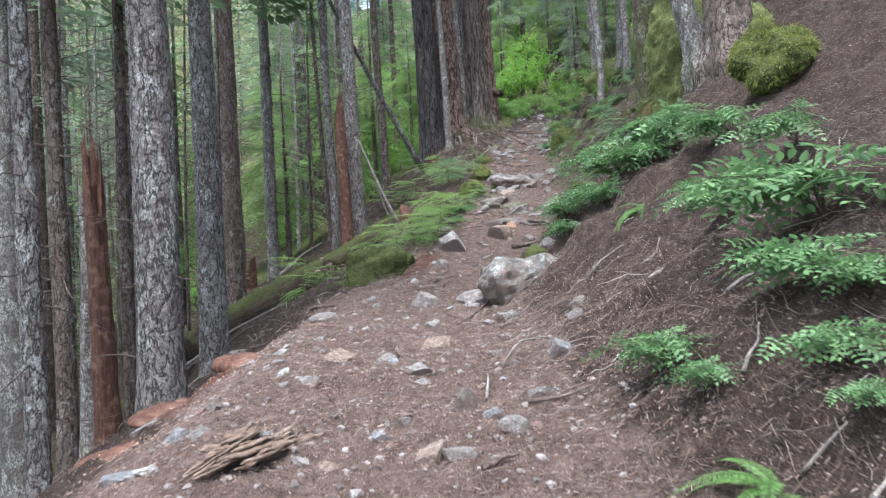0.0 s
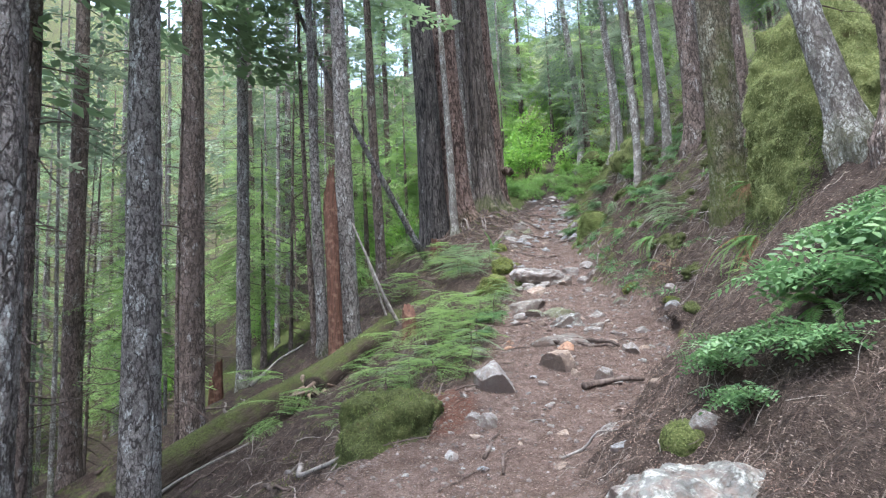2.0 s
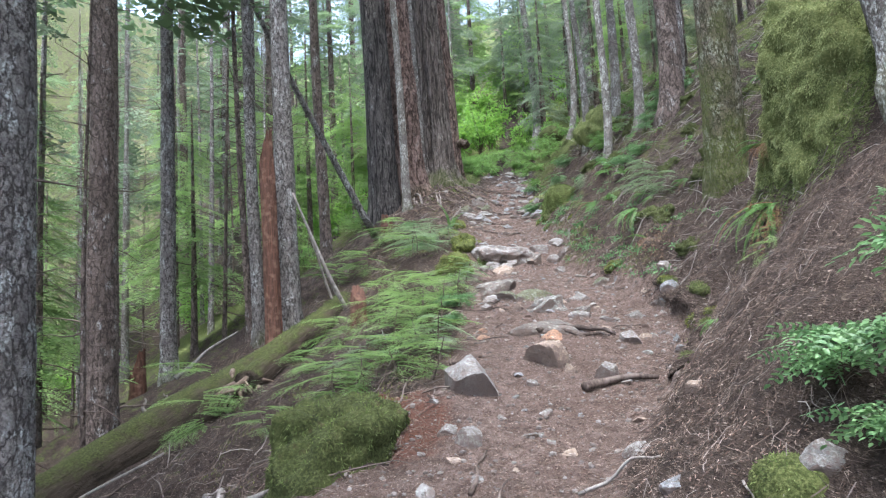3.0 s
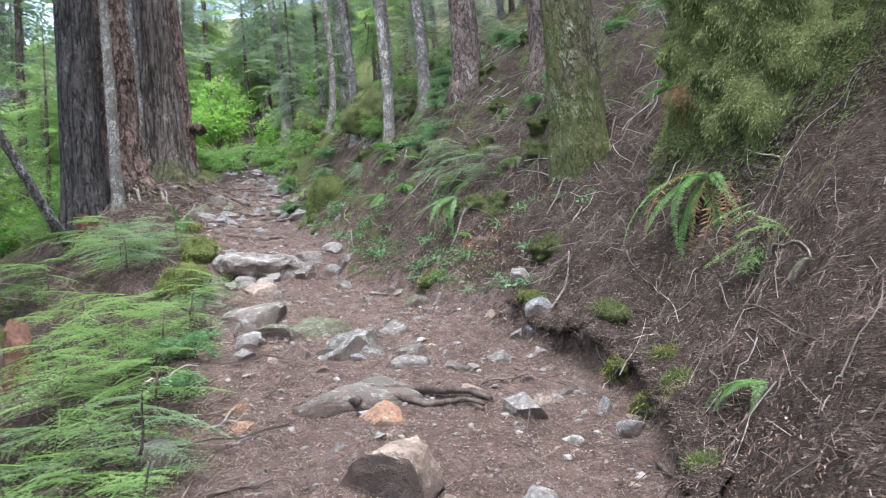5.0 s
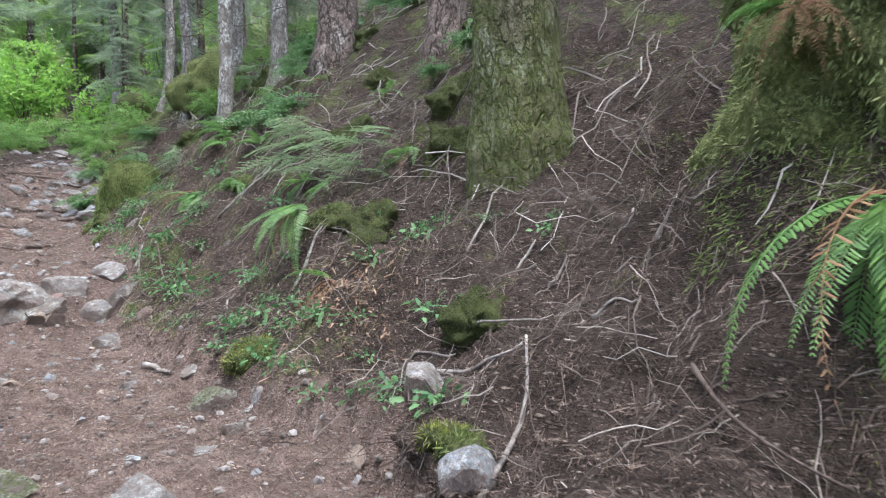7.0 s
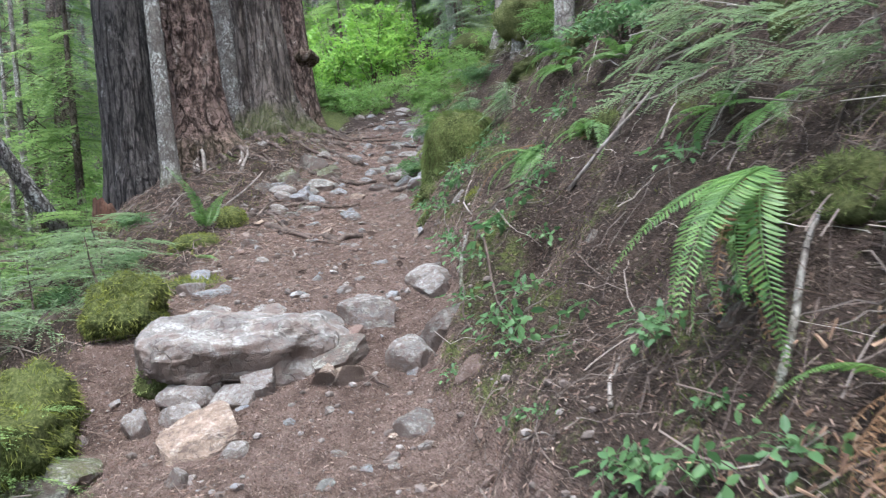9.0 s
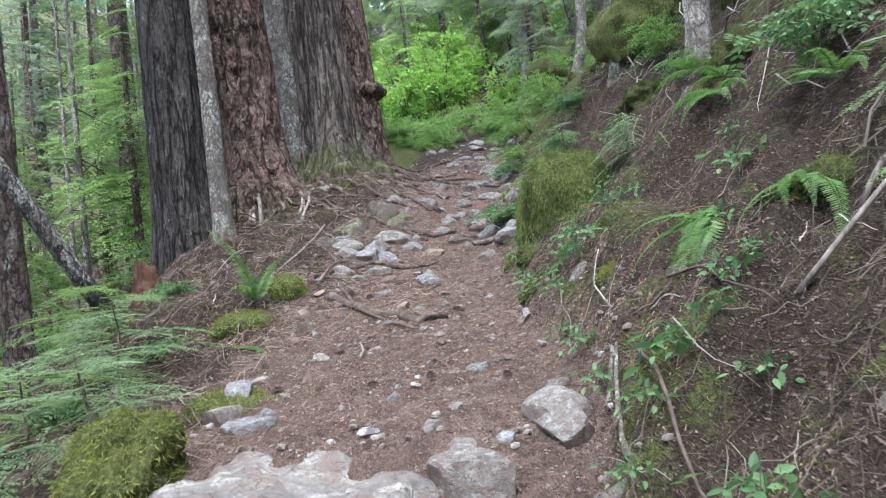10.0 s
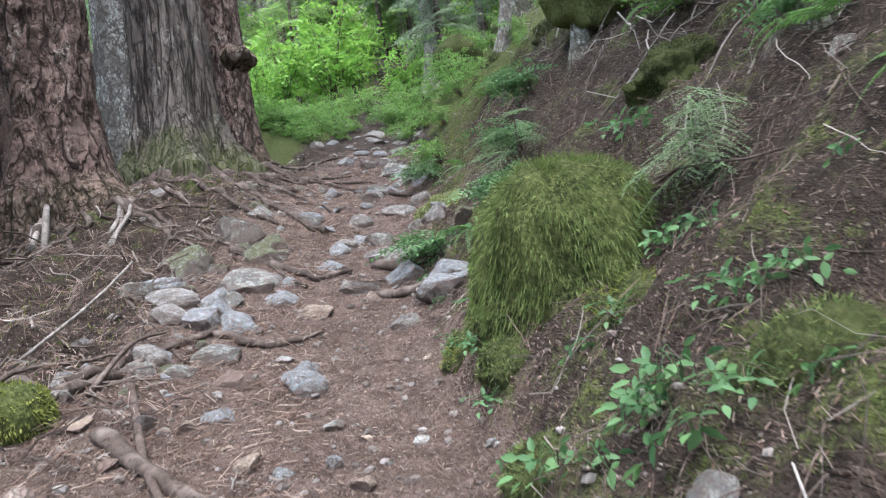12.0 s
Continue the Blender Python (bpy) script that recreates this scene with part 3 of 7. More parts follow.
def build_ground():
    xs = steps(-900, 900, -3.0, 6.6, 0.055)
    ys = steps(-900, 1200, 1.5, 29.0, 0.06)
    gx, gy = np.meshgrid(xs, ys, indexing="ij")
    x, y = gx.ravel(), gy.ravel()
    z = ground(x, y)
    g = Geo()
    nx, ny = len(xs), len(ys)
    i, j = np.meshgrid(np.arange(nx - 1), np.arange(ny - 1), indexing="ij")
    g.add(np.column_stack((x, y, z)), np.stack((i * ny + j, (i + 1) * ny + j, (i + 1) * ny + j + 1, i * ny + j + 1), -1).reshape(-1, 4))
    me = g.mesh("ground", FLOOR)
    dl, dr = sides(x, y)
    out = np.maximum(dl, dr)
    trail = np.clip(0.75 - out * 1.6, 0, 1)
    trail = np.where((y < 11) & (dr > 0), np.clip(0.62 - dr * 1.2, 0, 1), trail)
    trail = trail * np.clip((32.5 - y) / 2.5, 0, 1)
    moss = np.clip((dl - 0.25) * 0.4, 0, 0.30) * np.clip((y - 5) / 6, 0, 1) + np.clip((y - 12.5) / 4, 0, 1) * np.clip(dr * 2.5, 0, 0.30 + 0.05 * np.clip((y - 18) / 4, 0, 1)) + 0.11 * np.clip((dr - 1.6) / 0.8, 0, 1) * np.clip((y - 10) / 4, 0, 1)
    moss = moss + np.clip((y - 28) / 6, 0, 1) * np.clip(out, 0, 0.7) * np.clip((18 - out) / 8, 0.3, 1) + 0.10 * (out > 6) + 0.25 * np.clip((out - 18) / 20, 0, 1)
    moss = moss + 0.9 * np.clip((x - 4.35) / 0.3, 0, 1) * np.clip((5.9 - x) / 0.5, 0, 1) * np.exp(-((y - 13.4) / 1.05) ** 4)
    moss = moss + 0.10 * np.clip((y - 16.5) / 2, 0, 1) * np.clip(dr / 0.06, 0, 1) * np.clip((0.75 - dr) / 0.4, 0, 1) + 0.20 * np.clip((y - 26) / 3, 0, 1) * np.clip(out * 2, 0, 1) * np.clip((14 - out) / 6, 0, 1)
    moss = moss * np.clip((20 - out) / 10, 0.65, 1)
    rot = np.clip(1.0 - np.hypot((x + 0.30) / 0.75, (y - 12.2) / 1.2), 0, 1) + np.clip(1.0 - np.hypot((x + 1.95) / 0.55, (y - 6.0) / 1.6), 0, 1)
    col = np.column_stack((trail, np.clip(moss, 0, 1), np.clip(rot * 1.4, 0, 1), np.ones(len(x))))
    layer = me.color_attributes.new("cover", "FLOAT_COLOR", "POINT")
    layer.data.foreach_set("color", col.ravel())
    ob = new("ground", me)
    return tagged(ob, "steep forest floor of brown needle litter, moss and a worn dirt trail", "ground", kind="structure")


build_ground()

# ---- foliage pieces ----
def leaf_quads(base, way, side, length, width):
    """One diamond leaf each: arrays of base points, directions, side directions."""
    m = base + way * (length * 0.45)[:, None]
    v = np.stack((base, m - side * (width * 0.5)[:, None], base + way * length[:, None], m + side * (width * 0.5)[:, None]), 1)
    return v.reshape(-1, 3), np.arange(len(base) * 4).reshape(-1, 4)


def bough(rng, length=1.2, twigs=16, leaf=0.045, droop=0.22, fullness=1.0):
    """A flat conifer spray along +x: a stem with side twigs set with needle tufts."""
    g = Geo()
    s = np.linspace(0, 1, 8)
    stem = np.column_stack((s * length, 0.04 * length * np.sin(3 * s), -droop * length * s ** 2))
    g.add(*tube(stem, 0.010 * length * (1.05 - s), 3, False)[:2])
    B, W, S, L = [], [], [], []
    for k in range(twigs):
        f = 0.10 + 0.90 * (k + rng.random() * 0.5) / twigs
        p = np.array([np.interp(f, s, stem[:, i]) for i in range(3)])
        sign = 1 if k % 2 else -1
        tl = length * (0.46 * (1 - f) ** 0.75 + 0.07) * rng.uniform(0.75, 1.15)
        a = radians(rng.uniform(42, 62)) * sign
        w = np.array([math.cos(a), math.sin(a), rng.normal(-0.12, 0.08)])
        n = max(3, int(tl / (leaf * 0.62) * fullness))
        for j in range(n):
            q = p + w * tl * (j + 0.4) / n + np.array([0, 0, -0.18 * tl * ((j + 0.4) / n) ** 2])
            for sg in (-1, 1):
                b = a + sg * radians(rng.uniform(38, 60))
                B.append(q)
                W.append((math.cos(b), math.sin(b), rng.normal(-0.06, 0.14)))
                S.append((-math.sin(b), math.cos(b), rng.normal(0, 0.25)))
                L.append(leaf * rng.uniform(0.75, 1.3) * (1.15 - 0.5 * (j / n)))
    L = np.array(L)
    g.add(*leaf_quads(np.array(B), np.array(W), np.array(S), L, L * 0.42))
    return g


RNG = np.random.default_rng(7)
BOUGHS = [bough(RNG, 1.2, 18, 0.06) for _ in range(3)]
BOUGHS_NEAR = [bough(RNG, 1.2, 26, 0.036, 0.25) for _ in range(3)]
BOUGHS_FAR = [bough(RNG, 1.2, 13, 0.14, 0.25, 0.8) for _ in range(3)]


def conifer_crown(rng, h0, h1, reach, count, far=False, top=0.12, droop=10):
    """Boughs all round a stem from h0 to h1; the longest low down."""
    g = Geo()
    kinds = BOUGHS_FAR if far else BOUGHS
    mats = [[] for _ in kinds]
    for k in range(count):
        f = (k + rng.random()) / count
        z = h0 + (h1 - h0) * f
        size = reach * (1 - f) ** 0.8 * rng.uniform(0.65, 1.15) + top
        m = pose(0, 0, z, rng.uniform(-12, 12), droop + rng.uniform(-14, 16), rng.uniform(0, 360)) @ Matrix.Diagonal((size / 1.2, size / 1.2, size / 1.2, 1))
        mats[int(rng.integers(len(kinds)))].append(np.array(m))
    for kind, ms in zip(kinds, mats):
        if ms:
            g.spread(kind, ms)
    return g


def trunk_geo(rng, r0, height, seg=36, dense=6.0, step=0.09, bark=(0.07, 0.22, 0.012), flare=0.35, lobes=5, lean=(0.0, 0.0), sweep=0.0, sink=0.7, taper=0.8, clefts=()):
    """A tapered, flared trunk with furrowed bark; its foot is at the origin."""
    z = np.concatenate((np.arange(-sink, dense, step), np.linspace(dense, height, 16)))
    a = np.linspace(0, 2 * np.pi, seg, endpoint=False)
    zz, aa = np.meshgrid(z, a, indexing="ij")
    up = np.clip(zz, 0, None)
    r = r0 * (1 - taper * up / height)
    foot = np.exp(-up / (0.55 * r0 + 0.18))
    ph = rng.uniform(0, 6.3, 3)
    lobe = 0.5 + 0.5 * np.cos(lobes * aa + ph[0] + 0.6 * np.sin(2 * aa + ph[1]))
    r = r * (1 + flare * foot * (0.55 + 0.9 * lobe) + 0.05 * np.sin(2 * aa + ph[2] + 0.15 * zz))
    for turn, depth in clefts:
        off = (aa - radians(turn) + 0.05 * np.sin(zz * 1.7) + np.pi) % (2 * np.pi) - np.pi
        r = r * (1 - depth * np.exp(-(off / 0.16) ** 2))
    cu, cv, amp = bark
    seed = float(rng.uniform(0, 50))
    p = np.column_stack(((np.cos(aa) * r0 / cu).ravel() + seed, (np.sin(aa) * r0 / cu).ravel(), (zz / cv).ravel()))
    ridge = 1 - np.abs(rough(p, 1.0, 2, 3)) * 2
    lump = rough(p * 0.22, 1.0, 2, 6)
    r = r + amp * (ridge.reshape(r.shape) - 0.4) + 1.3 * amp * lump.reshape(r.shape)
    cx = lean[0] * zz + 0.03 * np.sin(zz * 0.35 + ph[0]) * np.clip(zz / 4, 0, 1) + sweep * (np.exp(-up / 1.2) - 1)
    cy = lean[1] * zz + 0.03 * np.sin(zz * 0.29 + ph[1]) * np.clip(zz / 4, 0, 1)
    v = np.stack((cx + r * np.cos(aa), cy + r * np.sin(aa), zz), -1).reshape(-1, 3)
    n = len(z)
    i, j = np.meshgrid(np.arange(n - 1), np.arange(seg), indexing="ij")
    k = (j + 1) % seg
    g = Geo()
    g.add(v, np.stack((i * seg + j, i * seg + k, (i + 1) * seg + k, (i + 1) * seg + j), -1).reshape(-1, 4))
    top = np.arange(seg) + (n - 1) * seg
    g.add(v[top].mean(0)[None] + (0, 0, 0.02))
    g.t.append(np.column_stack((top, np.roll(top, -1), np.full(seg, len(v)))))
    return g


def snags(rng, r0, height, lo, hi, count, lean=(0, 0), reach=0.9):
    """Dead bare twigs on the lower trunk."""
    g = Geo()
    for _ in range(count):
        z = rng.uniform(lo, hi)
        a = rng.uniform(0, 6.283)
        r = r0 * (1 - 0.8 * z / height) * 0.9
        p = np.array([lean[0] * z + r * math.cos(a), lean[1] * z + r * math.sin(a), z])
        length = reach * rng.uniform(0.15, 1.0)
        q = p + length * np.array([math.cos(a), math.sin(a), rng.uniform(-0.5, 0.25)])
        line = bent(p, q, rng, 0.10, 6)
        g.add(*tube(line, np.linspace(0.006 + 0.008 * length, 0.002, 6), 4, False)[:2])
        for _k in range(int(rng.integers(0, 4)) if length > 0.35 else 0):
            i = int(rng.integers(2, 6))
            w = rng.normal(0, 0.14, 3) + (q - p) * 0.2
            g.add(*tube(np.array((line[i], line[i] + w * 0.6, line[i] + w + (0, 0, -0.05))), (0.004, 0.003, 0.0015), 3, False)[:2])
    return g


def tree(name, x, y, r0, height, bark_m, label, seed, lean=(0, 0), crown=None, needles=None, twigs=(1.0, 7.0, 14), category="tree", group="forest trees", seg=32, bark=(0.07, 0.22, 0.012), dense=5.0, step=0.1, flare=0.35, lobes=5, sweep=0.0, taper=0.8, z=None, twig_reach=0.9, clefts=()):
    rng = np.random.default_rng(seed)
    ob = thing(name, pose(x, y, (gz(x, y) if z is None else z) - 0.05), label, category, group)
    stem = part("trunk", trunk_geo(rng, r0, height, seg, dense, step, bark, flare, lobes, lean, sweep, 0.9, taper, clefts), bark_m, ob)
    if twigs and twigs[2]:
        tagged(part("twig_growth", snags(rng, r0, height, *twigs, lean, twig_reach), DEADWOOD if category == "tree" and "deep" in label else TWIG, stem, "bare dead grey twigs"), kind="stuff")
    if crown:
        c = conifer_crown(rng, *crown)
        v = c.v
        c.v = [w + np.column_stack((lean[0] * w[:, 2], lean[1] * w[:, 2], 0 * w[:, 2])) for w in v]
        tagged(part("crown", c, needles or NEEDLES, ob, "green needled boughs"), kind="stuff")
    return ob


HEM = "grey hemlock trunk with scaly bark and pale lichen"
# ---- trees below the trail ----
tree("hemlock_tree", -2.90, 7.95, 0.255, 24, BARK_GREY, "grey-brown hemlock trunk spotted with pale lichen beside the trail", 11, (-0.004, 0.0), (9, 24, 3.0, 60, True), NEEDLES, (0.5, 8, 26), seg=64, step=0.05, bark=(0.05, 0.11, 0.014), flare=0.25)
tree("hemlock_tree", -3.86, 13.1, 0.24, 25, BARK_GREY, "straight grey hemlock with silvery flaking plated bark", 12, (0, 0.002), (10, 25, 3.0, 60, True), NEEDLES, (2, 8, 12), seg=64, step=0.05, bark=(0.045, 0.10, 0.014), flare=0.2)
tree("hemlock_tree", -5.35, 20.3, 0.31, 27, BARK_BROWN, "dark brown hemlock trunk with furrowed bark", 13, (-0.005, 0), (10, 27, 3.2, 60, True), NEEDLES, (2, 9, 16), seg=48, step=0.07, bark=(0.06, 0.2, 0.018))
tree("hemlock_tree", -4.95, 23.6, 0.20, 24, BARK_GREY, HEM, 14, (-0.004, 0), (10, 24, 2.6, 50, True), NEEDLES, (2, 9, 30))
tree("hemlock_tree", -2.65, 21.9, 0.14, 20, BARK_GREY, "slim grey hemlock pole spotted with lichen", 15, (-0.028, 0), (9, 20, 2.0, 40, True), NEEDLES, (2, 8, 20))
tree("hemlock_tree", -2.95, 22.6, 0.075, 15, BARK_BROWN, "thin dark sapling stem with bare twigs", 16, (-0.035, 0), (8, 15, 1.4, 30, True), NEEDLES, (1, 7, 20))
tree("hemlock_tree", -1.90, 20.75, 0.24, 24, BARK_GREY, "grey hemlock trunk standing by the upper end of the mossy log", 17, (-0.020, 0), (10, 24, 2.6, 50, True), NEEDLES, (2, 8, 16), seg=40, step=0.07)
tree("hemlock_tree", -1.35, 26.3, 0.16, 22, BARK_BROWN, "slim brown hemlock trunk", 18, (-0.02, 0), (9, 22, 2.4, 40, True), NEEDLES, (2, 8, 16))
tree("hemlock_tree", -4.30, 8.1, 0.125, 20, BARK_GREY, "slim grey hemlock trunk with small dead knots", 19, (-0.012, 0), (9, 20, 2.2, 40, True), NEEDLES, (1, 7, 26), seg=40, step=0.06)
tree("hemlock_tree", -6.20, 12.6, 0.17, 22, BARK_BROWN, "brown hemlock trunk with many bare side twigs", 20, (-0.010, 0), (9, 22, 2.4, 40, True), NEEDLES, (1, 8, 46), twig_reach=1.3)
tree("hemlock_tree", -5.55, 13.7, 0.13, 21, BARK_BROWN, "slim brown hemlock trunk", 21, (-0.008, 0), (9, 21, 2.2, 40, True), NEEDLES, (1, 8, 40), twig_reach=1.2)
tree("hemlock_tree", -7.4, 13.2, 0.26, 24, BARK_PALE, "pale peeling dead trunk with reddish scars", 22, (-0.01, 0), None, None, (1, 8, 20))

# ---- the great trees at the bend ----
tree("burnt_cedar", 0.42, 27.65, 0.46, 34, CHAR, "huge cedar trunk with a fire-blackened charred face", 31, (-0.030, 0.0), (14, 34, 3.6, 70, True), NEEDLES, None, "tree", "great trees at the bend", 72, (0.11, 0.9, 0.035), 9.0, 0.09, 0.16, 4)
tree("hemlock_tree", 1.00, 26.85, 0.115, 20, BARK_PALE, "slim pale grey trunk leaning close to the burnt cedar", 32, (-0.022, 0.012), (12, 20, 1.6, 30, True), NEEDLES, None, seg=32, dense=8, flare=0.3)
tree("fir_tree", 1.27, 28.55, 0.47, 36, BARK_FIR, "massive red-brown fir trunk with thick plated bark", 33, (-0.034, 0.0), (15, 36, 3.8, 70, True), NEEDLES, None, "tree", "great trees at the bend", 150, (0.10, 0.24, 0.050), 7.0, 0.04, 0.75, 5)
tree("grey_snag", 1.78, 30.0, 0.30, 20, BARK_PALE, "smooth weathered grey dead trunk behind the great trees", 34, (-0.02, 0), None, None, None, "tree", "great trees at the bend", 40, (0.06, 1.2, 0.012), 9.0, 0.1)
CEDAR = tree("cedar_tree", 2.42, 29.9, 0.50, 34, BARK_CEDAR, "great grey-brown cedar with stringy bark and mossy flared foot", 35, (-0.034, 0.0), (15, 34, 3.8, 70, True), NEEDLES, None, "tree", "great trees at the bend", 150, (0.09, 0.60, 0.050), 7.0, 0.045, 0.85, 6, clefts=((-128, 0.32), (-40, 0.14)))
tree("cedar_tree", 3.05, 31.3, 0.36, 30, BARK_FIR, "reddish cedar trunk half hidden behind the great cedar", 36, (-0.04, 0), None, None, None, "tree", "great trees at the bend", 48, (0.10, 0.6, 0.03), 9.0, 0.1, 0.4)


def burl():
    g = Geo()
    rng = np.random.default_rng(3)
    a = np.linspace(0, 2 * np.pi, 24, endpoint=False)
    b = np.linspace(-1.45, 1.45, 14)
    bb, aa = np.meshgrid(b, a, indexing="ij")
    r = 0.24 * (np.cos(bb) ** 0.6) * (1 + 0.10 * np.sin(3 * aa))
    v = np.stack((r * np.cos(aa), r * np.sin(aa), 0.13 * np.sin(bb) + 0.03 * np.sin(5 * aa)), -1).reshape(-1, 3)
    v = v * (1 + 0.10 * rough(v, 0.09, 2, 2))[:, None]
    i, j = np.meshgrid(np.arange(13), np.arange(24), indexing="ij")
    k = (j + 1) % 24
    g.add(v, np.stack((i * 24 + j, i * 24 + k, (i + 1) * 24 + k, (i + 1) * 24 + j), -1).reshape(-1, 4))
    part("burl", g, BARK_FIR, CEDAR, "rounded shelf-like burl", at=pose(0.80, -0.22, 1.50, 0, 12, 0))


burl()

# ---- trees above the trail ----
tree("mossy_tree", 5.30, 16.50, 0.31, 24, BARK_MOSSY, "thick trunk with green mossy foot on the bank above the trail", 41, (-0.03, -0.07), (12, 24, 2.0, 30, True), NEEDLES, (2, 8, 14), seg=64, step=0.05, bark=(0.05, 0.13, 0.016), flare=0.22, sweep=0.0)
tree("hemlock_tree", 4.60, 10.5, 0.34, 24, BARK_BROWN, "stout grey-brown trunk above the shrubs on the bank", 42, (-0.02, 0.0), (12, 24, 2.0, 30, True), NEEDLES, (1, 8, 8), seg=56, step=0.06, flare=0.5)
tree("pale_snag", 4.72, 11.9, 0.21, 7.5, BARK_PALE, "bleached pale dead trunk with a reddish foot on the bank", 43, (-0.20, 0.03), None, None, (1, 6, 6), seg=40, flare=0.6)
tree("hemlock_tree", 6.75, 21.4, 0.26, 24, BARK_BROWN, "leaning dark trunk on the slope above the trail", 44, (-0.06, 0), (12, 24, 2.0, 30, True), NEEDLES, (1, 8, 14), sweep=-0.3)
tree("hemlock_tree", 6.9, 19.2, 0.22, 22, BARK_BROWN, "brown leaning trunk on the upper slope", 45, (-0.05, 0), (12, 22, 2.0, 30, True), NEEDLES, (1, 8, 14), sweep=-0.3)
tree("young_tree", 5.66, 22.75, 0.10, 15, BARK_PALE, "slim pale young trunk curving at the foot", 46, (-0.05, 0), (7, 15, 1.6, 30, True), NEEDLES_DARK, (1, 6, 16), flare=0.5, sweep=-0.25)
tree("young_tree", 6.60, 22.9, 0.12, 17, BARK_PALE, "slim pale young trunk on the slope", 47, (-0.06, 0), (7, 17, 1.8, 30, True), NEEDLES_DARK, (1, 6, 16), flare=0.5, sweep=-0.25)
tree("young_tree", 6.35, 26.4, 0.105, 15, BARK_PALE, "slim pale trunk with a reddish scar", 48, (-0.07, 0), (7, 15, 1.6, 30, True), NEEDLES_DARK, (1, 6, 16), flare=0.5, sweep=-0.3)
tree("young_tree", 7.6, 31.8, 0.11, 16, BARK_PALE, "slim crooked pale trunk on the mossy slope", 49, (-0.05, 0), (7, 16, 1.6, 30, True), NEEDLES_DARK, (1, 6, 20), flare=0.5, sweep=-0.5)
tree("young_tree", 8.6, 40.6, 0.22, 20, BARK_PALE, "pale leaning young trunk by the far end of the trail", 50, (-0.09, 0), (6, 20, 2.2, 40, True), NEEDLES_DARK, (1, 6, 24), flare=0.5, sweep=-0.5)
tree("young_tree", 7.4, 26.6, 0.14, 18, BARK_PALE, "pale slim trunk among dry twigs", 51, (-0.04, 0), (7, 18, 2.0, 30, True), NEEDLES_DARK, (1, 6, 24), flare=0.4, sweep=-0.3)
tree("young_tree", 8.0, 23.5, 0.17, 20, BARK_GREY, "grey trunk on the upper slope", 52, (-0.05, 0), (7, 20, 2.2, 40, True), NEEDLES_DARK, (1, 6, 24), sweep=-0.3)
tree("hemlock_tree", 6.6, 14.4, 0.24, 22, BARK_BROWN, "dark trunk high on the bank", 53, (-0.03, 0), (12, 22, 2.0, 30, True), NEEDLES, (1, 7, 10), sweep=-0.2)

# ---- the forest behind: a few kinds, set out again and again ----
KINDS = []
for n_, (r_, h_, m_, lab_, crown_) in enumerate((
        (0.22, 25, BARK_GREY, "straight grey hemlock deep in the forest", (6.5, 25, 2.6, 60, True)),
        (0.16, 22, BARK_BROWN, "slim brown hemlock deep in the forest", (5.0, 22, 2.3, 60, True)),
        (0.28, 28, BARK_BROWN, "tall dark trunk deep in the forest", (9.0, 28, 2.8, 56, True)),
        (0.11, 17, BARK_PALE, "thin pale trunk deep in the forest", (5.0, 17, 1.7, 44, True)))):
    KINDS.append((r_, h_, m_, lab_, crown_, 60 + n_))


def forest(spots, name, group):
    made = {}
    for x, y, k, s, turn in spots:
        r_, h_, m_, lab_, crown_, seed = KINDS[k]
        at = place(x, y, gz(x, y) - 0.1, 0, 0, turn, s)
        if k not in made:
            made[k] = tree(name, x, y, r_, h_, m_, lab_, seed, (-0.008, 0), crown_, NEEDLES if k < 2 else NEEDLES_DARK, (1, 11, 70), "tree", group, 18, (0.08, 0.3, 0.012), 9.0, 0.3, twig_reach=1.5)
            made[k].matrix_basis = at
        else:
            copy_thing(made[k], at)


def scatter(rng, count, box, gap, clear):
    out = []
    tries = 0
    while len(out) < count and tries < 6000:
        tries += 1
        x, y = rng.uniform(box[0], box[1]), rng.uniform(box[2], box[3])
        dl, dr = sides(np.array([x]), np.array([y]))
        if max(dl[0], dr[0]) < clear or any((x - a) ** 2 + (y - b) ** 2 < gap * gap for a, b, *_ in out):
            continue
        out.append((x, y, int(rng.integers(4)), rng.uniform(0.8, 1.2), rng.uniform(0, 360)))
    return out


rng_f = np.random.default_rng(21)
forest(scatter(rng_f, 78, (-40, -7.5, 10, 80), 2.2, 6.0), "forest_tree", "trees down the slope")
forest(scatter(rng_f, 40, (-12, 14, 40, 95), 2.6, 2.0), "forest_tree", "trees past the bend")
# unseen trees beside and behind the start, added to cut its sky light
forest(scatter(rng_f, 16, (6.5, 18, -14, 9), 2.6, 5.0), "forest_tree", "trees up the slope behind")
forest(scatter(rng_f, 18, (-20, -6, -14, 7), 2.4, 4.0), "forest_tree", "trees down the slope behind")
KINDS = [(0.6 * r_, h_, BARK_PALE if k_ % 2 else BARK_GREY, lab_, (7.5, c_[1], c_[2] * 0.8, 56, True), sd_ + 10) for k_, (r_, h_, m_, lab_, c_, sd_) in enumerate(KINDS)]
forest(scatter(rng_f, 52, (8.5, 40, 12, 80), 2.0, 4.0), "forest_tree", "trees up the slope")


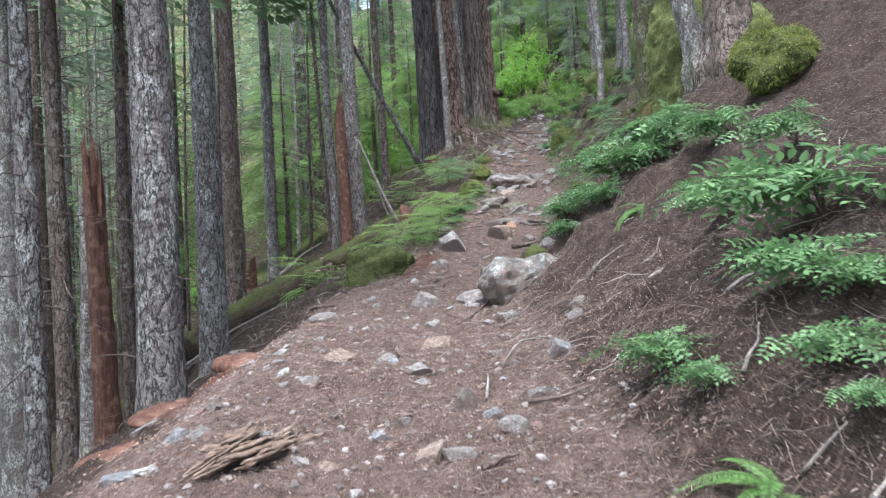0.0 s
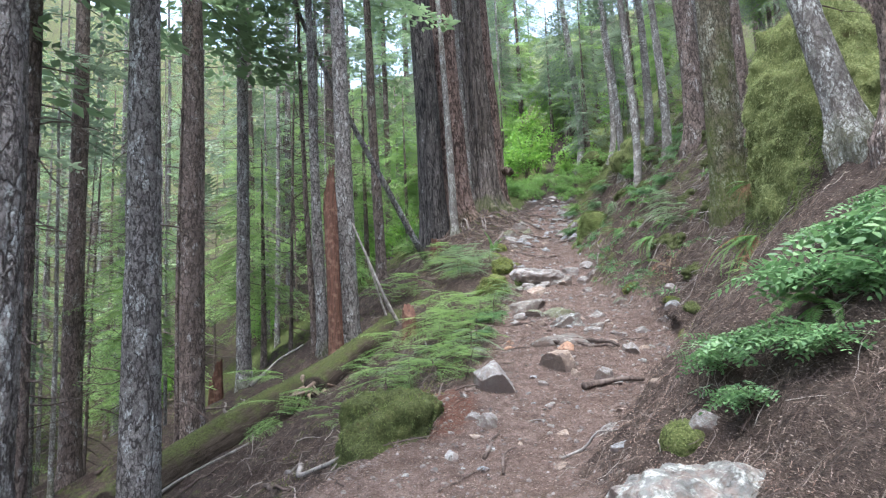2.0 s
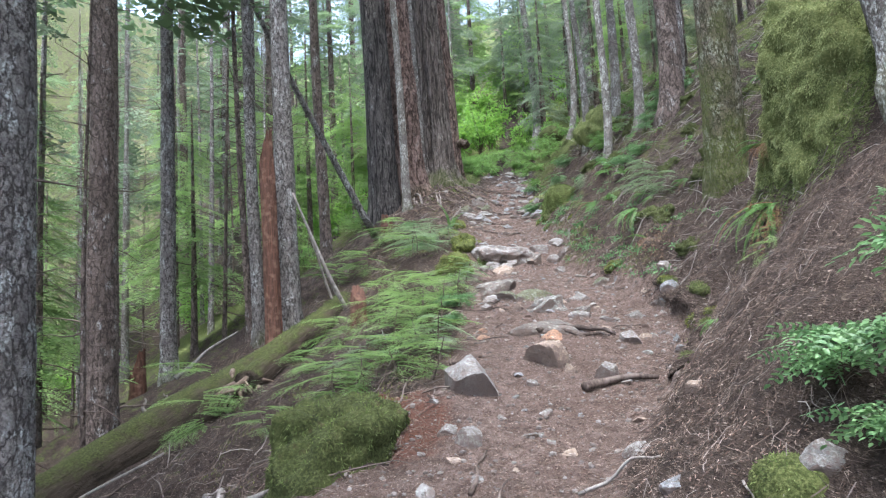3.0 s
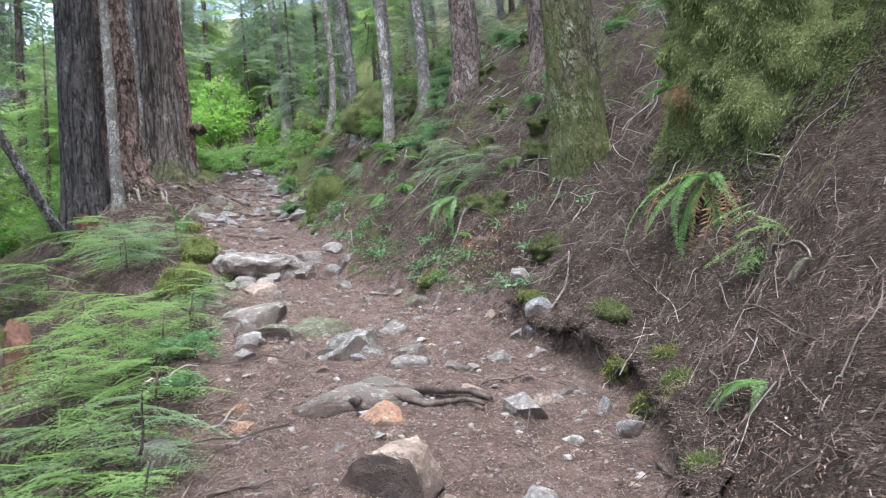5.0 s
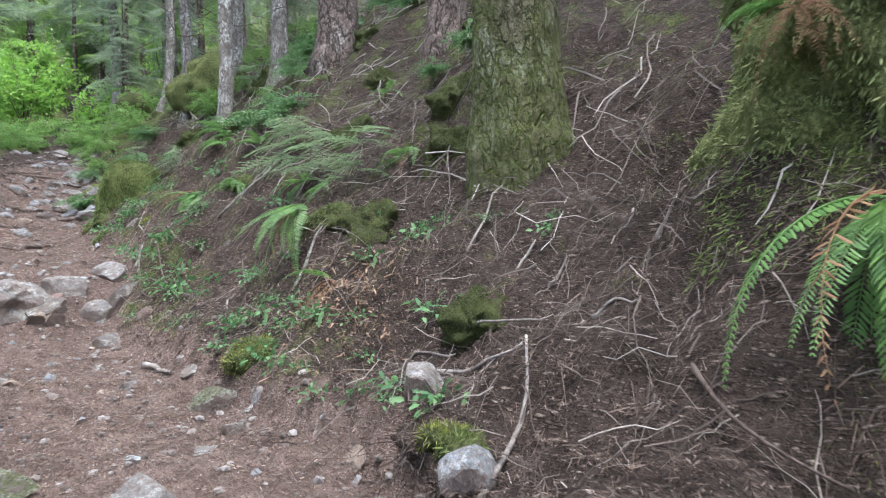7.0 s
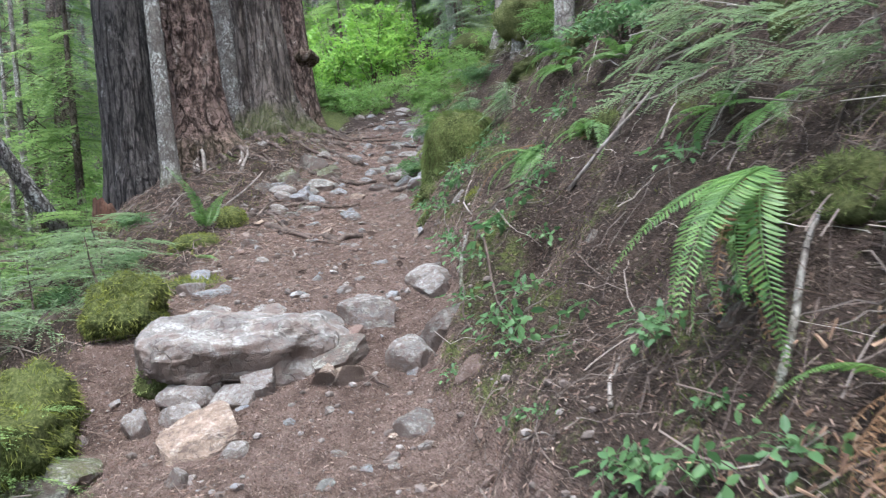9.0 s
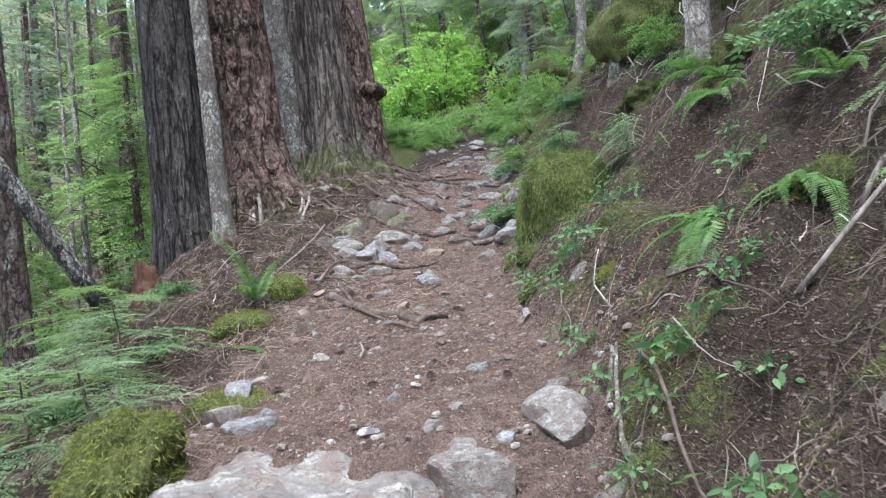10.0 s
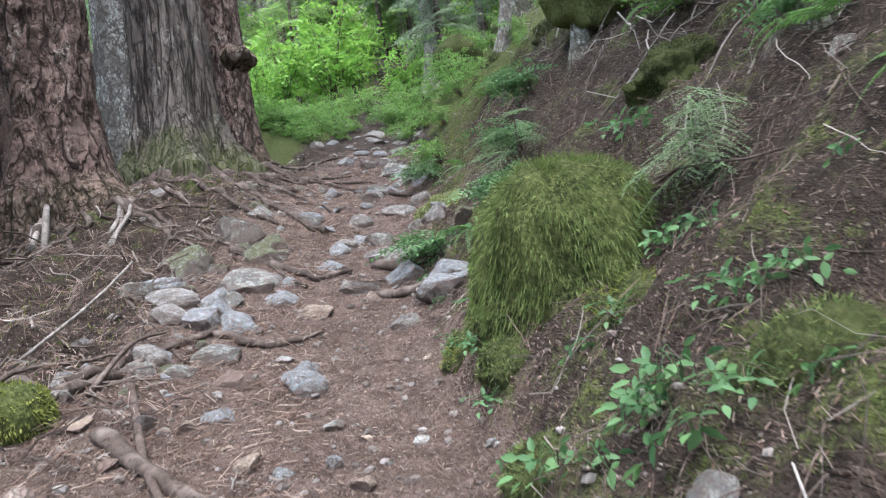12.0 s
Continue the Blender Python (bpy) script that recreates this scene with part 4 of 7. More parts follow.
# ---- young conifers in layers of flat boughs ----
def sapling(x, y, height, reach, count, needles, label, seed, z=None, far=False, lo=0.12):
    rng = np.random.default_rng(seed)
    ob = thing("young_conifer", pose(x, y, gz(x, y) if z is None else z, 0, 0, rng.uniform(0, 360)), label, "young tree", "young conifers")
    part("stem", trunk_geo(rng, 0.012 * height + 0.01, height, 10, height * 0.7, 0.3, (0.05, 0.2, 0.003), 0.2, 4, (0, 0), 0, 0.3), BARK_BROWN, ob)
    tagged(part("foliage", conifer_crown(rng, lo * height, height, reach, count, far, 0.1, 12), needles, ob, "flat green sprays of needles"), kind="stuff")
    return ob


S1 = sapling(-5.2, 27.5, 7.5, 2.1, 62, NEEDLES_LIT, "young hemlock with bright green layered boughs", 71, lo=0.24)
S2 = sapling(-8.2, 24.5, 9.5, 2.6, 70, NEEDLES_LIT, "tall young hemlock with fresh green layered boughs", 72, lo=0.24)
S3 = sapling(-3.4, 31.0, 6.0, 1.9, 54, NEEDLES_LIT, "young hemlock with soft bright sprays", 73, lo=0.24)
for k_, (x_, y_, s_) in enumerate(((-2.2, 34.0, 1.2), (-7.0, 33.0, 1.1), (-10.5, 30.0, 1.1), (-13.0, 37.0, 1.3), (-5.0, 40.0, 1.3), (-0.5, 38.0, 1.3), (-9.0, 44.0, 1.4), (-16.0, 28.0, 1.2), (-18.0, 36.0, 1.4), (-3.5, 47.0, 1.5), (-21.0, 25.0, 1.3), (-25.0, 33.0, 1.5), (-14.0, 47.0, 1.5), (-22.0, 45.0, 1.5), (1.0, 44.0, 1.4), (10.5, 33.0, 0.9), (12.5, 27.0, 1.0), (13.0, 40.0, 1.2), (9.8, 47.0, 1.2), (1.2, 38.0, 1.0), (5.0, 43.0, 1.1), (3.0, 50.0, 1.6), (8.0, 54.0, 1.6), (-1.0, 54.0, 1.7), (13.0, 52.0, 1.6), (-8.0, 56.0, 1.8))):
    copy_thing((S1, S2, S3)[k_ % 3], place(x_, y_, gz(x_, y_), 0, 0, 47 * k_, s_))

# upper-slope hemlocks take the needle copy toned for shade and haze
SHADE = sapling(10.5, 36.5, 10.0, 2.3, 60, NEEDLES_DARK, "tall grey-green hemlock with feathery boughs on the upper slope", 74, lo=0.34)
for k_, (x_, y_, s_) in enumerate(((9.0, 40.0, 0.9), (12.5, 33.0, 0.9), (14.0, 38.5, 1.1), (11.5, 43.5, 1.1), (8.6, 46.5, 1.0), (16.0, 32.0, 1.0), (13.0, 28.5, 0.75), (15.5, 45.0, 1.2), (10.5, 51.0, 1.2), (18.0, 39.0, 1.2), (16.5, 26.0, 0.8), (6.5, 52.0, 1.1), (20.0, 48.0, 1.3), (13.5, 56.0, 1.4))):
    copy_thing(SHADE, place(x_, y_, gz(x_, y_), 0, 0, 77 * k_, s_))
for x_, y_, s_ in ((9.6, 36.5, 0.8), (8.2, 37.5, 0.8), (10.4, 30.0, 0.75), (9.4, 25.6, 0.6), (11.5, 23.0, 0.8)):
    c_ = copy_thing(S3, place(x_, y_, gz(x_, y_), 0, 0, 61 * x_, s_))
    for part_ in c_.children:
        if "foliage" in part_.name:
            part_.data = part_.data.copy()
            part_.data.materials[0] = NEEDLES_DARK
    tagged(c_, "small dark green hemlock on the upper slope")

# ---- stones ----
def stone_geo(seed, level=3, cuts=9, chip=0.10, square=0.7, soft=0.9):
    """A broken angular stone about 1 m across, its middle at the origin."""
    rng = np.random.default_rng(seed)
    bm = bmesh.new()
    bmesh.ops.create_icosphere(bm, subdivisions=level, radius=0.5)
    v = np.array([w.co for w in bm.verts])
    f = np.array([[w.index for w in face.verts] for face in bm.faces])
    bm.free()
    v = np.sign(v) * np.abs(v / 0.5) ** square * 0.5
    for _ in range(cuts):
        d = rng.normal(0, 1, 3)
        d /= np.linalg.norm(d)
        h = rng.uniform(0.17, 0.42)
        over = np.clip(v @ d - h, 0, None)
        v = v - d * (over * soft)[:, None]
    v = v / (v.max(0) - v.min(0))
    v = v - (v.max(0) + v.min(0)) / 2
    v = v * (1 + chip * rough(v, 0.35, 3, seed % 9) + 0.035 * rough(v, 0.10, 2, seed % 7))[:, None]
    return Geo().add(v, None, f)


STONES = {}
for key_, m_ in ROCK.items():
    STONES[key_] = [stone_geo(100 + 7 * i + ord(key_), 4, 8 + 2 * (i % 3), 0.14).mesh("stone", m_, False) for i in range(5)]
for key_ in "lmsg":
    STONES["slab_" + key_] = [stone_geo(900 + i + ord(key_), 4, 5, 0.04, 0.45, 0.95).mesh("slab", ROCK[key_], False) for i in range(5)]
STONE_LABEL = {"w": "pale whitish angular stone set in the dirt trail", "g": "dull grey stone half sunk in the trail", "b": "blue-grey slate stone lying on the trail", "t": "tan brown stone on the trail", "o": "orange weathered stone set in the trail", "m": "grey stone furred with green moss", "l": "grey boulder crusted with white lichen", "s": "flat dark slab of stone with thin moss", "r": "dirty brown stone in the trail"}
COUNT = 0


def slope_turn(x, y, w):
    """The turn that lays a thing w metres wide on the slope."""
    e = max(0.1, w * 0.5)
    gx, gy = (gz(x + e, y) - gz(x - e, y)) / (2 * e), (gz(x, y + e) - gz(x, y - e)) / (2 * e)
    return Vector((0, 0, 1)).rotation_difference(Vector((-gx, -gy, 1.0)).normalized()).to_matrix().to_4x4()



def stone(x, y, w, h, key="g", deep=None, turn=None, tilt=8, name="stone", label="", sink=0.32):
    """A stone w metres wide and h proud of the ground."""
    global COUNT
    COUNT += 1
    rng = np.random.default_rng(COUNT * 13 + 5)
    key = key.lower()
    me = STONES[key][COUNT % 5]
    d = deep or w * rng.uniform(0.7, 1.0)
    tall = max(h * 1.8, 0.45 * w)
    lie = slope_turn(x, y, w)
    at = Matrix.Translation((x, y, gz(x, y))) @ lie @ place(0, 0, h * 0.78 - tall * 0.5, rng.uniform(-tilt, tilt), rng.uniform(-tilt, tilt), rng.uniform(-40, 40) if turn is None else turn, (w, d, tall))
    ob = new(name, me)
    ob.matrix_basis = at
    return tagged(ob, label or STONE_LABEL[key[-1]], "stone" if w < 0.5 else "boulder", "stones on the trail")


stone(0.11, 3.43, 0.17, 0.08, "w")
stone(-0.08, 5.05, 0.23, 0.09, "w")
stone(0.04, 5.97, 0.29, 0.10, "t")
stone(0.16, 4.10, 0.15, 0.15, "g")
stone(0.39, 3.71, 0.15, 0.10, "w")
stone(-1.96, 5.15, 0.29, 0.09, "b")
stone(-1.44, 4.12, 0.15, 0.05, "b")
stone(-2.66, 9.91, 0.45, 0.14, "g")
stone(-0.99, 4.89, 0.10, 0.04, "w")
stone(-1.20, 8.27, 0.28, 0.11, "w")
stone(-0.17, 4.04, 0.10, 0.07, "w")
stone(-0.03, 3.47, 0.14, 0.08, "t")
stone(-0.71, 5.66, 0.25, 0.07, "t")
stone(0.01, 7.05, 0.17, 0.10, "w")
stone(0.85, 4.95, 0.17, 0.11, "b")
stone(0.75, 6.99, 0.25, 0.12, "w")
stone(1.23, 6.04, 0.18, 0.08, "g")
stone(-0.08, 8.50, 0.35, 0.23, "w")
stone(0.62, 4.32, 0.19, 0.08, "g")
stone(-1.28, 4.07, 0.14, 0.06, "g")
stone(-1.54, 3.71, 0.22, 0.08, "b")
stone(0.29, 3.96, 0.12, 0.06, "b")
stone(-0.36, 5.52, 0.21, 0.06, "w")
stone(-0.51, 3.52, 0.11, 0.04, "t")
stone(1.08, 5.54, 0.13, 0.05, "g")
stone(0.46, 5.37, 0.11, 0.05, "w")
stone(0.46, 12.72, 0.56, 0.39, "w")
stone(0.20, 11.53, 0.24, 0.17, "w")
stone(0.08, 11.84, 0.16, 0.10, "w")
stone(0.36, 14.05, 0.22, 0.15, "w")
stone(1.35, 13.38, 0.55, 0.28, "t")
stone(1.69, 17.33, 0.77, 0.21, "s")
stone(1.76, 12.74, 0.28, 0.19, "w")
stone(0.90, 14.72, 0.20, 0.10, "o")
stone(1.30, 10.86, 0.19, 0.10, "w")
stone(1.11, 9.85, 0.17, 0.07, "b")
stone(1.48, 9.02, 0.21, 0.10, "g")
stone(1.80, 10.95, 0.16, 0.07, "t")
stone(1.49, 12.97, 0.14, 0.12, "t")
stone(1.31, 16.16, 0.30, 0.14, "w")
stone(1.01, 12.64, 0.13, 0.05, "w")
stone(2.48, 13.86, 0.28, 0.13, "w")
stone(3.77, 15.73, 0.24, 0.18, "w")
stone(2.47, 19.96, 0.31, 0.13, "w")
stone(2.10, 19.86, 0.26, 0.11, "w")
stone(1.09, 9.63, 0.06, 0.03, "w")
stone(1.52, 16.52, 0.55, 0.17, "m")
stone(2.04, 16.57, 0.48, 0.15, "m")
stone(2.00, 15.58, 0.44, 0.23, "l")
stone(2.65, 16.20, 0.31, 0.13, "g")
stone(1.62, 14.10, 0.29, 0.13, "o")
stone(2.46, 15.44, 0.28, 0.09, "s")
stone(2.27, 15.08, 0.29, 0.09, "g")
stone(2.57, 14.89, 0.26, 0.08, "g")
stone(2.96, 14.92, 0.20, 0.10, "g")
stone(3.45, 15.37, 0.17, 0.11, "w")
stone(3.51, 15.27, 0.15, 0.12, "b")
stone(2.69, 13.97, 0.19, 0.07, "t")
stone(2.95, 14.04, 0.13, 0.07, "g")
stone(3.35, 17.21, 0.32, 0.13, "m")
stone(3.27, 16.74, 0.12, 0.08, "w")
stone(3.07, 16.60, 0.13, 0.04, "w")
stone(2.07, 19.72, 0.26, 0.10, "w")
stone(2.33, 19.83, 0.27, 0.10, "w")
stone(1.40, 16.11, 0.10, 0.06, "b")
stone(2.01, 15.43, 0.18, 0.05, "b")
stone(1.20, 15.78, 0.19, 0.10, "w")
stone(1.60, 15.64, 0.14, 0.11, "t")
stone(3.57, 19.95, 0.43, 0.21, "g")
stone(2.96, 19.83, 0.21, 0.12, "t")
stone(2.83, 13.35, 0.23, 0.12, "b")
stone(2.91, 13.64, 0.11, 0.12, "b")
stone(2.65, 15.21, 0.11, 0.07, "w")
stone(1.37, 14.38, 0.08, 0.06, "w")
stone(2.76, 14.47, 0.09, 0.04, "t")
stone(3.85, 16.14, 0.11, 0.08, "w")
stone(3.14, 20.30, 0.40, 0.15, "g")
stone(2.38, 19.34, 0.19, 0.06, "w")
stone(2.41, 18.52, 0.13, 0.05, "w")
stone(3.52, 15.97, 0.16, 0.04, "t")
stone(0.86, 14.35, 0.17, 0.05, "o")
stone(2.32, 14.30, 0.18, 0.03, "t")
stone(3.36, 19.91, 0.30, 0.16, "g")
stone(3.61, 20.49, 0.29, 0.11, "w")
stone(3.15, 20.49, 0.17, 0.06, "w")
stone(2.84, 19.85, 0.19, 0.12, "t")
stone(2.20, 19.52, 0.38, 0.15, "t")
stone(2.16, 19.08, 0.12, 0.11, "w")
stone(1.87, 19.71, 0.19, 0.14, "w")
stone(2.20, 19.97, 0.17, 0.08, "w")
stone(2.16, 19.88, 0.21, 0.06, "w")
stone(3.24, 19.19, 0.21, 0.10, "g")
stone(2.00, 21.54, 0.24, 0.11, "b")
stone(2.13, 21.09, 0.28, 0.07, "b")
stone(2.64, 19.58, 0.08, 0.03, "b")
stone(2.87, 19.18, 0.08, 0.03, "w")
stone(3.10, 18.91, 0.07, 0.02, "w")
stone(2.85, 20.20, 0.24, 0.09, "g")
stone(3.30, 20.37, 0.11, 0.06, "g")
stone(3.62, 20.61, 0.30, 0.13, "w")
stone(1.98, 21.25, 0.22, 0.11, "w")
stone(2.19, 21.16, 0.15, 0.06, "b")
stone(3.36, 24.12, 0.24, 0.11, "b")
stone(3.04, 24.25, 0.28, 0.10, "r")
stone(2.90, 25.25, 0.23, 0.11, "b")
stone(3.14, 25.87, 0.42, 0.13, "g")
stone(3.08, 26.80, 0.47, 0.22, "l")
stone(2.65, 26.42, 0.42, 0.21, "m")
stone(2.50, 25.87, 0.30, 0.09, "b")
stone(4.41, 24.98, 0.34, 0.12, "b")
stone(2.31, 22.89, 0.19, 0.10, "w")
stone(2.87, 21.20, 0.09, 0.05, "b")
stone(3.71, 20.94, 0.14, 0.05, "g")
stone(3.39, 21.50, 0.15, 0.03, "b")
stone(2.61, 25.49, 0.34, 0.12, "w")
stone(3.49, 23.04, 0.12, 0.04, "t")
stone(4.05, 24.72, 0.21, 0.06, "g")
stone(3.34, 26.66, 0.24, 0.13, "m")
stone(2.84, 25.19, 0.31, 0.12, "b")
stone(2.61, 25.24, 0.22, 0.10, "w")
stone(2.66, 26.25, 0.48, 0.22, "m")
stone(3.04, 26.79, 0.53, 0.31, "l")
stone(3.23, 26.33, 0.27, 0.15, "m")
stone(3.11, 25.78, 0.41, 0.13, "l")
stone(3.37, 24.22, 0.21, 0.13, "b")
stone(4.40, 24.93, 0.48, 0.16, "b")
stone(3.89, 26.46, 0.24, 0.08, "b")
stone(3.54, 25.22, 0.26, 0.07, "t")
stone(2.57, 25.80, 0.24, 0.07, "b")
stone(3.33, 25.48, 0.24, 0.06, "b")
stone(4.86, 26.47, 0.20, 0.16, "b")
stone(4.85, 25.78, 0.27, 0.20, "m")
stone(4.63, 26.69, 0.20, 0.11, "l")
stone(4.24, 26.22, 0.42, 0.13, "g")
stone(4.78, 28.65, 0.27, 0.10, "b")
stone(4.81, 30.06, 0.23, 0.10, "w")
stone(4.55, 30.62, 0.29, 0.13, "b")
stone(4.25, 31.47, 0.26, 0.14, "w")
stone(5.05, 28.88, 0.25, 0.10, "g")
stone(4.56, 28.54, 0.20, 0.07, "b")
stone(4.21, 27.30, 0.27, 0.11, "g")
stone(4.72, 26.40, 0.29, 0.08, "g")
stone(2.12, 25.00, 0.13, 0.06, "w")
stone(2.62, 23.83, 0.11, 0.09, "b")
stone(2.95, 23.90, 0.19, 0.05, "b")
stone(2.78, 23.80, 0.10, 0.06, "t")
stone(3.06, 23.37, 0.11, 0.05, "t")
stone(3.41, 23.28, 0.07, 0.06, "b")
stone(3.58, 23.46, 0.07, 0.05, "g")
stone(3.20, 23.26, 0.11, 0.03, "b")
stone(2.18, 24.14, 0.16, 0.09, "w")
stone(5.13, 29.91, 0.31, 0.09, "w")
stone(4.90, 31.16, 0.22, 0.08, "b")
stone(5.47, 29.97, 0.23, 0.07, "g")
stone(4.60, 32.13, 0.22, 0.09, "b")

rng_s = np.random.default_rng(31)
for _ in range(46):
    y_ = rng_s.uniform(25.5, 33)
    lo_, hi_ = float(along(np.array([y_]), 1)[0]), float(along(np.array([y_]), 2)[0])
    w_ = 0.15 + 0.25 * rng_s.random() ** 1.6
    stone(rng_s.uniform(lo_ + 0.5, hi_ + 0.05), y_, w_, w_ * rng_s.uniform(0.25, 0.5), str(rng_s.choice(list("gbllbw"))), label="rough lichened stone in the steep rocky trail")


def loose_stones(key, count, seed):
    """Fist-sized broken stones sunk in the dirt of the trail."""
    rng = np.random.default_rng(seed)
    g = Geo()
    y = rng.uniform(2.4, 33, count)
    x = along(y, 1) + 0.05 + (along(y, 2) - along(y, 1)) * rng.random(count)
    z = ground(x, y)
    for k in range(4):
        base, mats = stone_geo(seed + k, 2, 8, 0.14), []
        for i in range(k, count, 4):
            w = 0.03 + 0.11 * rng.random() ** 2.2
            mats.append(np.array(Matrix.Translation((x[i], y[i], z[i] + 0.02 * w)) @ slope_turn(x[i], y[i], w) @ place(0, 0, 0, rng.uniform(-20, 20), rng.uniform(-20, 20), rng.uniform(0, 360), (w, w * rng.uniform(0.6, 1.0), w * rng.uniform(0.35, 0.7)))))
        g.spread(base, mats)
    return tagged(new("loose_stones", g.mesh("loose_stones", ROCK[key], False)), "small broken stones scattered in the dirt trail", "gravel", kind="stuff")


for key_, many_ in (("w", 90), ("g", 150), ("b", 120), ("t", 60), ("r", 180), ("l", 60)):
    loose_stones(key_, many_, 700 + ord(key_))
for _ in range(46):
    y_ = rng_s.uniform(24.2, 29.0)
    x_ = 2.55 + 0.27 * (y_ - 25) + rng_s.normal(0, 0.38)
    w_ = 0.08 + 0.20 * rng_s.random() ** 2
    stone(x_, y_, w_, w_ * rng_s.uniform(0.3, 0.55), str(rng_s.choice(list("wgbblmm"))), label="broken stone in the rubble below the great trees")

# ---- mossy rocks, logs, stumps and roots ----
def log_mat():
    n = Nodes("mossy_log_bark")
    g = n.noise(22, 5, n.stretch((1, 1, 0.15)), 0.65, 0.5)
    c = n.mix(n.ramp(g, (0.35, 0.0), (0.65, 1.0)), (0.026, 0.020, 0.015), (0.085, 0.066, 0.050))
    m = n.ramp(n.math("ADD", n.up(), n.math("MULTIPLY", n.math("SUBTRACT", n.noise(3.5, 5), 0.5), 1.8)), (0.42, 0.0), (0.85, 0.9))
    c = n.mix(m, c, n.mix(n.ramp(n.noise(40, 4), (0.35, 0.0), (0.65, 1.0)), (0.022, 0.030, 0.010), (0.092, 0.104, 0.034)))
    return n.done(c, 0.95, n.bump(n.math("ADD", g, n.noise(45, 4)), 1.0, 0.04), spec=0.1)


LOG = log_mat()


def blob(rng, size, lump=0.10, cell=0.5, rows=44, seg=64, flat=0.0, tuft=0.012):
    """A lumpy mound about its own middle, of the half-sizes given."""
    b = np.linspace(-1.5, 1.5, rows)
    a = np.linspace(0, 2 * np.pi, seg, endpoint=False)
    bb, aa = np.meshgrid(b, a, indexing="ij")
    u = np.stack((np.cos(bb) * np.cos(aa), np.cos(bb) * np.sin(aa), np.sin(bb)), -1).reshape(-1, 3)
    u = np.sign(u) * np.abs(u) ** (1 - flat)
    v = u * np.asarray(size)
    seed = float(rng.uniform(0, 40))
    v = v + u * (min(size) * (lump * 3 * rough(v + seed, cell, 3, 1) + 0.6 * lump * rough(v + seed, cell * 0.25, 2, 2)) + tuft * rough(v + seed, 0.05 if tuft < 0.02 else 0.13, 3, 4))[:, None]
    i, j = np.meshgrid(np.arange(rows - 1), np.arange(seg), indexing="ij")
    k = (j + 1) % seg
    g = Geo()
    g.add(v, np.stack((i * seg + j, i * seg + k, (i + 1) * seg + k, (i + 1) * seg + j), -1).reshape(-1, 4))
    n = len(v)
    g.add(np.array((v[:seg].mean(0), v[-seg:].mean(0))))
    g.t.append(np.array([(n, (m + 1) % seg, m) for m in range(seg)] + [(n + 1, n - seg + m, n - seg + (m + 1) % seg) for m in range(seg)]))
    return g


def strands(rng, body, count, length, low=-0.4, hang=0.7, width=0.006, clump=0.05):
    """Moss threads growing in tufts out of a body and hanging down it."""
    v, q, _ = body.arrays()
    e1, e2 = v[q[:, 2]] - v[q[:, 0]], v[q[:, 3]] - v[q[:, 1]]
    nrm = np.cross(e1, e2)
    area = np.linalg.norm(nrm, axis=1) + 1e-9
    nrm = nrm / area[:, None]
    zr = (v[q].mean(1)[:, 2] - v[:, 2].min()) / (np.ptp(v[:, 2]) + 1e-9) * 2 - 1
    w = area * (zr > low) * (0.12 + np.clip(rough(v[q].mean(1), clump, 2, 7) + 0.15, 0, 1))
    pick = rng.choice(len(q), count, p=w / w.sum())
    f = rng.random((count, 2))
    c = v[q[pick]]
    p = (c[:, 0] * (1 - f[:, :1]) + c[:, 1] * f[:, :1]) * (1 - f[:, 1:]) + (c[:, 3] * (1 - f[:, :1]) + c[:, 2] * f[:, :1]) * f[:, 1:]
    d = nrm[pick] + rng.normal(0, 0.35, (count, 3))
    d[:, 2] -= hang * (1 - np.clip(nrm[pick][:, 2], 0, 1)) + 0.1
    d /= np.linalg.norm(d, axis=1)[:, None]
    s = np.cross(d, rng.normal(0, 1, (count, 3)))
    s /= np.linalg.norm(s, axis=1)[:, None] + 1e-9
    ln = length * rng.uniform(0.4, 1.2, count)
    return Geo().add(*leaf_quads(p - d * 0.004, d, s, ln, np.full(count, width) * rng.uniform(0.6, 1.4, count)))


def mossy(name, x, y, z, size, label, seed, count=1500, length=0.05, golden=False, turn=0, lump=0.10, cell=0.5, dark=False, low=-0.4, hang=0.7, width=0.006, tilt=(0, 0), flat=0.0, category="mossy rock", fine=(44, 64, 0.012), thread=None):
    rng = np.random.default_rng(seed)
    ob = thing(name, pose(x, y, z, tilt[0], tilt[1], turn), label, category, "mossy rocks")
    body = blob(rng, size, lump, cell, fine[0], fine[1], flat, fine[2])
    ground_ = part("body", body, MOSS_PALE if thread else MOSS_DARK if dark else MOSS, ob)
    if count:
        tagged(part("moss_fringe", strands(rng, body, count, length, low, hang, width), thread or (STRAND_GOLD if golden else STRAND), ground_, "hanging green moss threads", False), kind="stuff")
    return ob


mossy("mossy_rock", 5.42, 13.55, 4.95, (1.0, 1.2, 2.4), "tall rock face thickly hung with olive green moss", 201, 52000, 0.055, lump=0.07, cell=0.42, low=-0.95, hang=1.1, width=0.008, fine=(150, 170, 0.095), thread=STRAND_PALE)
mossy("mossy_rock", 5.48, 12.35, 4.50, (0.80, 0.95, 1.45), "moss-covered rock beside the pale dead trunk", 202, 22000, 0.06, lump=0.12, cell=0.38, low=-0.95, hang=1.1, width=0.008, fine=(120, 140, 0.085), thread=STRAND_PALE)
mossy("mossy_rock", 5.02, 14.35, 4.3, (0.45, 0.5, 0.85), "mossy spur of rock beside the fern", 222, 7000, 0.05, lump=0.12, cell=0.4, low=-0.9, width=0.008, fine=(80, 90, 0.06), thread=STRAND_PALE)
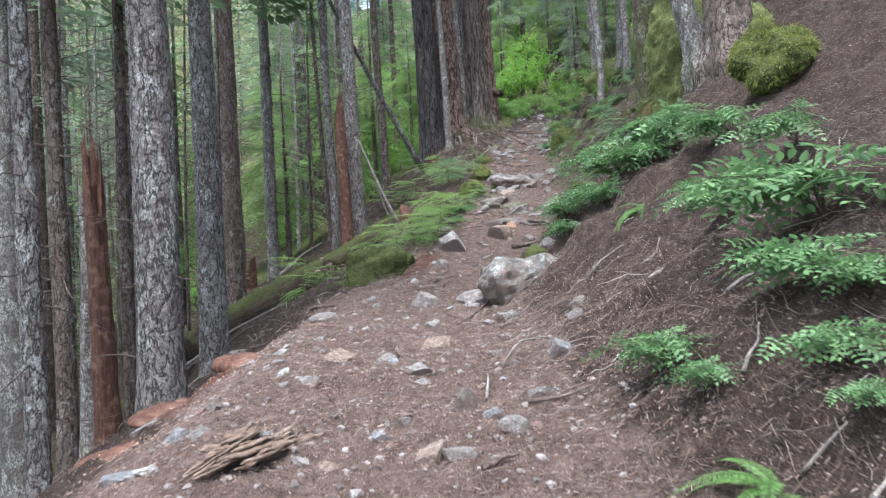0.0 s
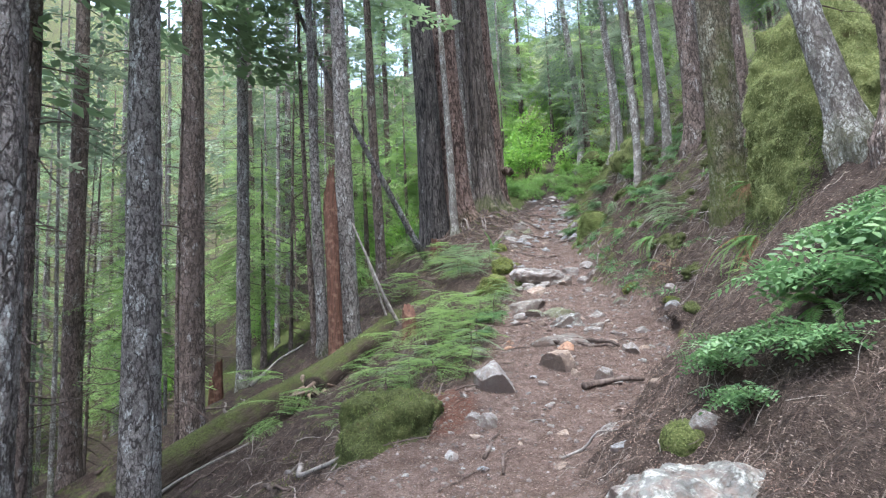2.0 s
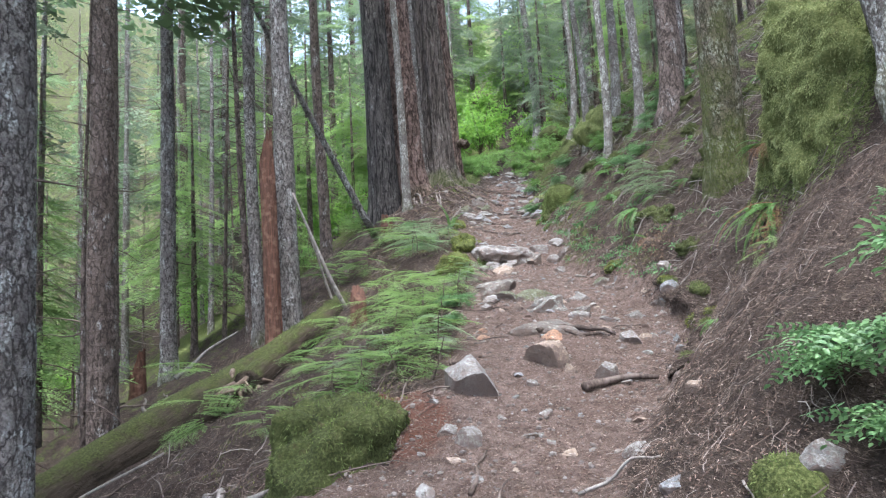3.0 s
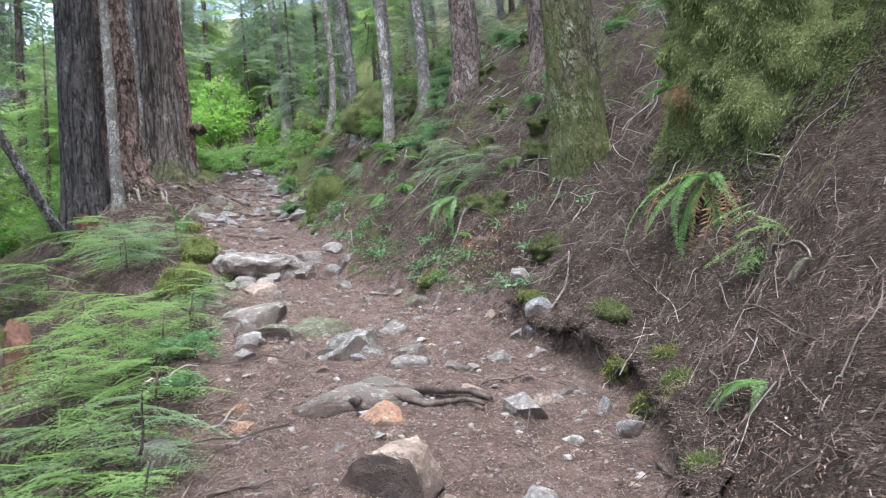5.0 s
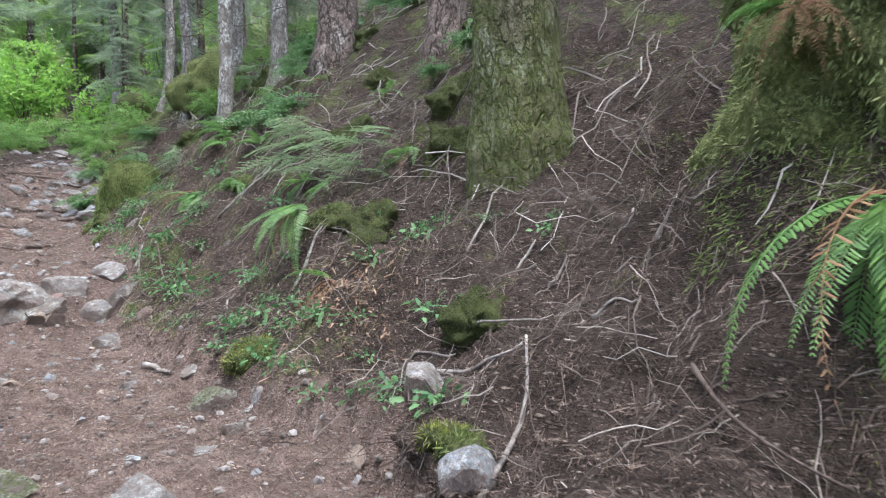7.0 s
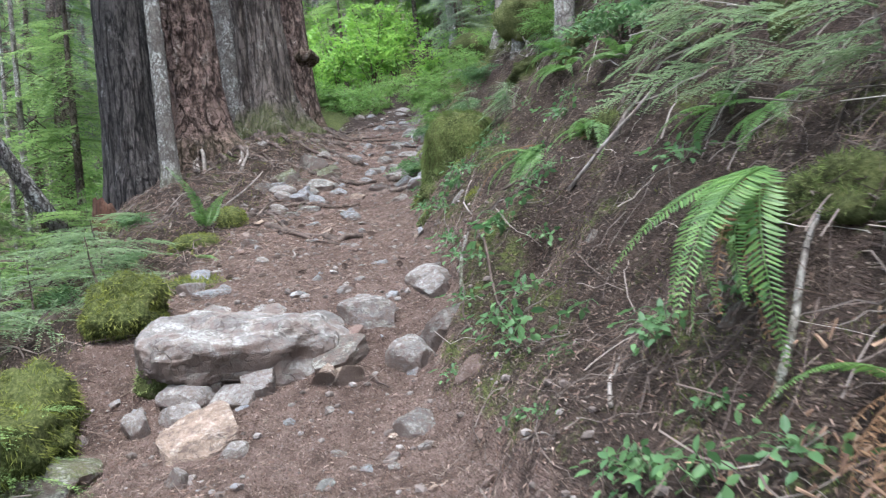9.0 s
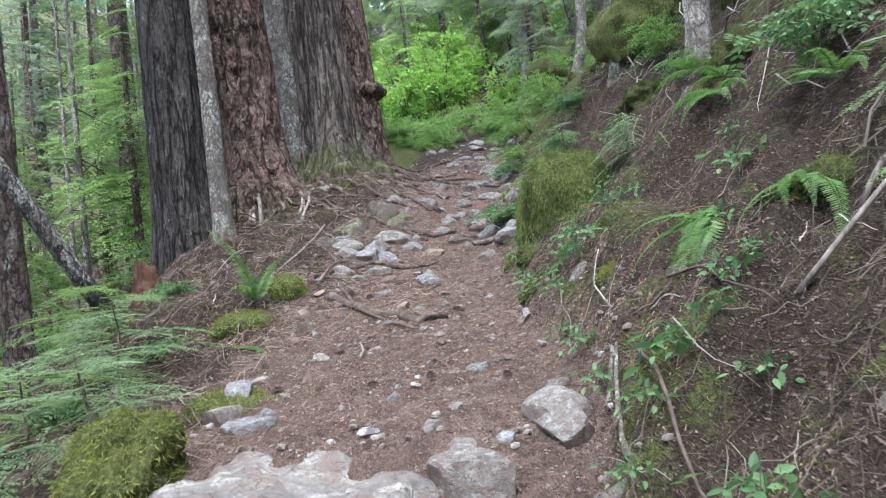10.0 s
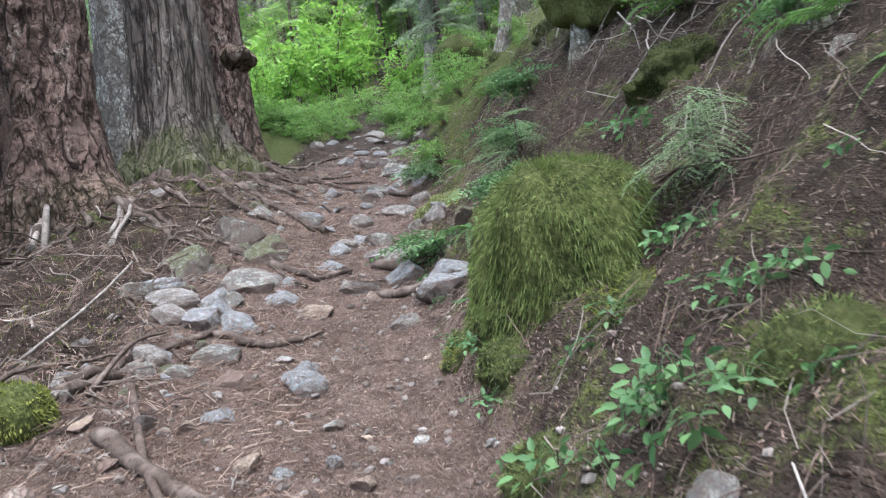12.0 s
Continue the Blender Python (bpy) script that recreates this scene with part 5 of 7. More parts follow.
mossy("moss_hummock", 4.00, 8.0, 3.76, (0.44, 0.44, 0.42), "bulging cushion of yellow-green moss overhanging the bank", 204, 6500, 0.06, True, low=-0.8, width=0.006, lump=0.2, cell=0.3, category="moss")
mossy("mossy_rock", 4.60, 23.45, 5.52, (0.42, 0.62, 0.74), "upright block draped in long green hanging moss", 205, 24000, 0.06, lump=0.08, low=-0.95, hang=1.8, flat=0.3, width=0.004, fine=(90, 110, 0.03))
mossy("mossy_rock", 5.05, 23.9, 5.85, (0.42, 0.6, 0.30), "mossy ledge behind the draped block", 206, 5000, 0.035, lump=0.25, cell=0.3, thread=STRAND_PALE)
mossy("moss_hummock", 1.66, 20.62, 4.50, (0.22, 0.24, 0.24), "round ball of bright green moss by the stone ledge", 207, 4000, 0.04, True, low=-0.8, lump=0.22, cell=0.16, width=0.004, category="moss")
mossy("moss_hummock", 1.30, 19.75, 3.82, (0.34, 0.50, 0.30), "low bank of bright hanging green moss", 208, 6000, 0.05, True, low=-0.8, lump=0.24, cell=0.2, width=0.004, category="moss", tilt=(0, -25))
mossy("moss_hummock", 2.05, 23.95, 5.42, (0.16, 0.17, 0.15), "small moss cushion on a stone", 209, 1500, 0.035, True, category="moss")
mossy("moss_hummock", 1.75, 23.45, 5.12, (0.30, 0.34, 0.16), "flat moss cushion at the trail's edge", 210, 1300, 0.035, True, category="moss")
mossy("moss_hummock", 1.95, 21.55, 4.58, (0.30, 0.34, 0.15), "low moss pad beside pale stones", 211, 1500, 0.05, True, category="moss")
mossy("mossy_rock", 6.80, 26.3, gz(6.80, 26.3) + 0.28, (0.60, 0.55, 0.58), "big mossy boulder on the slope above the trail", 212, 6000, 0.035, lump=0.22, cell=0.5, thread=STRAND_PALE)
mossy("mossy_rock", 4.95, 26.75, 6.40, (0.30, 0.45, 0.32), "mossy boulder at the trail's upper edge", 213, 4000, 0.03, lump=0.2, cell=0.3, thread=STRAND_PALE)
mossy("mossy_rock", 7.6, 34.2, 10.6, (0.50, 0.45, 0.45), "round mossy boulder far up the slope", 214, 500, 0.05, dark=True)
mossy("mossy_rock", 1.38, 9.15, 1.78, (0.18, 0.22, 0.17), "small stone capped with bright moss beside the trail", 215, 500, 0.025)
mossy("mossy_stump", -0.82, 12.15, 1.42, (0.52, 0.85, 0.72), "mossy rotten stump at the trail's lower edge with red crumbling wood", 218, 2200, 0.05, dark=True, flat=0.3, lump=0.18, cell=0.35, category="stump", low=0.2, fine=(80, 100, 0.05))


def heap(x, y, size, label, seed):
    rng = np.random.default_rng(seed)
    ob = new("rotten_wood", blob(rng, size, 0.13, 0.16, 70, 90, 0.15, 0.03).mesh("rotten_wood", ROT))
    ob.matrix_basis = pose(x, y, gz(x, y), 0, 0, rng.uniform(-15, 15))
    return tagged(ob, label, "dead wood", "crumbling red wood")


heap(-1.75, 6.75, (0.24, 0.46, 0.09), "heap of crumbling red rotten wood at the trail's edge", 1)
heap(-1.95, 5.6, (0.22, 0.5, 0.07), "low heap of crumbling red wood", 2)
heap(-1.95, 4.7, (0.2, 0.4, 0.06), "low heap of crumbling red wood", 3)


def log(name, p0, p1, r0, r1, label, seed, material=None, seg=28, amp=0.05, category="log"):
    rng = np.random.default_rng(seed)
    p0, p1 = Vector(p0), Vector(p1)
    ob = thing(name, Matrix.Translation(p0) @ (p1 - p0).to_track_quat("Z", "X").to_matrix().to_4x4(), label, category)
    length = (p1 - p0).length
    z = np.linspace(0, length, max(8, int(length / 0.08)))
    a = np.linspace(0, 2 * np.pi, seg, endpoint=False)
    zz, aa = np.meshgrid(z, a, indexing="ij")
    r = r0 + (r1 - r0) * zz / length
    p = np.column_stack(((np.cos(aa) * r).ravel(), (np.sin(aa) * r).ravel(), (zz * 0.35).ravel()))
    r = r * (1 + amp * 3 * rough(p + seed, 0.22, 3, 2).reshape(r.shape))
    v = np.stack((r * np.cos(aa), r * np.sin(aa), zz + 0.12 * r0 * rough(p + 9, 0.06, 1, 4).reshape(r.shape) * ((zz < 0.01) | (zz > length - 0.01))), -1).reshape(-1, 3)
    v, n = v + np.column_stack((0.05 * np.sin(v[:, 2] * 0.9), 0.04 * np.sin(v[:, 2] * 0.7 + 1), 0 * v[:, 2])), len(z)
    i, j = np.meshgrid(np.arange(n - 1), np.arange(seg), indexing="ij")
    k = (j + 1) % seg
    g = Geo()
    g.add(v, np.stack((i * seg + j, i * seg + k, (i + 1) * seg + k, (i + 1) * seg + j), -1).reshape(-1, 4))
    m = len(v)
    g.add(np.array((v[:seg].mean(0), v[-seg:].mean(0))))
    g.t.append(np.array([(m, (q + 1) % seg, q) for q in range(seg)] + [(m + 1, m - seg + q, m - seg + (q + 1) % seg) for q in range(seg)]))
    part("trunk", g, material or LOG, ob)
    v2 = np.array([ob.matrix_basis.to_3x3() @ Vector(c) for c in v])
    w = Geo().add(v2, g.q[0])
    f = strands(rng, w, 2200, 0.045, 0.0, 0.8, 0.006, 0.3)
    inv = np.array(ob.matrix_basis.to_3x3().inverted())
    f.v = [c @ inv.T for c in f.v]
    tagged(part("moss_fringe", f, STRAND, ob, "green moss growing along the log", False), kind="stuff")
    return ob


BIG_LOG = log("fallen_log", (-5.3, 16.0, 0.30), (-1.15, 20.75, 3.05), 0.40, 0.32, "long fallen log furred with green moss lying down the slope", 231)
log("fallen_log", (-2.42, 18.05, 2.02), (-0.75, 21.35, 3.45), 0.24, 0.28, "broken second log with a splintered orange end on the mossy one", 232)


def splinters(parent, at, count, length, seed, spread=0.12, material=None):
    rng = np.random.default_rng(seed)
    inv = parent.matrix_basis.inverted()
    for _ in range(count):
        p = np.array(at) + rng.normal(0, spread, 3)
        d = rng.normal(0, 1, 3) * (1, 0.6, 0.8) + (0, -0.5, -0.4)
        d = d / np.linalg.norm(d) * length * rng.uniform(0.5, 1.2)
        w = rng.uniform(0.02, 0.06)
        line = np.array((p, p + d * 0.5 + rng.normal(0, 0.01, 3), p + d))
        g = Geo()
        v, q, t = tube(line, (w, w * 0.9, w * 0.25), 5)
        v = np.array([inv @ Vector(c) for c in v])
        part("splinter", g.add(v, q, t), material or SPLINTER, parent)


splinters(BIG_LOG, (-2.40, 17.95, 2.04), 16, 0.42, 5, 0.14)


def broken_trunk(x, y, r0, height, label, seed, material, lean=(0, 0)):
    rng = np.random.default_rng(seed)
    ob = thing("broken_snag", pose(x, y, gz(x, y) - 0.1), label, "dead tree", "broken snags")
    g = trunk_geo(rng, r0, height, 36, height - 0.3, 0.08, (0.05, 0.9, 0.03), 0.3, 4, lean, 0, 0.5, 0.25)
    v = g.v[0]
    ang = np.arctan2(v[:, 1], v[:, 0])
    top = height * (0.72 + 0.22 * np.sin(ang + seed) + 0.10 * rough(np.column_stack((np.cos(ang) * 3, np.sin(ang) * 3, ang * 0 + seed)), 0.5, 2, 4))
    v[:, 2] = np.minimum(v[:, 2], top)
    g.v[1][0, 2] = height * 0.55
    part("trunk", g, material, ob)
    return ob


broken_trunk(-2.17, 20.35, 0.17, 4.9, "tall broken snag of bare orange-red wood", 3, ROT, (-0.03, 0))
broken_trunk(-4.85, 11.1, 0.175, 5.1, "broken snag with bare rust-red wood", 5, ROT, (-0.03, 0))
broken_trunk(-5.25, 11.3, 0.14, 4.6, "grey splintered stub beside the red snag", 9, BARK_PALE, (0.02, 0))
broken_trunk(-6.1, 25.2, 0.20, 1.5, "short rotten reddish stump", 8, ROT)
broken_trunk(0.35, 25.75, 0.16, 0.62, "low reddish stump beside the burnt cedar", 4, ROT)
broken_trunk(-0.55, 19.6, 0.13, 0.8, "small reddish broken stump among the boughs", 6, ROT)


def pole(p0, p1, r0, r1, label, seed, material, name="leaning_pole", bend=0.015, category="dead tree"):
    rng = np.random.default_rng(seed)
    p0 = np.asarray(p0, float)
    ob = new(name, Geo().add(*tube(bent(p0 * 0, np.asarray(p1) - p0, rng, bend, 14), np.linspace(r0, r1, 14), 10)).mesh(name, material))
    ob.matrix_basis = Matrix.Translation(p0)
    return tagged(ob, label, category)


pole((0.0, 25.5, 5.45), (-3.9, 22.6, 13.6), 0.10, 0.05, "long grey dead pole leaning across the trees", 241, BARK_GREY)
pole((-0.75, 20.6, 3.2), (-1.75, 20.2, 5.6), 0.05, 0.02, "thin pale dead stick leaning on the hemlock", 242, DEADWOOD)
pole((-1.0, 20.9, 3.3), (-1.5, 20.5, 4.9), 0.03, 0.012, "thin grey leaning stick by the log", 243, DEADWOOD)


rng_q = np.random.default_rng(29)
POLES = [tree("bare_pole", -9.0 - k_, 15.0 + 2 * k_, r_, h_, m_, "thin bare dead pole in the crowded forest", 140 + k_, (-0.012 * k_, 0.01), None, None, (0.6, h_ * 0.7, 60), "dead tree", "bare poles", 14, (0.06, 0.3, 0.006), 8.0, 0.35, 0.2, 4, twig_reach=1.3) for k_, (r_, h_, m_) in enumerate(((0.07, 15, BARK_PALE), (0.10, 18, BARK_GREY), (0.055, 12, BARK_BROWN)))]
for x_, y_, k_, s_, turn_ in scatter(rng_q, 46, (-17, -3.2, 12, 38), 0.9, 2.6):
    copy_thing(POLES[k_ % 3], place(x_, y_, gz(x_, y_) - 0.05, 0, 0, turn_, s_))

rng_p = np.random.default_rng(19)
for _ in range(11):
    x_, y_ = rng_p.uniform(-8.5, -2.6), rng_p.uniform(13.5, 24)
    a_, l_ = rng_p.uniform(0, 6.283), rng_p.uniform(1.2, 3.2)
    x2_, y2_ = x_ + l_ * math.cos(a_), y_ + l_ * math.sin(a_)
    if x2_ < -2.3:
        pole((x_, y_, gz(x_, y_) + 0.06), (x2_, y2_, gz(x2_, y2_) + 0.15), rng_p.uniform(0.03, 0.07), 0.015, "dead grey branch fallen on the slope", 260, DEADWOOD if rng_p.random() < 0.5 else TWIG, "fallen_branch", 0.04, "branch")


def plank():
    """Crumbling slab of wood at the trail's edge, split into splinters along its grain."""
    ob = thing("rotten_slab", pose(-0.90, 3.66, gz(-0.90, 3.66) + 0.03, 6, -4, 64), "flat slab of splintered tan rotten wood on the trail", "dead wood")
    rng = np.random.default_rng(4)
    for i in range(34):
        half, ln = rng.uniform(0.010, 0.034), rng.uniform(0.22, 0.75)
        x, y = rng.normal(0, 0.07), rng.uniform(-0.15, 0.15)
        z = rng.uniform(-0.02, 0.045) * (1.2 - abs(y) * 3)
        n = 9
        s = np.linspace(-0.5, 0.5, n)
        line = np.column_stack((s * ln, 0.008 * rng.normal(0, 1, n), 0.006 * rng.normal(0, 1, n)))
        v, q, t = tube(line, half * np.interp(s, (-0.5, -0.3, 0.3, 0.5), (0.35, 1, 0.9, 0.15)) * rng.uniform(0.8, 1.15, n), 5)
        v[:, 2] *= 0.45
        part("splinter", Geo().add(v, q, t), SPLINTER, ob, at=pose(x, y, z, rng.normal(0, 14), rng.normal(0, 4), rng.normal(0, 6)))


plank()

# ---- big flat stones that shape the trail ----
ledge = new("stone_ledge", blob(np.random.default_rng(14), (0.60, 0.56, 0.19), 0.20, 0.32, 80, 120, 0.50, 0.014).mesh("stone_ledge", ROCK["g"], False))
ledge.matrix_basis = pose(2.34, 20.40, 4.19, 9, 5, 10)
mossy("moss_hummock", 2.00, 20.02, 4.10, (0.20, 0.10, 0.13), "thin dark moss on the ledge's front face", 223, 1500, 0.04, dark=True, lump=0.3, cell=0.15, category="moss")
tagged(ledge, "broad pale stone ledge stepping up across the trail", "boulder", "stones on the trail")
stone(2.95, 20.02, 0.36, 0.10, "s", 0.3, 12, 5, "stone", "dark stone wedged under the ledge")
stone(1.45, 19.35, 0.70, 0.22, "m", 0.5, 10, 8, "boulder", "mossy dark boulder at the ledge's lower end")
boulder = new("boulder", blob(np.random.default_rng(15), (0.46, 0.34, 0.26), 0.22, 0.30, flat=0.3).mesh("boulder", ROCK["l"], False))
boulder.matrix_basis = place(1.02, 8.2, gz(1.02, 8.2) + 0.04, 4, -12, 14)
tagged(boulder, "pale lichened boulder with moss strips beside the trail", "boulder", "stones on the trail")
stone(0.55, 8.55, 0.50, 0.16, "w", 0.35, -8, 6)
stone(1.62, 14.55, 0.92, 0.16, "slab_s", 0.45, 6, 10, "stone_slab", "long dark slab set on edge across the trail")
stone(2.02, 15.55, 0.55, 0.22, "l", 0.5, 20, 8, "boulder", "white lichened boulder in the middle of the trail")
stone(3.62, 15.25, 0.22, 0.16, "b", 0.2)


ROUNDED = [blob(np.random.default_rng(70 + k), (0.5, 0.42, 0.36), 0.24, 0.22, 44, 64, 0.1).mesh("mossy_rock", MOSS_DARK) for k in range(4)]


def bank_rock(x, y, w, k, label="lumpy mossy rock half buried in the bank"):
    ob = new("mossy_rock", ROUNDED[k % 4])
    ob.matrix_basis = Matrix.Translation((x, y, gz(x, y))) @ slope_turn(x, y, w) @ place(0, 0, -0.14 * w, 0, 0, k * 67, w)
    return tagged(ob, label, "mossy rock", "mossy rocks")


bank_rock(4.52, 17.25, 0.46, 1, "dark mossy rock in the bank beside the sword fern")
bank_rock(5.25, 17.15, 0.65, 2, "big mossy boulder in the upper bank")
bank_rock(4.25, 15.9, 0.4, 3)


for k_ in range(15):
    rng_m = np.random.default_rng(640 + k_)
    y_ = rng_m.uniform(17.0, 27.0)
    x_ = float(along(np.array([y_]), 2)[0]) + 0.10 + 1.1 * rng_m.random() ** 1.5
    w_ = rng_m.uniform(0.08, 0.18)
    mossy("moss_hummock", x_, y_, gz(x_, y_) - 0.02, (w_, w_ * 1.4, w_ * 0.6), "uneven cushion of green moss on the bank", 660 + k_, 900, 0.04, k_ % 3 == 0, lump=0.28, cell=0.14, dark=True, low=-0.8, width=0.004, tilt=(0, -30), category="moss", fine=(22, 30, 0.018))

# ---- roots over the trail ----
def root(points, r0, r1, seed, label="bare brown root crossing the trail", lift=0.02):
    rng = np.random.default_rng(seed)
    pts = np.array(points, float)
    s = np.linspace(0, len(pts) - 1, len(pts) * 6)
    x, y = np.interp(s, range(len(pts)), pts[:, 0]), np.interp(s, range(len(pts)), pts[:, 1])
    x, y = x + 0.04 * rough(np.column_stack((s, s * 0, s * 0 + seed)), 0.8, 2, 1), y + 0.04 * rough(np.column_stack((s, s * 0 + 5, s * 0 + seed)), 0.8, 2, 1)
    z = ground(x, y) + lift + 0.02 * rough(np.column_stack((s, s * 0 + 9, s * 0)), 0.9, 2, 2)
    r = np.linspace(r0, r1, len(s)) * (1 + 0.2 * rough(np.column_stack((s * 3, s * 0, s * 0 + seed)), 1, 1, 3))
    o = np.array((x[0], y[0], z[0]))
    v, q, t = tube(np.column_stack((x, y, z)) - o, r, 10)
    v = v + 0.55 * r0 * np.column_stack([rough(v, 0.05, 3, k + seed % 5) for k in range(3)])
    ob = new("root", Geo().add(v, q, t).mesh("root", ROOT))
    ob.matrix_basis = Matrix.Translation(o)
    return tagged(ob, label, "root", "roots on the trail")


root([(2.45, 23.75), (2.75, 23.3), (3.1, 22.85), (3.35, 22.75)], 0.045, 0.02, 1, "thick bent root lying across the trail")
root([(2.2, 24.3), (2.5, 24.7), (2.45, 25.2)], 0.04, 0.02, 2)
root([(2.15, 24.1), (2.42, 24.5), (2.75, 24.9), (2.9, 25.0)], 0.035, 0.015, 3)
root([(2.9, 25.0), (3.2, 24.75), (3.55, 24.9)], 0.03, 0.012, 4)
root([(1.50, 14.30), (1.68, 14.46), (1.95, 14.50), (2.20, 14.36), (2.38, 14.08)], 0.040, 0.022, 61, "dark gnarled root arching over an orange stone", 0.05)
root([(1.72, 14.47), (1.92, 14.34), (2.15, 14.22), (2.30, 14.02)], 0.030, 0.014, 62, "dark gnarled root arching over an orange stone", 0.03)
root([(1.58, 14.40), (1.62, 14.20), (1.56, 14.02)], 0.026, 0.010, 63, "dark root end reaching down the step", 0.02)
root([(1.9, 11.8), (2.4, 12.3), (2.6, 12.9)], 0.025, 0.012, 7, "dark root along the foot of the bank")


EDGE_LITTER = Geo()


def bank_edge(y0=12.2, y1=15.7):
    """A lip of matted litter and rootlets that overhangs the cut foot of the bank."""
    ys = np.arange(y0, y1, 0.03)
    wob2 = 0.14 * rough(np.column_stack((ys * 0 + 9, ys, ys * 0)), 0.8, 2, 8)
    edge = along(ys, 2) + wob2
    out = 0.13 * rough(np.column_stack((ys, ys * 0, ys * 0 + 4)), 0.30, 3, 3)
    ends = np.clip(np.minimum(ys - y0, y1 - ys) / 0.9, 0, 1) * (0.7 + 0.5 * rough(np.column_stack((ys, ys * 0 + 7, ys * 0)), 0.5, 2, 9))
    rows = []
    for off, dz in ((0.75, -0.02), (0.55, 0.015), (0.38, 0.03), (0.24, 0.03), (0.12, 0.02), (0.04, -0.01), (0.00, -0.05), (0.02, -0.085), (0.10, -0.10), (0.24, -0.12), (0.40, -0.20)):
        reach = off - (0.02 + out) * (off < 0.3) * ends
        x = edge + np.maximum(reach, -0.12)
        rest = ground(edge + max(off, 0.26), ys)
        low = min(off, 0.26) - 0.26
        rows.append(np.column_stack((x, ys, rest + 0.25 * low + dz - 0.05 * (1 - np.clip(ends, 0, 1)))))
    v = np.stack(rows, 1)
    flat = v.reshape(-1, 3)
    flat = flat + np.column_stack([0.055 * rough(flat, 0.14, 3, 30 + k) for k in range(3)])
    n, m = len(ys), len(rows)
    i, j = np.meshgrid(np.arange(n - 1), np.arange(m - 1), indexing="ij")
    g = Geo().add(flat, np.stack((i * m + j, i * m + j + 1, (i + 1) * m + j + 1, (i + 1) * m + j), -1).reshape(-1, 4))
    tagged(new("bank_edge", g.mesh("bank_edge", FLOOR)), "overhanging edge of matted needles and rootlets along the bank", "bank", kind="structure")
    rng = np.random.default_rng(52)
    h = Geo()
    lip = flat.reshape(n, m, 3)[:, 6]
    for _ in range(210):
        p = lip[int(n * np.clip(0.5 + 0.45 * math.sin(rng.uniform(0, 40)), 0, 0.999))] + rng.normal(0, 0.05, 3) + (0.03, 0, 0.03)
        ln = rng.uniform(0.05, 0.34)
        q = p + (rng.normal(-0.04, 0.08), rng.normal(0, 0.14), -ln)
        h.add(*tube(bent(p, q, rng, 0.20, 7), np.linspace(rng.uniform(0.0012, 0.0045), 0.0008, 7), 3, False)[:2])
    k = 9000
    row = flat.reshape(n, m, 3)[rng.integers(0, n, k), rng.integers(1, 6, k)] + rng.normal(0, 0.04, (k, 3)) * (1, 1, 0.25)
    d = rng.normal(0, 1, (k, 3)) * (1, 1, 0.45)
    d /= np.linalg.norm(d, axis=1)[:, None]
    w = np.cross(d, rng.normal(0, 1, (k, 3)))
    w /= np.linalg.norm(w, axis=1)[:, None]
    EDGE_LITTER.add(*leaf_quads(row + (0, 0, 0.012), d, w, rng.uniform(0.02, 0.085, k), rng.uniform(0.002, 0.005, k)))
    tagged(new("rootlet_fringe", h.mesh("rootlet_fringe", ROOT)), "thin bare rootlets hanging from the undercut bank", "root", kind="stuff")


bank_edge()
rng_e = np.random.default_rng(58)
for k_ in range(9):
    y_ = rng_e.uniform(12.4, 15.6)
    x_ = float(along(np.array([y_]), 2)[0]) + rng_e.uniform(-0.02, 0.22)
    w_ = rng_e.uniform(0.07, 0.14)
    mossy("moss_hummock", x_, y_, gz(x_, y_) + 0.02, (w_, w_ * 1.3, w_ * 0.7), "small tuft of pale moss on the bank's edge", 500 + k_, 500, 0.05, k_ % 2 == 0, lump=0.25, cell=0.1, dark=True, low=-0.9, width=0.005, category="moss", fine=(16, 22, 0.012))
root([(2.75, 29.2), (3.1, 28.4), (3.5, 27.6), (3.85, 27.0)], 0.07, 0.03, 8, "mossy root running down from the great cedar")
root([(2.9, 29.3), (3.3, 28.9), (3.7, 28.6)], 0.06, 0.03, 9, "root spreading from the great cedar")
root([(2.3, 29.0), (2.2, 28.3), (2.6, 27.7)], 0.05, 0.02, 10, "thin root looping before the cedar")
root([(2.6, 28.9), (2.65, 28.3), (3.0, 27.6), (3.4, 27.2)], 0.05, 0.02, 11, "root spreading from the great cedar")
root([(1.2, 24.9), (1.7, 24.5), (2.1, 24.2)], 0.035, 0.02, 12)
root([(1.3, 24.5), (1.8, 24.05), (2.15, 23.85)], 0.03, 0.015, 13)
root([(3.3, 26.2), (3.6, 25.8), (3.9, 25.9)], 0.035, 0.02, 14)
root([(3.0, 26.6), (3.3, 26.3), (3.5, 25.6)], 0.03, 0.012, 15)
root([(4.0, 25.4), (4.3, 25.2), (4.5, 25.0)], 0.04, 0.03, 16)
root([(4.1, 26.0), (4.4, 25.7), (4.75, 25.5)], 0.05, 0.03, 17)

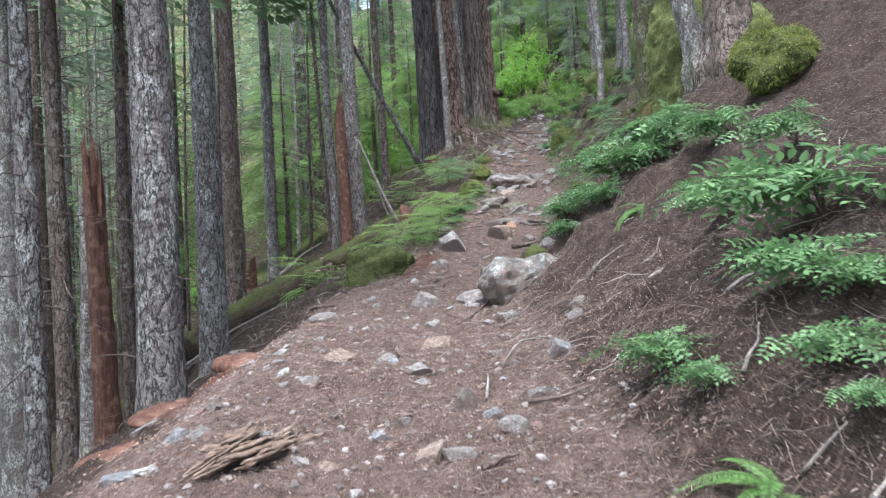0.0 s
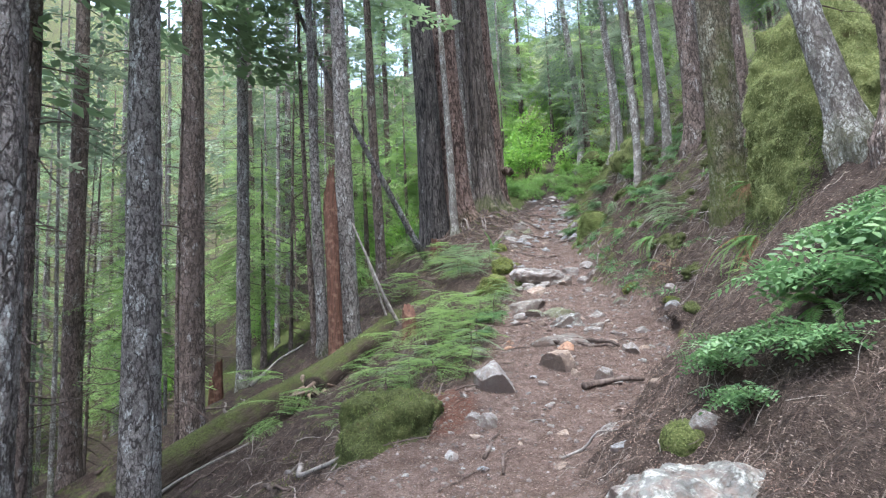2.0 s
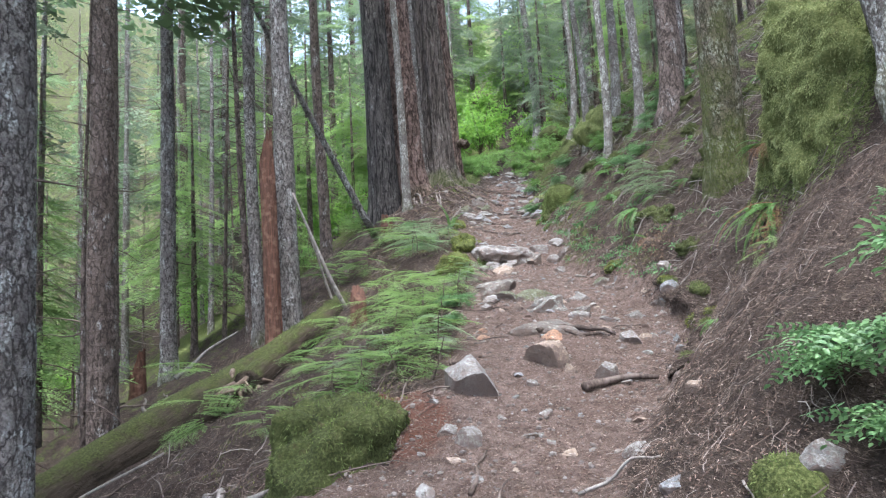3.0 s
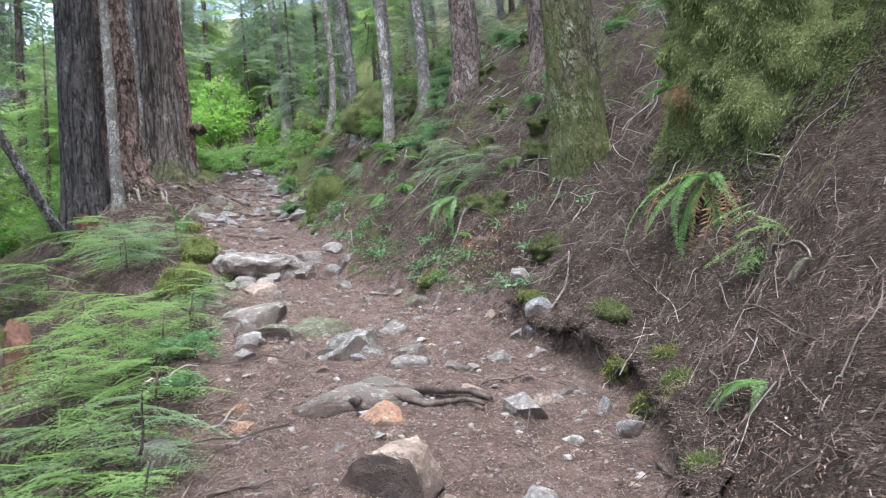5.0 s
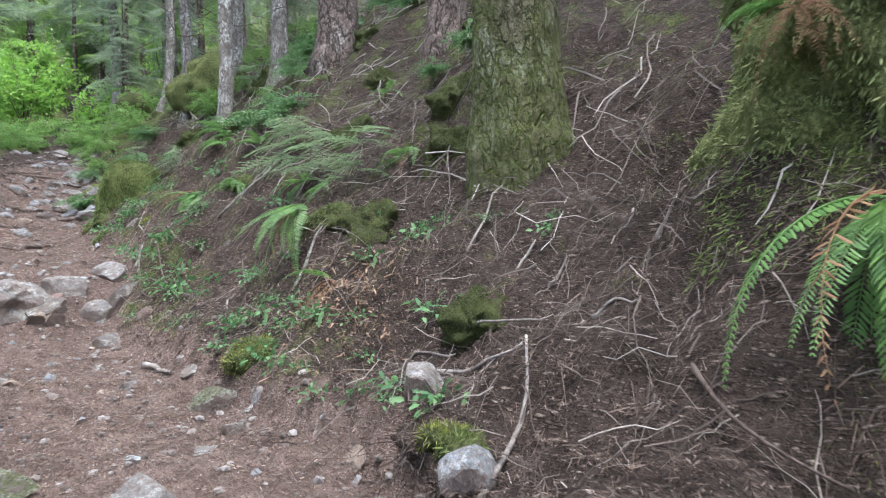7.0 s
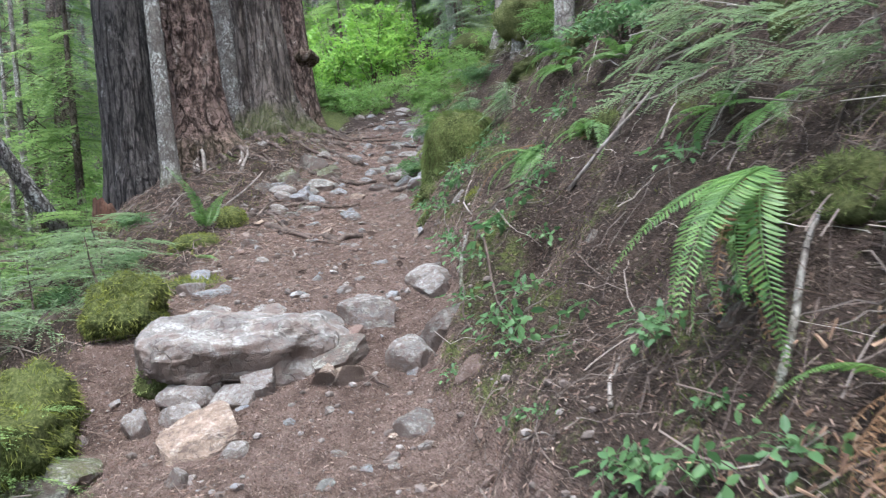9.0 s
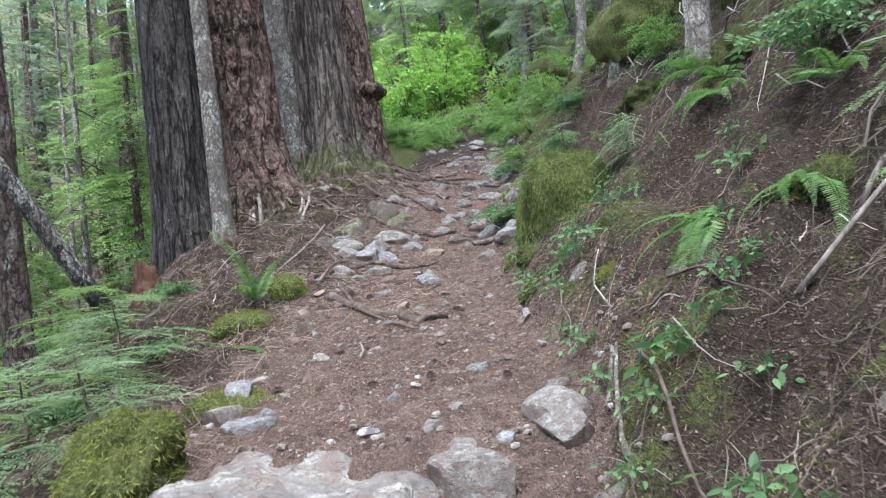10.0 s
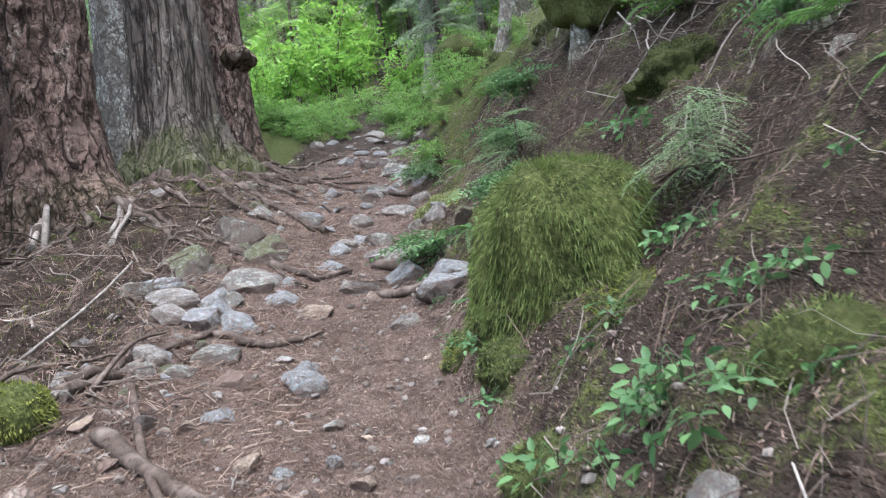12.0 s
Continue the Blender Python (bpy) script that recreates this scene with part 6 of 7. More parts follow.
rng_r = np.random.default_rng(41)
for k_ in range(26):
    a_ = rng_r.uniform(-2.6, 0.3)
    cx_, cy_ = ((2.42, 29.9), (1.30, 28.55))[k_ % 2]
    r_, l_ = 0.62, rng_r.uniform(0.7, 2.0)
    x0_, y0_ = cx_ + r_ * math.cos(a_), cy_ + r_ * math.sin(a_)
    x1_, y1_ = cx_ + (r_ + l_ * 0.55) * math.cos(a_ + rng_r.normal(0, 0.2)), cy_ + (r_ + l_ * 0.55) * math.sin(a_ + rng_r.normal(0, 0.2))
    x2_, y2_ = cx_ + (r_ + l_) * math.cos(a_ + rng_r.normal(0, 0.35)), cy_ + (r_ + l_) * math.sin(a_ + rng_r.normal(0, 0.35))
    root([(x0_, y0_), (x1_, y1_), (x2_, y2_)], rng_r.uniform(0.02, 0.055), 0.010, 50 + k_, "gnarled root spreading from a great tree over the mound", 0.015)

# ---- ferns ----
def broad(base, way, side, nrm, length, width, fold=0.25):
    """Leaves of two halves folded on the midrib."""
    def at(f, w, sg):
        return base + way * (length * f)[:, None] + side * (sg * width * w)[:, None] + nrm * (width * w * fold)[:, None]
    v = np.stack((base, at(0.28, 0.42, 1), at(0.66, 0.36, 1), base + way * length[:, None] - nrm * (length * 0.06)[:, None], at(0.66, 0.36, -1), at(0.28, 0.42, -1)), 1)
    k = np.arange(len(base))[:, None] * 6
    q = np.vstack((k + np.array([0, 1, 2, 3]), k + np.array([0, 3, 4, 5])))
    return v.reshape(-1, 3), q


def frond_geo(rng, pairs=30, rise=35, fall=-55, spread=0.15, ragged=0.0):
    """A sword fern frond 1 m long along +x, arching over."""
    g = Geo()
    s = np.linspace(0, 1, pairs + 4)
    ang = np.radians(rise + (fall - rise) * s ** 0.8)
    step = 1 / (pairs + 3)
    x, z = np.cumsum(np.cos(ang)) * step, np.cumsum(np.sin(ang)) * step
    line = np.column_stack((x, 0.03 * np.sin(s * 4 + rng.uniform(0, 6)), z))
    g.add(*tube(line[::3], 0.006 * (1.1 - s[::3]), 4, False)[:2])
    B, W, S, L = [], [], [], []
    for k in range(3, pairs + 3):
        f = s[k]
        ln = spread * min(1.0, 0.55 + f * 2.2) * (1 - max(0, f - 0.35) / 0.66) ** 0.85 + 0.008
        d = line[k] - line[k - 1]
        d /= np.linalg.norm(d)
        for sg in (-1, 1):
            if rng.random() < ragged:
                continue
            side = np.array([0, sg, 0])
            w = side * 0.93 + d * 0.30 + np.array([0, 0, -0.22]) + rng.normal(0, 0.05 + 0.3 * ragged, 3)
            B.append(line[k])
            W.append(w / np.linalg.norm(w))
            S.append(d)
            L.append(ln * rng.uniform(0.88, 1.08))
    L = np.array(L)
    base, way, side = np.array(B), np.array(W), np.array(S)
    g.add(*broad(base, way, side, np.cross(way, side), L, np.maximum(L * 0.20, 0.012), 0.2))
    return g


RF = np.random.default_rng(5)
FRONDS = {"green": [frond_geo(RF, 44, r, f, 0.115).mesh("frond", FERN) for r, f in ((40, -60), (20, -75), (60, -40), (5, -85), (-15, -72), (-38, -82), (86, 35))],
          "dead": [frond_geo(RF, 26, r, f, 0.10, 0.35).mesh("frond", FERN_DEAD) for r, f in ((0, -88), (-20, -90))]}


def fern(x, y, size, count, label, seed, toward=190, spread=100, dead=0, z=None, steep=(0, 1, 3), wide=1.0):
    rng = np.random.default_rng(seed)
    ob = thing("sword_fern", pose(x, y, gz(x, y) + 0.01 if z is None else z), label, "fern", "ferns on the bank")
    for k in range(count + dead):
        turn = toward + spread * ((k + 0.5) / (count + dead) * 2 - 1) * 0.9 + rng.uniform(-10, 10) if k < count else toward + rng.uniform(-45, 45)
        s = size * rng.uniform(0.72, 1.1)
        me = FRONDS["green"][int(rng.choice(steep))] if k < count else FRONDS["dead"][int(rng.integers(2))]
        part("frond", me, None, ob, "" if k < count else "withered brown frond", at=place(0, 0, 0, rng.uniform(-22, 22), rng.uniform(-16, 14), turn, (s, s * wide, s)))
    return ob


fern(4.26, 17.76, 0.80, 7, "bright green sword fern hanging down the bank", 301, 212, 48, 2, 4.66, (3, 4, 4), 0.85)
fern(4.15, 17.15, 0.42, 1, "mat of dead orange-brown fern fronds on the bank", 323, 215, 50, 11)
fern(4.42, 13.92, 1.05, 9, "large sword fern with green and withered brown fronds", 302, 205, 60, 5, 3.98, (3, 4, 4, 5), 0.62)
fern(4.55, 14.22, 0.46, 4, "small fern above a mat of dead brown fronds", 303, 200, 70, 12, 4.80, (0, 1))
fern(2.78, 12.3, 0.38, 5, "small green fern low on the bank", 304, 170, 100)
fern(1.15, 2.55, 0.42, 6, "small green fern beside the trail", 305, 190, 120)
fern(1.80, 23.7, 0.72, 5, "upright pale green fern frond by the trail", 306, 200, 150, 0, None, (6, 6, 2))
fern(1.80, 22.75, 0.80, 7, "arching green fern at the trail's lower edge", 307, 230, 100, 0, None, (0, 1))
fern(1.32, 19.6, 0.45, 6, "low green fern under the mossy bank", 308, 230, 110)
fern(4.56, 20.7, 0.68, 5, "green sword fern drooping down the bank", 309, 230, 60, 2, None, (3, 4))
fern(4.82, 20.25, 0.60, 6, "sword fern with bluish green fronds on the bank", 310, 210, 90, 1)
fern(4.50, 20.55, 0.55, 5, "dark green fern in the bank", 311, 160, 80)
fern(5.12, 20.35, 0.50, 5, "pale fern on the upper bank", 312, 200, 120, 0, None, (0, 2))
fern(5.00, 19.1, 0.50, 5, "fern high on the bank", 313, 200, 100)
fern(5.55, 22.55, 0.55, 8, "bright fern on the crest of the bank", 314, 210, 150, 0, None, (0, 2))
fern(5.9, 23.1, 0.5, 6, "bright green fern beside a mossy stone", 315, 200, 150, 0, None, (0, 2))
fern(2.25, 7.5, 0.55, 6, "fern with long green fronds among the shrubs", 316, 200, 100)
fern(2.35, 8.9, 0.60, 7, "arching fern at the foot of the shrubs", 317, 210, 90)
fern(4.95, 18.6, 0.5, 5, "fern in the shade of the bank", 318, 200, 90)
fern(5.3, 21.8, 0.5, 6, "fern on the bank above the trail", 319, 200, 100)
fern(4.75, 25.3, 0.4, 5, "small fern above the mossy block", 320, 200, 120)
fern(5.4, 27.4, 0.45, 6, "fern by the upper trail", 321, 210, 120)
fern(6.2, 28.0, 0.6, 6, "fern on the mossy slope", 322, 210, 150)


# ---- leafy shrubs ----
def shrub_geo(rng, stems=9, leaves=7, pairs=5, leaflet=0.13, height=0.75, lean=(-0.45, -0.15)):
    """Arching stems with feathered leaves: stems and foliage apart, about 1 m across."""
    wood, B, W, S, N, L = Geo(), [], [], [], [], []
    for _ in range(stems):
        a = rng.uniform(0, 6.283)
        out = np.array([math.cos(a) * 0.45 + lean[0], math.sin(a) * 0.45 + lean[1], 0]) * rng.uniform(0.6, 1.2)
        tip = out + np.array([0, 0, height * rng.uniform(0.35, 1.0)])
        s = np.linspace(0, 1, 7)[:, None]
        line = tip * s + np.array([0, 0, 0.22]) * np.sin(np.pi * s) + rng.normal(0, 0.03, 3) * np.sin(2 * np.pi * s)
        wood.add(*tube(line, np.linspace(0.007, 0.002, 7), 4, False)[:2])
        for k in range(leaves):
            f = 0.30 + 0.70 * (k + rng.random() * 0.6) / leaves
            p = np.array([np.interp(f, s[:, 0], line[:, i]) for i in range(3)])
            b = rng.uniform(0, 6.283)
            d = np.array([math.cos(b) - 0.35, math.sin(b) - 0.25, rng.uniform(-0.85, 0.25)])
            d /= np.linalg.norm(d)
            side = np.cross(d, (0, 0, 1.0))
            side /= np.linalg.norm(side)
            up = np.cross(side, d)
            tip_ = rng.normal(0, 0.75)
            side, up = side * math.cos(tip_) + up * math.sin(tip_), up * math.cos(tip_) - side * math.sin(tip_)
            rach = leaflet * 0.75 * (pairs + 1)
            for j in range(pairs * 2 + 1):
                h = (j // 2 + 1) / (pairs + 0.5)
                sg = 0 if j == pairs * 2 else (1 if j % 2 else -1)
                B.append(p + d * rach * h + np.array([0, 0, -0.06 * h * h]))
                w = d * (0.45 if sg else 1.0) + side * sg * 0.9 + rng.normal(0, 0.10, 3) + np.array([0, 0, -0.10])
                W.append(w / np.linalg.norm(w))
                S.append(np.cross(up, w) / np.linalg.norm(np.cross(up, w)))
                N.append(up)
                L.append(leaflet * rng.uniform(0.75, 1.2))
    L = np.array(L)
    return wood, Geo().add(*broad(np.array(B), np.array(W), np.array(S), np.array(N), L, L * 0.56))


RS = np.random.default_rng(9)
SHRUBS = []
for i_ in range(3):
    w_, f_ = shrub_geo(RS, 9 + i_ * 2, 5, 5, 0.105)
    SHRUBS.append((w_.mesh("stems", TWIG), f_.mesh("foliage", SHRUB)))
LIT_SHRUBS = []
for i_ in range(2):
    w_, f_ = shrub_geo(RS, 12, 6, 4, 0.075)
    LIT_SHRUBS.append((w_.mesh("stems", TWIG), f_.mesh("foliage", GROWTH)))
HERBS = []
for i_ in range(3):
    w_, f_ = shrub_geo(RS, 3 + i_, 2, 1, 0.20, 0.30, (-0.15, -0.1))
    HERBS.append((w_.mesh("stems", HERB), f_.mesh("foliage", HERB)))
MAPLES = []
for i_ in range(2):
    w_, f_ = shrub_geo(RS, 16, 16, 2, 0.085, 1.5, (0, 0))
    MAPLES.append((w_.mesh("stems", TWIG), f_.mesh("foliage", MAPLE)))


def leafy(kinds, name, x, y, size, label, k, group, category="shrub", z=None):
    w, f = kinds[k % len(kinds)]
    ob = thing(name, place(x, y, gz(x, y) - 0.01 if z is None else z, 0, 0, (k * 53) % 50 - 25, (size, size, size * (0.72 if name == "shrub" else 1.0))), label, category, group)
    tagged(part("stem", w, None, ob), kind="stuff")
    tagged(part("foliage", f, None, ob), kind="stuff")
    return ob


LUSH = "low shrub with feathered green leaves on the dirt bank"
for k_, (x_, y_, s_) in enumerate(((3.15, 8.75, 1.1), (2.75, 8.5, 0.85), (2.42, 8.85, 0.75), (2.05, 8.85, 0.6), (3.15, 7.3, 0.9), (2.2, 4.0, 1.0), (2.1, 5.1, 0.5), (1.22, 3.65, 0.52), (1.75, 3.3, 0.55), (1.62, 2.85, 0.45), (1.2, 3.15, 0.32), (1.85, 3.05, 0.40), (1.5, 2.5, 0.25), (1.80, 9.25, 0.5), (1.98, 9.5, 0.45), (3.2, 10.2, 0.5), (1.75, 8.85, 0.45), (2.15, 8.4, 0.5), (3.5, 9.5, 0.6), (3.05, 9.1, 0.7), (2.5, 6.3, 0.5), (2.9, 5.6, 0.7))):
    leafy(SHRUBS, "shrub", x_, y_, s_ * (0.78 if y_ < 8 else 0.9), LUSH if s_ > 0.5 else "small green leafy plant rooted in the dirt bank", k_, "shrubs on the bank")
for k_, (x_, y_, s_) in enumerate(((4.05, 20.05, 0.50), (3.80, 19.1, 0.45), (3.92, 19.35, 0.35), (4.03, 18.85, 0.32), (3.93, 17.6, 0.22), (3.95, 17.3, 0.28), (4.2, 21.85, 0.38), (4.25, 22.1, 0.3), (4.04, 20.1, 0.3), (4.17, 19.98, 0.36), (4.28, 20.1, 0.2), (4.44, 22.6, 0.24), (4.29, 22.65, 0.22), (4.22, 22.05, 0.28), (4.3, 21.8, 0.26), (4.0, 22.75, 0.2), (4.76, 22.75, 0.3), (4.55, 22.1, 0.26), (4.18, 23.95, 0.2), (4.64, 21.9, 0.26))):
    leafy(HERBS, "herb", x_, y_, s_ * 0.85, "small wild plant with soft bright green leaves", k_, "herbs on the bank", "plant")
for k_, (x_, y_, s_) in enumerate(((3.3, 16.0, 0.0), (0.85, 15.9, 0.40), (0.75, 15.4, 0.35), (1.1, 16.7, 0.35), (4.6, 25.6, 0.5), (5.0, 25.0, 0.45), (5.5, 26.0, 0.5), (5.9, 26.6, 0.5), (5.2, 28.2, 0.45), (1.3, 23.0, 0.35), (1.0, 24.6, 0.35), (0.9, 22.2, 0.4))):
    if s_:
        leafy(SHRUBS, "shrub", x_, y_, s_, "low leafy green undergrowth on mossy ground", k_ + 1, "undergrowth")
for k_, (x_, y_, s_) in enumerate(((4.2, 38.0, 1.8), (5.6, 39.5, 2.0), (6.8, 43.0, 2.2), (3.0, 41.0, 2.2), (2.2, 44.5, 2.6), (4.8, 46.0, 2.8), (7.0, 49.0, 2.8), (1.8, 39.5, 1.7), (6.4, 36.6, 0.9), (7.4, 38.6, 1.2), (-1.8, 36.5, 1.6), (-0.6, 42.0, 2.2), (0.4, 48.0, 2.6), (3.6, 35.5, 1.0), (9.5, 44.0, 1.6), (-2.6, 29.5, 0.9), (6.0, 53.0, 3.4), (2.5, 55.0, 3.6), (10.5, 53.0, 3.2), (-3.0, 50.0, 3.0), (8.0, 60.0, 4.0), (3.5, 63.0, 4.0), (-1.5, 60.0, 4.0), (13.0, 60.0, 4.0), (12.5, 46.0, 2.4), (15.0, 52.0, 3.2), (7.0, 33.6, 0.7), (7.4, 35.2, 0.8), (4.6, 33.6, 0.6), (3.6, 32.6, 0.5), (3.9, 34.0, 0.7), (5.4, 34.4, 0.6), (6.0, 33.4, 0.5), (2.8, 34.4, 0.8), (5.6, 32.6, 0.35), (6.6, 31.9, 0.4), (7.6, 32.2, 0.5), (4.6, 35.6, 0.8), (-6.0, 52.0, 3.2), (-7.5, 38.0, 1.6), (-11.0, 35.0, 1.6))):
    if s_ < 0.95:
        for q_ in range(3):
            leafy(LIT_SHRUBS, "shrub", x_ + 0.7 * math.sin(q_ * 2.1 + k_), y_ + 0.7 * math.cos(q_ * 2.1 + k_), s_ * (1.5 - 0.25 * q_), "bright green leafy undergrowth past the great trees", k_ + q_, "undergrowth")
        continue
    leafy(MAPLES, "vine_maple", x_, y_, s_, "bushy maple with sunlit yellow-green leaves beyond the bend", k_, "bright leafy bushes past the bend", "bush")


rng_u = np.random.default_rng(83)
for k_ in range(120):
    y_ = rng_u.uniform(15.5, 36)
    hi_ = float(along(np.array([y_]), 2)[0])
    d_ = rng_u.uniform(1.5 if y_ < 27 else 0.25, 5.0)
    if y_ < 17.5 and d_ < 2.2:
        continue
    if k_ % 4 == 0:
        bank_rock(hi_ + d_, y_, rng_u.uniform(0.3, 0.8), k_ // 4, "grey rock furred with moss on the slope above")
    elif k_ % 4 == 1:
        fern(hi_ + d_, y_, rng_u.uniform(0.35, 0.6), 6, "green fern on the slope above the trail", 600 + k_, 200, 140, 1)
    else:
        leafy(LIT_SHRUBS if y_ > 24 else SHRUBS, "shrub", hi_ + d_, y_, rng_u.uniform(0.3, 0.6), "low leafy green undergrowth on mossy ground", k_, "undergrowth")
for k_ in range(26):
    y_ = rng_u.uniform(28.5, 38)
    lo_ = float(along(np.array([y_]), 1)[0])
    leafy(LIT_SHRUBS, "shrub", lo_ - rng_u.uniform(0.5, 3.2) - (1.2 if y_ < 31 else 0), y_, rng_u.uniform(0.5, 0.9), "bright green leafy undergrowth past the great trees", k_, "undergrowth")
for k_ in range(95):
    y_ = rng_u.uniform(15.5, 26)
    x_ = float(along(np.array([y_]), 2)[0]) + 0.08 + 1.3 * rng_u.random() ** 2
    leafy(HERBS, "herb", x_, y_, rng_u.uniform(0.14, 0.30), "small wild plant with soft bright green leaves", k_, "herbs on the bank", "plant")
for k_ in range(14):
    y_ = rng_u.uniform(12.5, 27)
    x_ = float(along(np.array([y_]), 2)[0]) + rng_u.uniform(0.05, 1.6)
    w_ = rng_u.uniform(0.08, 0.22)
    stone(x_, y_, w_, w_ * 0.2, str(rng_u.choice(list("mmsgr"))), label="stone half buried in the bank")


# ---- low conifer boughs beside the trail ----
def seedling(x, y, size, label, seed, needles, count=12, height=0.5, toward=None, droop=0):
    rng = np.random.default_rng(seed)
    ob = thing("hemlock_seedling", pose(x, y, gz(x, y) - 0.02), label, "seedling", "low conifer seedlings")
    g = Geo()
    g.add(*tube(bent((0, 0, 0), (rng.normal(0, 0.08), rng.normal(0, 0.08), height), rng, 0.03), np.linspace(0.014, 0.004, 7), 5))
    part("stem", g, BARK_BROWN, ob)
    for k in range(count):
        turn = rng.uniform(0, 360) if toward is None else toward + rng.uniform(-70, 70)
        part("bough", SPRAYS[needles][int(rng.integers(3))], None, ob, at=place(0, 0, height * (0.15 + 0.85 * k / count), rng.uniform(-12, 12), droop + rng.uniform(-18, 14), turn, size * rng.uniform(0.55, 1.0) / 1.2))
    return ob


# sprays in the lit needle tone and the middle one
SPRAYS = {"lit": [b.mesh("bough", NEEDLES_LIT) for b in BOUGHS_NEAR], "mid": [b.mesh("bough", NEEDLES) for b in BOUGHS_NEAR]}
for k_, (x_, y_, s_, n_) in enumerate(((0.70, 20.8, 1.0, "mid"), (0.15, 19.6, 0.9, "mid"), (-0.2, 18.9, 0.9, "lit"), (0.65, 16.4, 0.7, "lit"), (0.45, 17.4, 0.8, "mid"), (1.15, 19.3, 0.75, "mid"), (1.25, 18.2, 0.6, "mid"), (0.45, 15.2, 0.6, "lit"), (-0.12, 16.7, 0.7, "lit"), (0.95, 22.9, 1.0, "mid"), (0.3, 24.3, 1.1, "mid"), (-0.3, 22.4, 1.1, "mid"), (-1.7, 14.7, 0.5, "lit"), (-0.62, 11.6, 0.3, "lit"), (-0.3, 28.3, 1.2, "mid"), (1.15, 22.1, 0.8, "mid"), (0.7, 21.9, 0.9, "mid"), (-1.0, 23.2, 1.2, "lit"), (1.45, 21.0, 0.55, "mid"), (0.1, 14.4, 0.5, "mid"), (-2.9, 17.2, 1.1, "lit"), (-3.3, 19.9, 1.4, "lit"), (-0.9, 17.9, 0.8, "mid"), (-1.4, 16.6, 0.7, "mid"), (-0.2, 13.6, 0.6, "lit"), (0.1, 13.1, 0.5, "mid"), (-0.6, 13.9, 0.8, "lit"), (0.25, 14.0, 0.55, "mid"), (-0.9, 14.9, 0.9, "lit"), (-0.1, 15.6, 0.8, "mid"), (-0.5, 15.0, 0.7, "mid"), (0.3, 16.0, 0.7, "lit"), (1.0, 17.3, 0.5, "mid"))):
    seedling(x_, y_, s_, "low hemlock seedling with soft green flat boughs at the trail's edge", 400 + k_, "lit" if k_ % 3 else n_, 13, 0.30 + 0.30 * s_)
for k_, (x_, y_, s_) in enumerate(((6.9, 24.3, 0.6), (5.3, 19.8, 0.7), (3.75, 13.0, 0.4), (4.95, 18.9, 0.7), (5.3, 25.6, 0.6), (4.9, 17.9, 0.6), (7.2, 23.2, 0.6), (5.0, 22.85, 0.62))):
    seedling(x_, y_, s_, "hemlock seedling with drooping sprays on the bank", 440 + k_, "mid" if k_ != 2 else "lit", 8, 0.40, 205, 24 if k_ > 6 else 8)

# ---- sticks on the ground ----
def stick(x0, y0, x1, y1, r, label="bleached fallen stick on the litter", material=None, seed=1, lift=(0.02, 0.03), name="stick", twiggy=0):
    rng = np.random.default_rng(seed + abs(int(x0 * 100)) + int(y0 * 10))
    p0, p1 = np.array((x0, y0, gz(x0, y0) + lift[0])), np.array((x1, y1, gz(x1, y1) + lift[1]))
    line = bent(p0 * 0, p1 - p0, rng, 0.07, 9)
    w = line + p0
    line[:, 2] = np.maximum(line[:, 2], ground(w[:, 0], w[:, 1]) + r * 0.5 - p0[2])
    g = Geo().add(*tube(line, np.linspace(r, r * 0.45, 9) * (0.55 if r > 0.02 else 0.75), 7))
    for _ in range(twiggy):
        i = int(rng.integers(2, 8))
        d = (p1 - p0) * 0.25 + rng.normal(0, 0.12, 3)
        g.add(*tube(np.array((line[i], line[i] + d * 0.6 + rng.normal(0, 0.01, 3), line[i] + d)), (r * 0.5, r * 0.35, r * 0.15), 5))
    ob = new(name, g.mesh(name, material or DEADWOOD))
    ob.matrix_basis = Matrix.Translation(p0)
    return tagged(ob, label, "stick", "fallen sticks")


stick(0.52, 4.16, 0.86, 4.09, 0.028, "brown fallen branch lying on the ground", TWIG)
stick(0.46, 4.89, 0.85, 5.32, 0.013, "bleached grey fallen stick on the litter", DEADWOOD)
stick(1.54, 3.80, 1.82, 3.86, 0.015, "bleached grey fallen stick on the litter", DEADWOOD)
stick(1.48, 4.95, 1.68, 5.05, 0.017, "bleached grey fallen stick on the litter", DEADWOOD)
stick(1.52, 5.14, 1.67, 5.27, 0.014, "bleached grey fallen stick on the litter", DEADWOOD)
stick(1.30, 3.11, 1.45, 3.26, 0.014, "bleached grey fallen stick on the litter", DEADWOOD)
stick(0.30, 4.33, 0.34, 4.65, 0.015, "bleached grey fallen stick on the litter", DEADWOOD)
stick(-4.89, 14.47, -4.34, 14.34, 0.077, "bleached grey fallen stick on the litter", DEADWOOD)
stick(-5.39, 10.05, -5.90, 11.99, 0.038, "bleached grey fallen stick on the litter", DEADWOOD)
stick(-4.41, 15.59, -3.46, 16.00, 0.053, "brown fallen branch lying on the ground", TWIG)
stick(-1.61, 9.93, -1.17, 9.19, 0.046, "brown fallen branch lying on the ground", TWIG)
stick(0.19, 3.19, 0.36, 3.33, 0.030, "brown fallen branch lying on the ground", TWIG)
stick(1.26, 2.59, 1.40, 2.53, 0.012, "bleached grey fallen stick on the litter", DEADWOOD)
stick(1.31, 2.27, 1.42, 2.36, 0.014, "bleached grey fallen stick on the litter", DEADWOOD)
stick(1.45, 6.38, 1.75, 6.24, 0.022, "brown fallen branch lying on the ground", TWIG)
stick(0.09, 10.76, 0.32, 11.39, 0.037, "brown fallen branch lying on the ground", TWIG)
